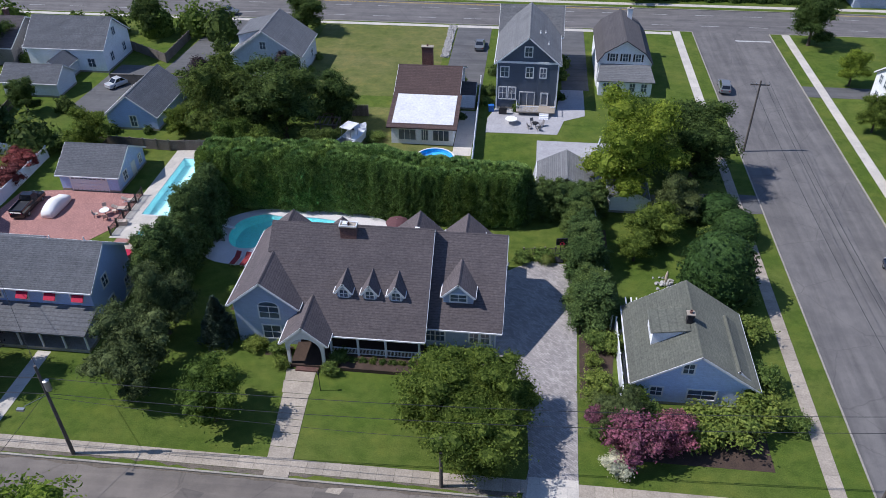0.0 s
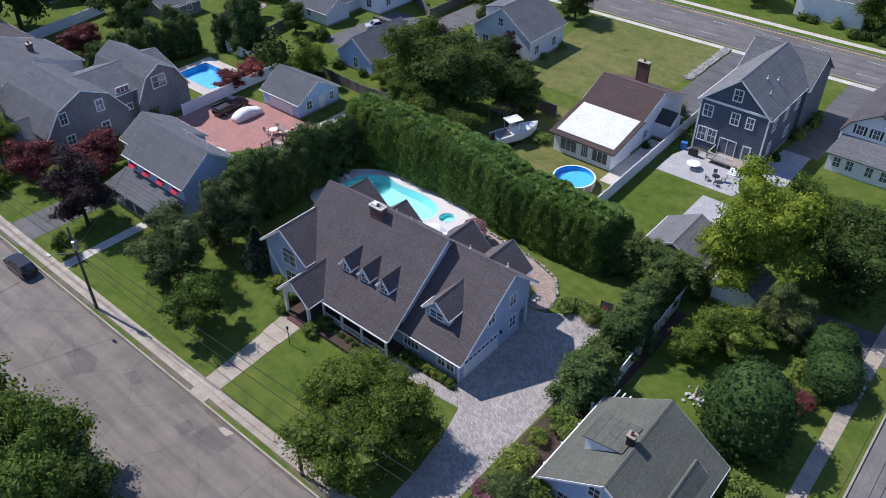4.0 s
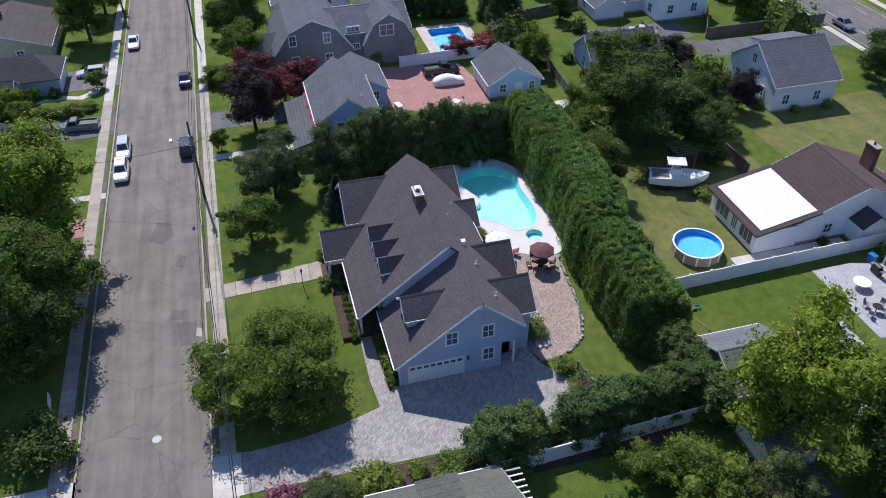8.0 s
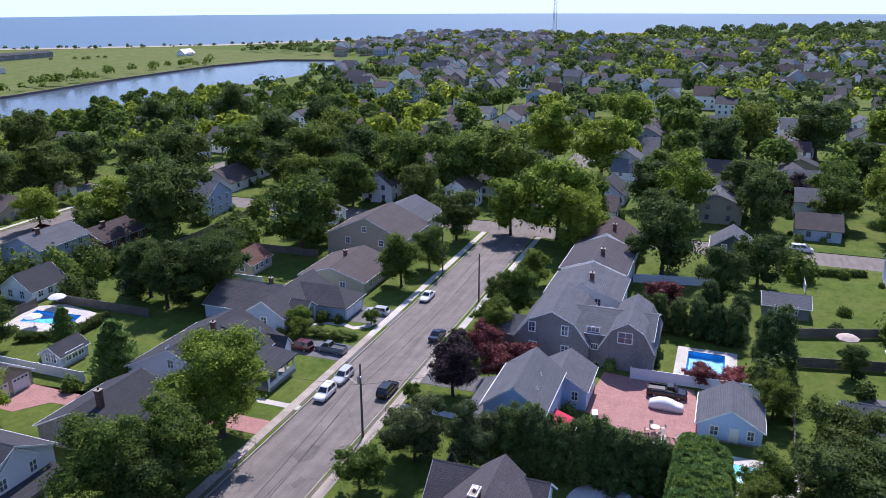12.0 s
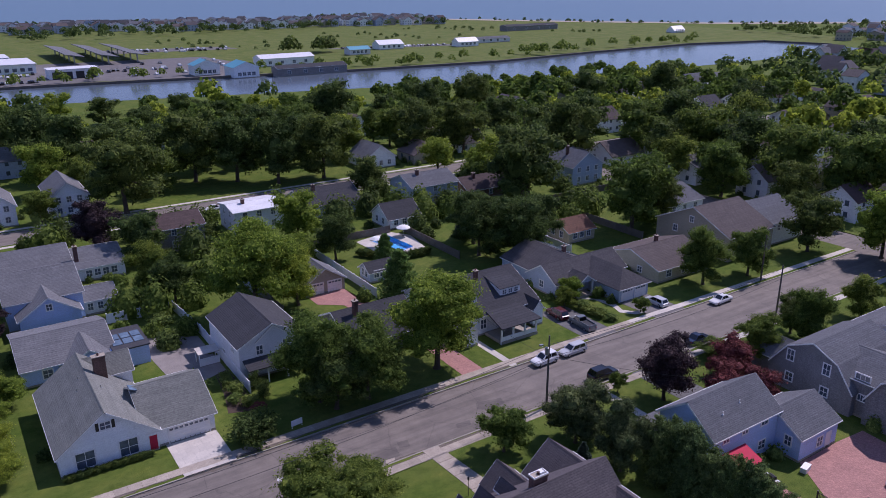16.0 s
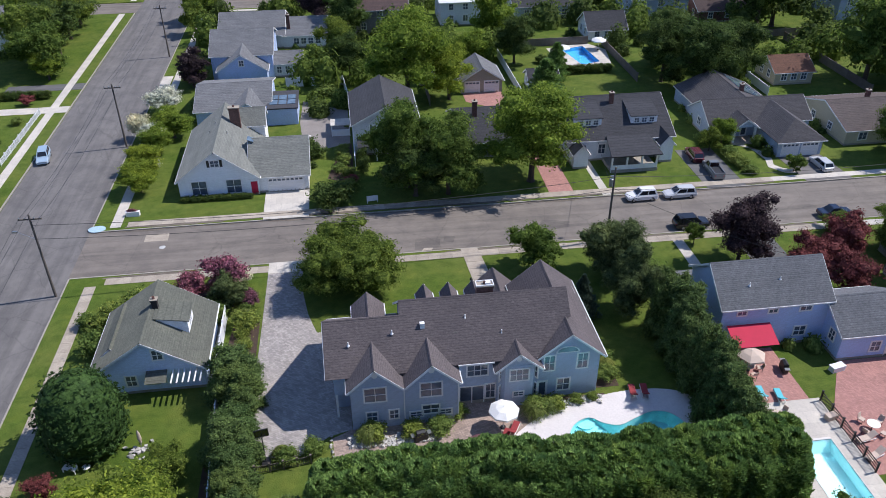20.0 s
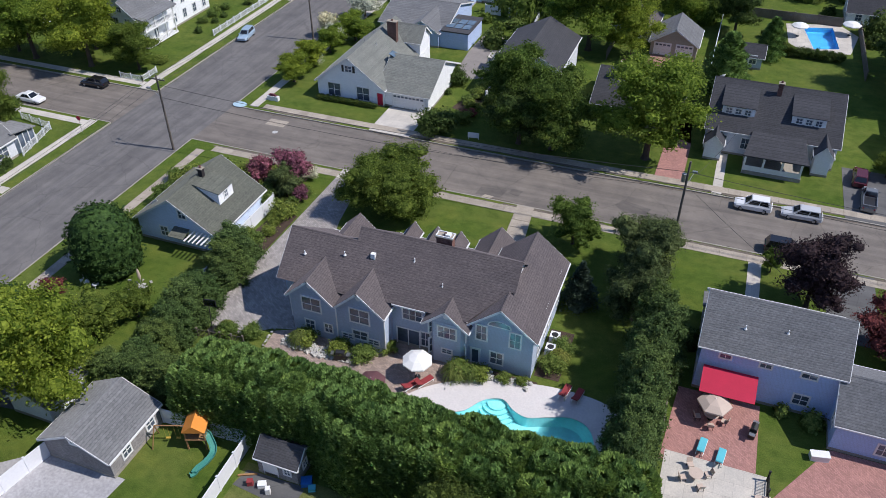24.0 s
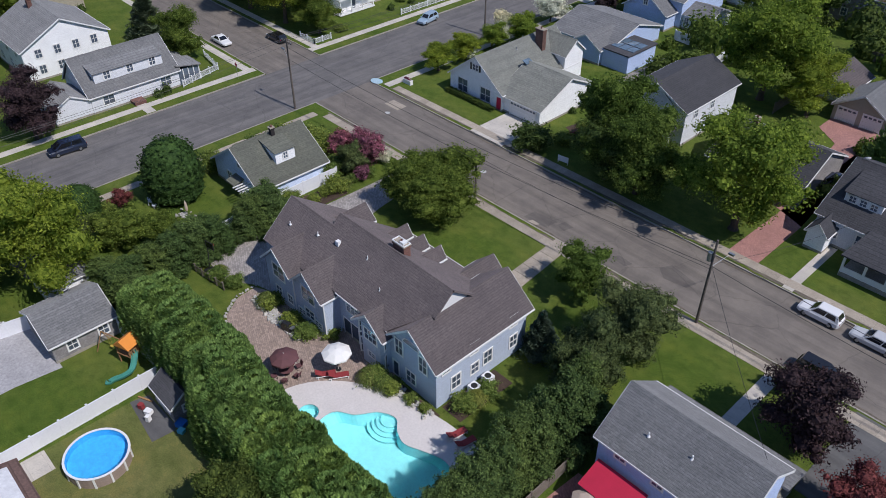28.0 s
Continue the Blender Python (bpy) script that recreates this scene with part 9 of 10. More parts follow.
for label, (x0, x1, y0, y1), eave, ridge, axis, wall, roof in TABLE:
    wins = []
    for z in ((1.7, 4.3) if eave > 4.4 else (1.6,)):
        wins += rows_of("n", x0 + 0.8, x1 - 0.8, 3, z, 1.0, 1.3) + rows_of("e", y0 + 1, y1 - 1, 2, z, 0.95, 1.3)
        if x0 > 40:
            wins += rows_of("w", y0 + 1, y1 - 1, 4, z, 0.95, 1.3)
    simple_house(label, x0, x1, y0, y1, eave, ridge, axis, wall, roof, wins, (x0 + (x1 - x0) * 0.7, (y0 + y1) / 2 + 1, eave, ridge + 0.8, 0.7, 0.7) if (x1 - x0) > 10 else None)


# white house with two porches on the corner beyond the side street
def corner_white(h):
    block(h, 52.0, 57.6, 11.0, 17.2, 5.6, 8.0, "y", WHITE_SIDING, ROOF_GREY, 0.35)
    for z, top in ((0.35, 2.7), (3.1, 5.2)):
        part("porch_floor", Shape().box(50.4, 8.6, z - 0.2, 52.0, 17.0, z), WHITE, h)
        for y in (8.8, 11.4, 14.0, 16.6):
            part("porch_post", Shape().box(50.5, y, z, 50.68, y + 0.18, top), WHITE, h)
        part("rail", Shape().box(50.5, 8.9, z + 0.9, 50.58, 16.7, z + 0.98), WHITE, h)
        for i in range(22):
            part("baluster", Shape().box(50.52, 9.0 + i * 0.35, z, 50.56, 9.04 + i * 0.35, z + 0.9), WHITE, h)
    part("porch_roof", Shape().slab([(50.0, 8.2, 5.2), (52.2, 8.2, 5.7), (52.2, 17.4, 5.7), (50.0, 17.4, 5.2)], 0.15), ROOF_GREY, h)
    walls_windows(h, "n", 17.2, [(53.6, 1.7, 0.95, 1.5), (56.0, 1.7, 0.95, 1.5), (53.6, 4.4, 0.95, 1.4), (56.0, 4.4, 0.95, 1.4), (54.8, 6.6, 0.8, 0.9)])
    door(h, on_wall("w", 12.6, 0.35, 52.0), 0.95, 2.05, GLASS)


simple_house("white two-storey house with stacked porches on the corner", 52.4, 61.0, -4.0, 12.6, 5.6, 8.8, "y", WHITE_SIDING, ROOF_GREY,
             [("w", y, z, 0.95, 1.5) for y in (-2.4, 0.6, 3.6, 6.6) for z in (1.7, 4.4)] + [("n", 59.4, 1.7, 0.95, 1.5), ("n", 59.4, 4.4, 0.95, 1.5)], extra=corner_white).matrix_basis = pose(4.6, -1.8, 0)
strip("driveway", rect(44.0, -17.2, 58.0, -14.4), SLABS, 0.032, "pale concrete driveway off the side street", "driveway")
strip("driveway", rect(44.0, -28.6, 58.0, -25.4), ASPHALT_DARK, 0.032, "dark asphalt driveway beside a hedge", "driveway")
for i in range(9):
    plant("darkshrub", 49.0 + i * 1.15, -21.8, 1.5, 0.95, label="dark clipped hedge plant beside a driveway")
plant("red", 51.6, -18.6, 2.0, 1.3, label="round bush with bright crimson flowers")
plant("light", 51.4, -31.5, 6.0, 3.2, label="small yellow-brown tree on a lawn")
for x, y, h, r in ((53.6, 1.4, 1.2, 1.0), (53.8, -2.2, 1.3, 1.1), (53.6, -6.0, 1.2, 1.0), (50.7, -10.0, 1.3, 1.0), (49.8, 18.8, 1.3, 1.2), (52.4, 19.0, 1.2, 1.1), (55.0, 19.2, 1.4, 1.2)):
    plant("shrub", x, y, h, r)


# house with the long dormer, beyond the side street
def long_dormer(h):
    shed_dormer(h, "y", 52.6, 63.4, 50.4, 54.4, 4.0, 5.6, 6.4, PALE_SIDING, ROOF_GREY, "w", [(54.2, 0.9, 1.1), (57.8, 0.9, 1.1), (61.4, 0.9, 1.1)])
    part("porch_wall", Shape().box(49.6, 47.4, 0, 56.0, 51.0, 2.5), GLASS, h)
    part("porch_roof", Shape().slab([(49.2, 47.0, 2.6), (56.4, 47.0, 2.6), (56.4, 51.2, 3.4), (49.2, 51.2, 3.4)], 0.15), ROOF_GREY, h)
    for i in range(5):
        part("porch_post", Shape().box(49.5, 47.3 + i * 0.9, 0, 49.66, 47.45 + i * 0.9, 2.5), WHITE, h)
    block(h, 49.4, 56.0, 65.0, 70.5, 2.6, 4.0, "x", PALE_SIDING, ROOF_GREY, 0.25)
    part("front_step", Shape().box(47.6, 57.6, 0, 49.3, 59.4, 0.5), BRICK, h)


simple_house("pale grey cape house with long dormer and porch", 49.3, 58.5, 51.0, 65.0, 3.0, 7.2, "y", PALE_SIDING, ROOF_GREY, [("w", 53.2, 1.6, 1.6, 1.3), ("w", 62.4, 1.6, 1.6, 1.3)], extra=long_dormer, off=0.55)


# ---- the wider neighbourhood ----
rng = random.Random(11)
WALLS = [WHITE_SIDING, PALE_SIDING, BLUE_SIDING, TAN_SIDING, WHITE_SIDING, WHITE_SIDING]
ROOFS = [ROOF_GREY, ROOF_BROWN, ROOF_DARK, ROOF_GREY, ROOF_TAN, ROOF_RED]
TINT = {WHITE_SIDING.name: "white", PALE_SIDING.name: "pale grey", BLUE_SIDING.name: "blue-grey", TAN_SIDING.name: "tan", GREY_SIDING.name: "grey shingled",
        ROOF_GREY.name: "grey", ROOF_BROWN.name: "brown", ROOF_DARK.name: "charcoal", ROOF_TAN.name: "tan", ROOF_RED.name: "red-brown"}
PANE_FAR = Shape().box(-0.5, -0.04, -0.65, 0.5, 0.02, 0.65).mesh("window", GLASS)


JOINED = {}


def joined(material):
    if material.name not in JOINED:
        JOINED[material.name] = (Shape(), material)
    return JOINED[material.name][0]


def distant_house(x, y, w, d, eave, rise, axis, wall, roof):
    """A house so far off that all of its kind share one mesh for each material."""
    x0, x1, y0, y1 = x - w / 2, x + w / 2, y - d / 2, y + d / 2
    a0, a1, c0, c1 = (x0, x1, y0, y1) if axis == "x" else (y0, y1, x0, x1)
    top, k = (c0 + c1) / 2, rise / ((c1 - c0) / 2)
    joined(wall).extrude([(c0, 0), (c1, 0), (c1, eave - 0.1), (top, eave + rise - 0.12), (c0, eave - 0.1)], axis, a0, a1)
    put = (lambda s, c, z: (s, c, z)) if axis == "x" else (lambda s, c, z: (c, s, z))
    for low in (c0 - 0.4, c1 + 0.4):
        joined(roof).slab([put(a0 - 0.4, low, eave - 0.4 * k), put(a1 + 0.4, low, eave - 0.4 * k), put(a1 + 0.4, top, eave + rise), put(a0 - 0.4, top, eave + rise)], 0.16)
    for z in ((1.6, 4.3) if eave > 4.4 else (1.6,)):
        for i in range(3):
            u, v = x0 + w * (0.2 + 0.3 * i), y0 + d * (0.2 + 0.3 * i)
            joined(GLASS).box(u - 0.5, y1 - 0.05, z - 0.6, u + 0.5, y1 + 0.04, z + 0.6).box(x1 - 0.05, v - 0.5, z - 0.6, x1 + 0.04, v + 0.5, z + 0.6)


def far_house(x, y, w, d, eave, rise, axis):
    wall, roof = WALLS[rng.randrange(6)], ROOFS[rng.randrange(6)]
    if (x + 20) ** 2 + (y - 40) ** 2 > 185 ** 2:
        FOOT.append((x - w / 2, x + w / 2, y - d / 2, y + d / 2))
        return distant_house(x, y, w, d, eave, rise, axis, wall, roof)
    h = thing("house", "%s house with %s roof in the distance" % (TINT[wall.name], TINT[roof.name]), "house")
    x0, x1, y0, y1 = x - w / 2, x + w / 2, y - d / 2, y + d / 2
    FOOT.append((x0, x1, y0, y1))
    a0, a1, c0, c1 = (x0, x1, y0, y1) if axis == "x" else (y0, y1, x0, x1)
    top, k = (c0 + c1) / 2, rise / ((c1 - c0) / 2)
    part("wall", Shape().extrude([(c0, 0), (c1, 0), (c1, eave - 0.1), (top, eave + rise - 0.12), (c0, eave - 0.1)], axis, a0, a1), wall, h)
    put = (lambda s, c, z: (s, c, z)) if axis == "x" else (lambda s, c, z: (c, s, z))
    for low in (c0 - 0.4, c1 + 0.4):
        part("roof_slope", Shape().slab([put(a0 - 0.4, low, eave - 0.4 * k), put(a1 + 0.4, low, eave - 0.4 * k), put(a1 + 0.4, top, eave + rise), put(a0 - 0.4, top, eave + rise)], 0.16), roof, h)
    for z in ((1.6, 4.3) if eave > 4.4 else (1.6,)):
        for i in range(2):
            part("window", PANE_FAR, None, h, at=on_wall("n", x0 + w * (0.28 + 0.44 * i), z, y1))
            part("window", PANE_FAR, None, h, at=on_wall("e", y0 + d * (0.28 + 0.44 * i), z, x1))


ROADS_X = [(-140.8, -131.2), (30.1, 45.0)]
ROWS_Y = [(-148, 190), (-98, 190), (-62, 190), (16, 190), (52, 190), (130, 190), (168, 190), (215, 190), (-32, -146), (-8, -146), (78, -146), (102, -146)]
for y, x_end in ROWS_Y:
    x = -322.0
    while x < x_end:
        step = rng.uniform(15, 21)
        w, d = rng.uniform(8.5, 13), rng.uniform(8.5, 12)
        two = rng.random() < 0.55
        xm, ym = x + step / 2, y + rng.uniform(-3, 3)
        near = -131 < xm < 65 and -75 < ym < 145 or -131 < xm < 30 and -110 < ym < -85 and xm > -100 or -45 < xm < 32 and 150 < ym < 182
        road = any(a - 7 < xm < b + 7 for a, b in ROADS_X)
        if not near and not road and not any(xm + w / 2 > f[0] - 2 and xm - w / 2 < f[1] + 2 and ym + d / 2 > f[2] - 2 and ym - d / 2 < f[3] + 2 for f in FOOT):
            far_house(xm, ym, w, d, 5.2 if two else 3.0, rng.uniform(2.2, 3.6), "xy"[rng.randrange(2)])
        x += step


def clear(x, y, r):
    if any(f[0] - r < x < f[1] + r and f[2] - r < y < f[3] + r for f in FOOT):
        return False
    if 24 < y < 43 or 140 < y < 161 or -89 < y < -72 or any(a - 3 < x < b + 3 for a, b in ROADS_X):
        return False
    return True


# canopy trees of the blocks around
spots = []
for i in range(2600):
    x, y = rng.uniform(-330, 190), rng.uniform(-235, 262)
    inner = -131 < x < 30 and -40 < y < 145
    if inner or (44 < x < 66 and -40 < y < 125) or (x > 30 and -75 < y < 145 and rng.random() < 0.5) or not clear(x, y, 2.2):
        continue
    if y < -222:
        continue
    if -131 < x < 30 and -72 < y < -40 and rng.random() < 0.55:
        continue
    if y < -85 and x > 8 and x < 30 and y > -108:
        continue
    big = y < -85 or x < -141
    if any((x - a) ** 2 + (y - b) ** 2 < (11.0 if x < -141 and y > -70 else 8.2 if big else 6.2) ** 2 for a, b in spots):
        continue
    if any((x - a) ** 2 + (y - b) ** 2 < (0.8 * r + (4.5 if big else 2.5)) ** 2 for k in TALL.values() for a, b, h, r in k):
        continue
    spots.append((x, y))
spots.sort(key=lambda p: (p[0] + 20) ** 2 + (p[1] - 40) ** 2)
for i, (x, y) in enumerate(spots[:170]):
    h = rng.uniform(7, 11) if y < -165 else rng.uniform(11.0, 16.0) if y < -85 or x < -141 else rng.uniform(7.0, 13.5)
    plant(rng.choice(("farlight", "far", "farmaple", "farmaple")), x, y, h, h * rng.uniform(0.38, 0.5))


def grove(name, label, places, seed, k, material):
    """Trees further off, as one mesh of leaf clumps: (x, y, height) each."""
    g = np.random.default_rng(seed)
    p = np.array(places)
    n, m = len(p), 9
    h = p[:, 2]
    c = g.normal(size=(n, m, 3))
    c /= np.linalg.norm(c, axis=2)[..., None]
    c[..., 2] = np.abs(c[..., 2]) * 0.8 - 0.15
    base = np.stack([p[:, 0], p[:, 1], h * 0.5], 1)[:, None, :] + c * np.stack([h * 0.3, h * 0.3, h * 0.36], 1)[:, None, :]
    pick = g.integers(0, m, (n, k))
    at0 = np.take_along_axis(base, pick[..., None].repeat(3, 2), 1)
    d = g.normal(size=(n, k, 3))
    d[..., 2] += 0.2
    d /= np.linalg.norm(d, axis=2)[..., None]
    at = at0 + d * (h * 0.19)[:, None, None] * g.uniform(0.75, 1.1, (n, k, 1))
    nrm = d + g.normal(size=d.shape) * 0.5
    nrm /= np.linalg.norm(nrm, axis=2)[..., None]
    u = np.cross(nrm, g.normal(size=d.shape))
    u /= np.linalg.norm(u, axis=2)[..., None]
    w = np.cross(nrm, u)
    s = (h[:, None, None] * 0.055) * g.uniform(0.7, 1.4, (n, k, 1))
    verts = np.stack([at - u * s * 1.2, at - w * s * 0.8, at + u * s * 1.2, at + w * s * 0.8], 2).reshape(-1, 3)
    ob = tagged(new(name, leaf_mesh(name, verts, material)), label, "trees", kind="stuff")
    stems = Shape()
    for x, y, hh in places:
        stems.tube((x, y, -0.1), (x, y, hh * 0.55), hh * 0.022, hh * 0.012, 5)
    tagged(part("tree_trunks", stems, BARK), "trunks of the trees further off", "trees", kind="stuff")


rest = [(x, y, rng.uniform(7, 11) if y < -165 else rng.uniform(10, 16) if y < -85 or x < -141 else rng.uniform(9, 14)) for x, y in spots[170:]]
grove("grove", "dark green trees of the blocks further off", [p for i, p in enumerate(rest) if i % 3], 31, 420, LEAF_MAPLE)
grove("grove", "light green trees of the blocks further off", [p for i, p in enumerate(rest) if i % 3 == 0], 32, 420, LEAF_LIGHT)


# shrubs along the walls of the houses around and small trees in their back gardens
def low_grove(name, label, places, seed, k, material, leaf):
    """Bushes as one mesh of leaf sprays on closed mounds: (x, y, height, radius) each."""
    g = np.random.default_rng(seed)
    p = np.array(places)
    n = len(p)
    d = g.normal(size=(n, k, 3))
    d[..., 2] = np.abs(d[..., 2])
    d /= np.linalg.norm(d, axis=2)[..., None]
    lump = 1 + 0.22 * np.sin(5 * d[..., :1] + 3 * p[:, None, :1]) * np.sin(4 * d[..., 1:2] + 7 * d[..., 2:])
    at = np.stack([p[:, 0], p[:, 1], p[:, 2] * 0.12], 1)[:, None, :] + d * lump * g.uniform(0.75, 1.1, (n, k, 1)) * np.stack([p[:, 3], p[:, 3], p[:, 2] * 0.88], 1)[:, None, :]
    nrm = d + g.normal(size=d.shape) * 0.45
    nrm /= np.linalg.norm(nrm, axis=2)[..., None]
    u = np.cross(nrm, g.normal(size=d.shape))
    u /= np.linalg.norm(u, axis=2)[..., None]
    w = np.cross(nrm, u)
    s = leaf * np.sqrt(p[:, 3])[:, None, None] * g.uniform(0.6, 1.4, (n, k, 1))
    verts = np.stack([at - u * s * 1.2, at - w * s * 0.8, at + u * s * 1.2, at + w * s * 0.8], 2).reshape(-1, 3)
    ball = skin_quads(g, 3)
    ball = ball[ball[:, :, 2].mean(1) > -0.3]
    inner = [((ball * (0.82 + g.uniform(-0.1, 0.06, (len(ball), 4, 1)))) * np.array([r, r, h * 0.88]) + np.array([x, y, h * 0.12])).reshape(-1, 3) for x, y, h, r in places]
    tagged(new(name, leaf_mesh(name, np.concatenate([verts] + inner), material)), label, "shrubs", kind="stuff")


low = []
for f in FOOT:
    fx, fy = (f[0] + f[1]) / 2, (f[2] + f[3]) / 2
    if f[1] - f[0] < 6 or f[0] > -30 and f[1] < 30 and f[2] > 40 and f[3] < 80 or (fx + 20) ** 2 + (fy - 30) ** 2 > 170 ** 2:
        continue
    for k in range(9):
        side, q = rng.randrange(4), rng.uniform(0.05, 0.95)
        r = rng.uniform(0.5, 1.2)
        if f[1] - f[0] < 9.5 and f[3] - f[2] < 9.5 or side == 3 and 0 < fy < 28 or side == 2 and 40 < fy < 70:
            continue
        x = (f[0] - r, f[1] + r)[side] if side < 2 else f[0] + q * (f[1] - f[0])
        y = (f[2] - r, f[3] + r)[side - 2] if side > 1 else f[2] + q * (f[3] - f[2])
        low.append((x, y, r * rng.uniform(1.1, 2.0), r))
yards = []
for i in range(2200):
    x, y = rng.uniform(-128, 26), rng.uniform(-70, 140)
    back = -70 < y < -6 or 84 < y < 138 and x < -46 and i % 5 == 0
    if back and clear(x, y, 2.5) and not any((x - a) ** 2 + (y - b) ** 2 < 4.4 ** 2 for a, b, h, r in yards) and not any((x - a) ** 2 + (y - b) ** 2 < (r + 2.0) ** 2 for k in TALL.values() for a, b, h, r in k) and not (-50 < x < -28 and -52 < y < -38) and not (-61 < x < -41 and -40 < y < -3):
        h = rng.choice((1.6, 2.2, 3.0, 4.5, 5.5, 6.5))
        yards.append((x, y, h, h * rng.uniform(0.42, 0.6) + 0.4))
low_grove("hedge_row", "dark hedge along the main road", [(i * 1.7, 162.4 + 0.4 * (i % 3), 1.6 + 0.2 * (i % 4), 1.3) for i in range(36)], 45, 200, LEAF_OAK, 0.12)
low_grove("hedge_row", "clipped dark hedge across a back lawn", [(-123.5 - 0.27 * i, 97.8 + i * 1.0, 1.5, 0.9) for i in range(12)], 46, 220, LEAF_OAK, 0.12)
low_grove("garden_shrubs", "green shrubs along the walls of the houses", low[::2], 41, 170, LEAF_SHRUB, 0.12)
low_grove("garden_shrubs", "dark green shrubs along the walls of the houses", low[1::2], 42, 170, LEAF_OAK, 0.12)
low_grove("garden_bushes", "tall bushes in the back gardens", yards[::2], 43, 420, LEAF_MAPLE, 0.15)
low_grove("garden_bushes", "dark tall bushes in the back gardens", yards[1::2], 44, 420, LEAF_OAK, 0.15)


def woods(name, label, box, count, seed, hmin, hmax, material, keep=None):
    """Distant trees as one mesh of leaf clumps."""
    g = np.random.default_rng(seed)
    x, y = g.uniform(box[0], box[1], count), g.uniform(box[2], box[3], count)
    if keep is not None:
        m = keep(x, y)
        x, y = x[m], y[m]
    h = g.uniform(hmin, hmax, len(x))
    n, k = len(x), 80
    d = g.normal(size=(n, k, 3))
    d[..., 2] = np.abs(d[..., 2])
    d /= np.linalg.norm(d, axis=2)[..., None]
    lump = g.uniform(0.75, 1.15, (n, k, 1))
    at = np.stack([x, y, h * 0.4], 1)[:, None, :] + d * lump * np.stack([h * 0.48, h * 0.48, h * 0.58], 1)[:, None, :]
    nrm = d + g.normal(size=d.shape) * 0.45
    nrm /= np.linalg.norm(nrm, axis=2)[..., None]
    u = np.cross(nrm, g.normal(size=d.shape))
    u /= np.linalg.norm(u, axis=2)[..., None]
    w = np.cross(nrm, u)
    s = (h[:, None, None] * 0.1) * g.uniform(0.7, 1.3, (n, k, 1))
    verts = np.stack([at - u * s, at - w * s, at + u * s, at + w * s], 2).reshape(-1, 3)
    return tagged(new(name, leaf_mesh(name, verts, material)), label, "trees", kind="stuff")


def inland(x, y):
    bank = np.interp(-x, [-200, -53, 130, 240, 345, 430, 530, 640, 700, 1500], [-325, -298, -255, -228, -218, -214, -212, -212, -290, -500])
    coast = shore(x) + 60
    return (y > bank + 22) & (y > coast) & ~((x > -332) & (x < 192) & (y > -236) & (y < 264))


woods("far_woods", "distant trees along the horizon", (-2300, -1050, -40, 1300), 2600, 29, 9, 15, LEAF_OAK, inland)
woods("far_woods", "distant green tree canopy of the town", (-1050, 100, -330, 520), 2900, 21, 7, 13, LEAF_OAK, inland)
woods("far_woods", "distant light green trees of the town", (-1050, 100, -330, 520), 950, 22, 7, 13, LEAF_LIGHT, inland)
woods("far_woods", "distant scrub along the beach", (-900, 250, -1040, -380), 2600, 23, 2.5, 5, LEAF_OAK, lambda x, y: (y > shore(x) + 34) & (y < shore(x) + 95))
woods("far_woods", "row of trees along the canal bank", (-560, 150, -420, -300), 420, 24, 4, 8, LEAF_MAPLE, lambda x, y: (np.abs(y - np.interp(-x, [-150, -56, 45, 205, 300, 400, 490, 560], [-392, -378, -366, -338, -334, -348, -352, -350])) < 11))
woods("far_woods", "clump of tall trees on the field beyond the canal", (-244, -206, -462, -438), 14, 25, 9, 13, LEAF_OAK)
woods("far_woods", "dark scrub across the far field", (-560, -150, -640, -480), 130, 26, 2, 4.5, LEAF_OAK, lambda x, y: np.abs(np.sin(x * 0.02 + y * 0.013)) > 0.75)
woods("far_woods", "trees between the houses on the coast", (-520, -60, -880, -690), 240, 27, 5, 9, LEAF_OAK)
woods("far_woods", "trees among the roofs by the sea", (-1080, -660, -420, -100), 330, 28, 5, 9, LEAF_OAK, lambda x, y: y > shore(x) + 70)
# roofs of the distant town
for k in range(620):
    x, y = rng.uniform(-940, -345), rng.uniform(-190, 480)
    if inland(np.array([x]), np.array([y]))[0]:
        far_house(x, y, rng.uniform(8, 13), rng.uniform(8, 12), rng.uniform(5.5, 8.5), rng.uniform(2.5, 4.5), "xy"[k % 2])
for k in range(330):
    x = rng.uniform(-1080, -655)
    y = rng.uniform(-300, -110) + (x + 655) * 0.12
    if y > shore(x) + 50:
        tall = rng.random() < 0.25
        far_house(x, y, rng.uniform(7, 11), rng.uniform(7, 11), rng.uniform(8, 12) if tall else rng.uniform(5, 7.5), rng.uniform(1.5, 3.5), "xy"[k % 2])
for k in range(210):
    x = rng.uniform(-530, -60)
    y = np.interp(-x, [60, 227, 397, 530], [-800, -765, -735, -700]) - rng.uniform(0, 110)
    far_house(x, y, rng.uniform(8, 13), rng.uniform(7, 11), rng.uniform(5, 8), rng.uniform(2, 3.5), "xy"[k % 2])
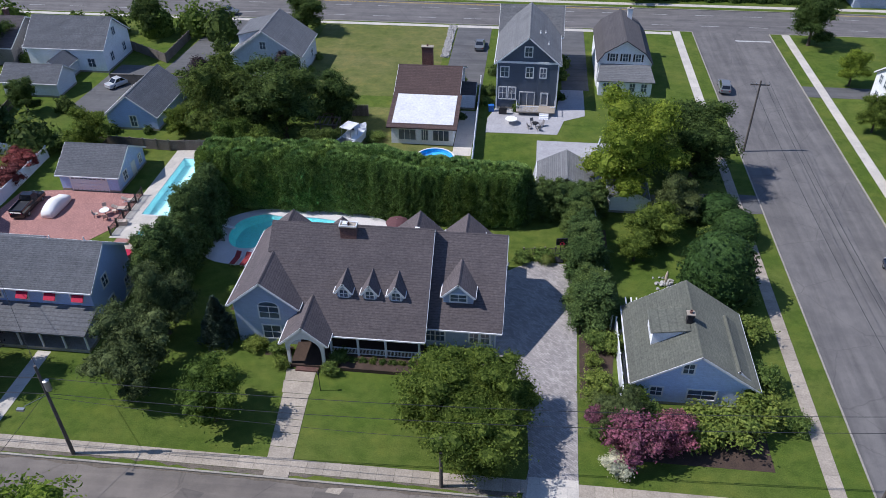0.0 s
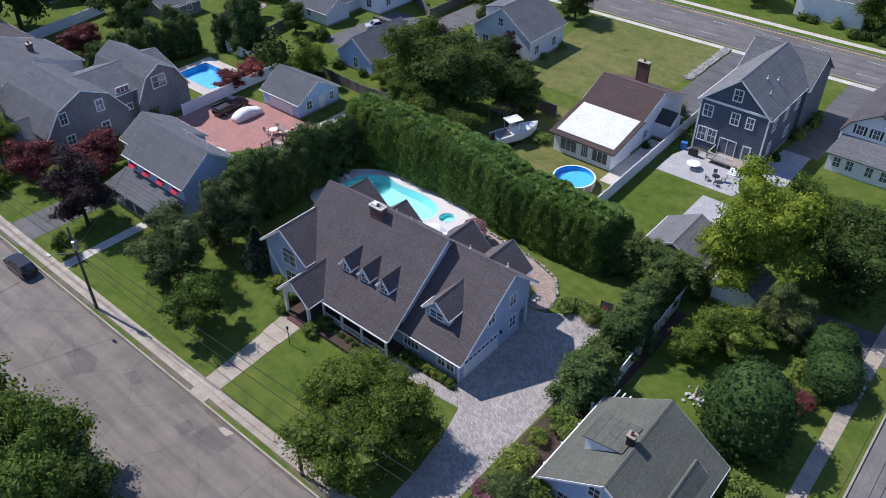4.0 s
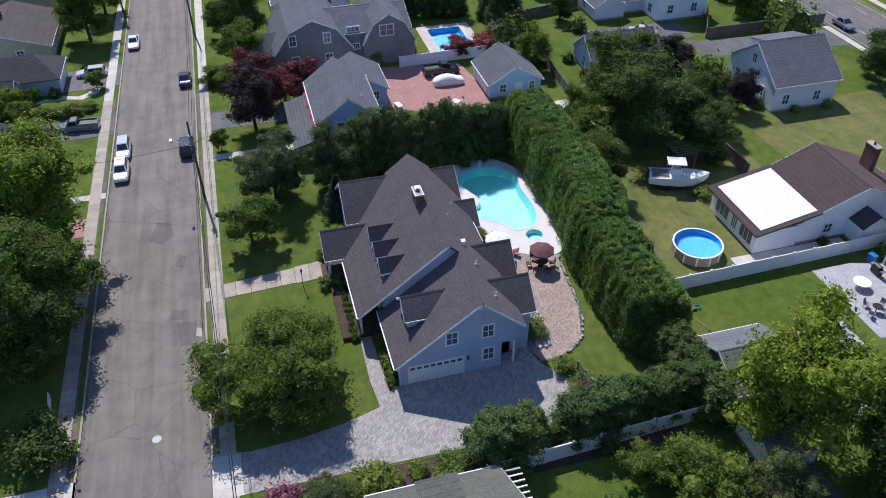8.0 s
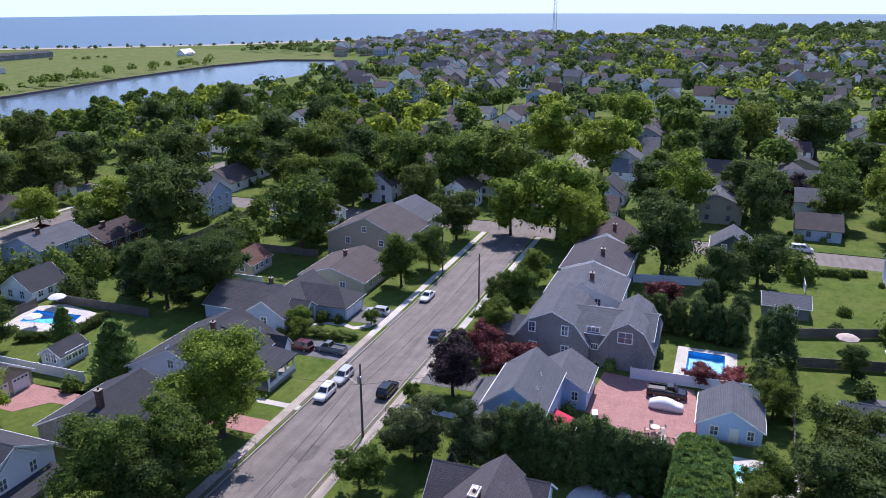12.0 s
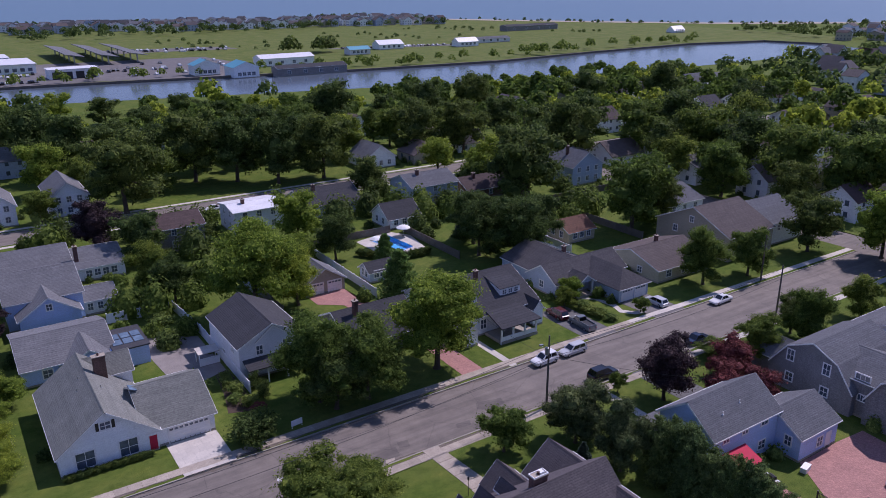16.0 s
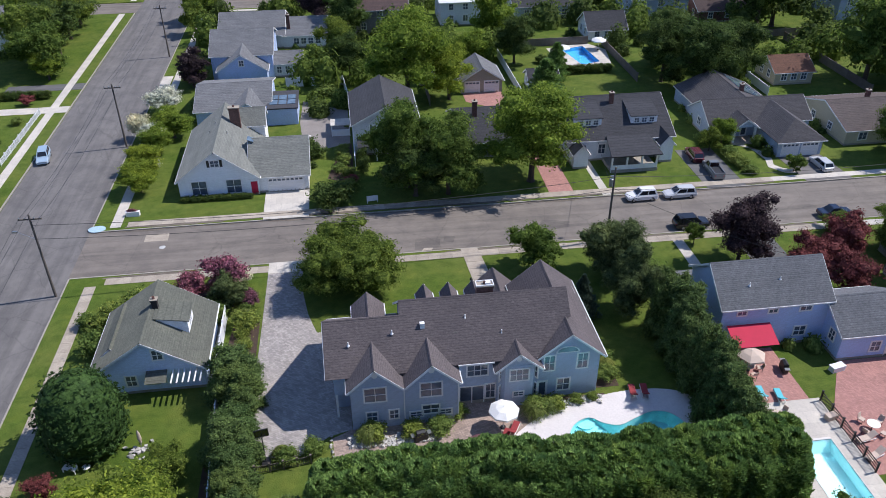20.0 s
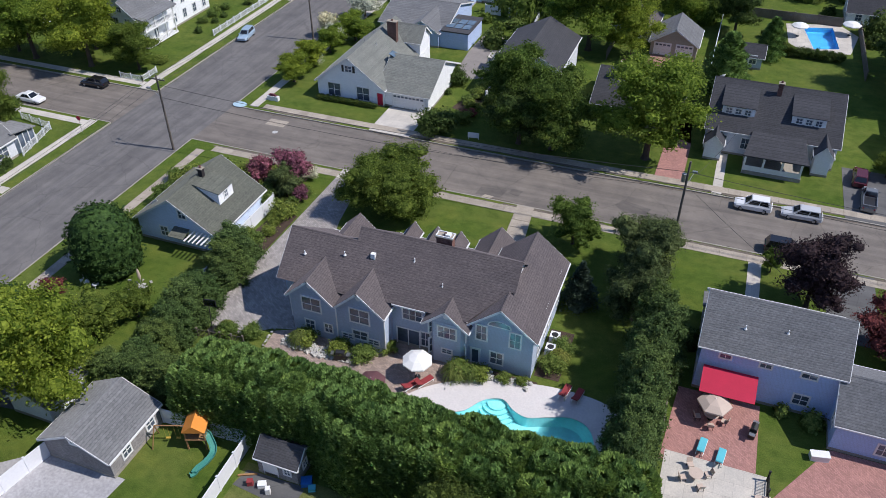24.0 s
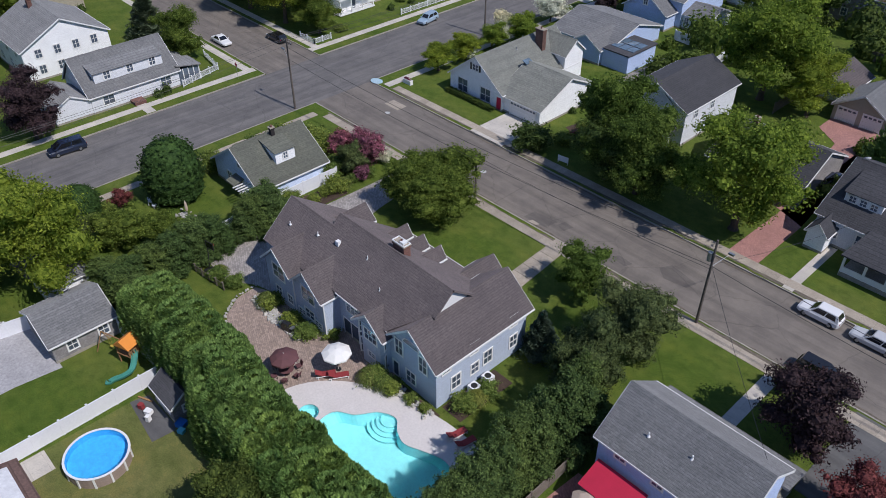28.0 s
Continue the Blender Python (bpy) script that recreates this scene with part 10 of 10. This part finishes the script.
# sheds and yards beyond the canal
AQUA_ROOF = surface("aqua metal roof", (0.1, 0.33, 0.42), 0.4, 3, 0.1, 0.1)
for label, x, y, w, d, e, r, axis, wall, roof in (
        ("long white boathouse with aqua roof beyond the canal", -117, -360, 15, 12, 6, 9, "y", WHITE_SIDING, AQUA_ROOF), ("white boathouse with aqua roof beyond the canal", -132, -338, 15, 16, 6, 9, "y", WHITE_SIDING, AQUA_ROOF),
        ("long white hall beyond the canal", -178, -386, 37, 14, 5, 7, "x", WHITE_SIDING, ROOF_WHITE), ("long dark brick shed on the canal bank", -170, -328, 44, 10, 4.5, 6, "x", GREY_SIDING, ROOF_DARK),
        ("white tent hall in the field", -292, -448, 22, 12, 4, 7, "x", WHITE_SIDING, ROOF_WHITE), ("white shed in the field", -356, -432, 20, 10, 4, 7, "x", WHITE_SIDING, ROOF_WHITE),
        ("pale blue roofed shed in the field", -250, -420, 17, 9, 4, 6, "x", PALE_SIDING, AQUA_ROOF),
        ("low grey shed on the far field", -398, -452, 34, 9, 3.5, 5, "x", PALE_SIDING, ROOF_GREY), ("long low pavilion by the beach", -530, -560, 70, 12, 5, 6.5, "x", GREY_SIDING, ROOF_DARK),
        ("white tent with peaked top on the far field", -622, -440, 16, 10, 2.5, 6.5, "x", WHITE_SIDING, ROOF_WHITE)):
    simple_house(label, x - w / 2, x + w / 2, y - d / 2, y + d / 2, e, r, axis, wall, roof, rows_of("n", x - w / 2 + 2, x + w / 2 - 2, 4, 2.2, 2.0, 1.8), name="building", category="building")
strip("yard", [(8, -366), (-60, -362), (-130, -345), (-160, -400), (-150, -470), (-40, -480), (-30, -412), (10, -408)], ASPHALT_GREY, -0.05, "grey car park beyond the canal", "car park")
strip("yard", [(-250, -478), (-262, -462), (-372, -440), (-366, -458)], ASPHALT_GREY, -0.05, "grey car park in the field", "car park")
strip("yard", [(-90, -566), (-100, -530), (-196, -522), (-190, -548)], ASPHALT_GREY, -0.05, "grey vehicle yard in the field", "car park")
strip("yard", rect(14, -620, 24, -372), ASPHALT_GREY, -0.05, "road leading away from the canal", "road")
t = thing("building", "low white flat-roofed civic building beyond the canal", "building")
part("wall", Shape().box(-36, -470, 0, 8, -428, 5), WHITE_SIDING, t)
part("wall", Shape().box(-26, -500, 0, -4, -470, 5.6), WHITE_SIDING, t)
part("flat_roof", Shape().box(-36.6, -470.6, 5, 8.6, -427.4, 5.6), ROOF_WHITE, t)
part("flat_roof", Shape().box(-26.6, -500.6, 5.6, -3.4, -470.7, 6.2), ROOF_WHITE, t)
for i in range(10):
    part("window", Shape().box(-34 + i * 4.2, -428.1, 1.2, -31.6 + i * 4.2, -427.9, 3.2), GLASS, t)
t = thing("garage", "white garage with four dark doors beyond the canal", "garage")
part("wall", Shape().box(-63, -398, 0, -37, -384, 5), WHITE_SIDING, t)
part("flat_roof", Shape().box(-63.5, -398.5, 5, -36.5, -383.6, 5.5), ROOF_WHITE, t)
for i in range(4):
    part("garage_door", Shape().box(-61.6 + i * 6.2, -384.1, 0, -57.2 + i * 6.2, -383.9, 4), ROOF_DARK, t)
for x, ya, yb in ((-64, -555, -462), (-83, -556, -450), (-102, -550, -452)):
    t = thing("solar_canopy", "tilted solar canopy over parked cars", "canopy", group="solar canopies over the car park")
    part("roof", Shape().slab([(x - 6, ya, 5.0), (x + 6, ya, 7.0), (x + 6, yb, 7.0), (x - 6, yb, 5.0)], 0.4), ROOF_GREY, t)
    for i in range(5):
        part("post", Shape().box(x - 0.4, yb - 6 - i * 20, 0, x + 0.4, yb - 5.2 - i * 20, 5.9), STEEL, t)
t = thing("red_trailer", "red trailer parked beyond the canal", "trailer")
part("body", Shape().box(42, -458, 0.8, 56, -451, 4), RED_CLOTH, t)
for x in (44, 53):
    part("wheel", Shape().box(x, -451.2, 0, x + 1.2, -450.6, 1.2), RUBBER, t)
wall = Shape()
BANK = [(150, -382), (56, -362), (-45, -349), (-205, -321), (-300, -313), (-400, -325), (-515, -331), (-589, -315), (-603, -262)]
for (xa, ya), (xb, yb) in zip(BANK, BANK[1:]):
    wall.extrude([(xa, ya), (xb, yb), (xb, yb - 1.2), (xa, ya - 1.2)], "z", -0.1, 1.3)
structure("quay_wall", wall, FENCE_WOOD, "dark timber bulkhead along the canal", "wall")
mast = thing("radio_mast", "tall thin lattice radio mast far away", "mast", pose(-1000, -148, 0))
for k in range(3):
    a = 2 * math.pi * k / 3
    part("leg", Shape().tube((3 * math.cos(a), 3 * math.sin(a), 0), (0.5 * math.cos(a), 0.5 * math.sin(a), 130), 0.35, 0.25, 5), STEEL, mast)
for k in range(20):
    part("brace", Shape().tube((2.6, 0, 6 * k + 2), (-1.4, 2.2, 6 * k + 8), 0.12, 0.12, 4), STEEL, mast)
for i in range(70):
    x, y = rng.choice((rng.uniform(-150, -68), rng.uniform(-34, 6))), rng.choice((-404, -410, -418, -376, -440))
    joined(paint(*rng.choice((WHITE_CAR, SILVER, BLACK_CAR, GREY_CAR)))).box(x - 0.9, y - 2.2, -0.1, x + 0.9, y + 2.2, 0.8).extrude([(y - 1.6, 0.8), (y + 1.0, 0.8), (y + 0.4, 1.45), (y - 1.1, 1.45)], "x", x - 0.8, x + 0.8)
for i in range(80):
    k = rng.random()
    x, y = ((-255 - 112 * k, -468 + 22 * k) if i % 2 else (-95 - 95 * k, -550 + 14 * k + 10 * (i % 3)))
    joined(paint(*rng.choice((WHITE_CAR, SILVER, BLACK_CAR, GREY_CAR)))).box(x - 0.9, y - 2.2, -0.1, x + 0.9, y + 2.2, 0.8).extrude([(y - 1.6, 0.8), (y + 1.0, 0.8), (y + 0.4, 1.45), (y - 1.1, 1.45)], "x", x - 0.8, x + 0.8)
for key, (shape, material) in JOINED.items():
    what = "distant_cars" if "paint" in key else "distant_houses"
    tagged(part(what, shape, material), "parked cars in the distant yard" if "paint" in key else "houses of the distant town with pitched roofs", "cars" if "paint" in key else "houses", kind="stuff")
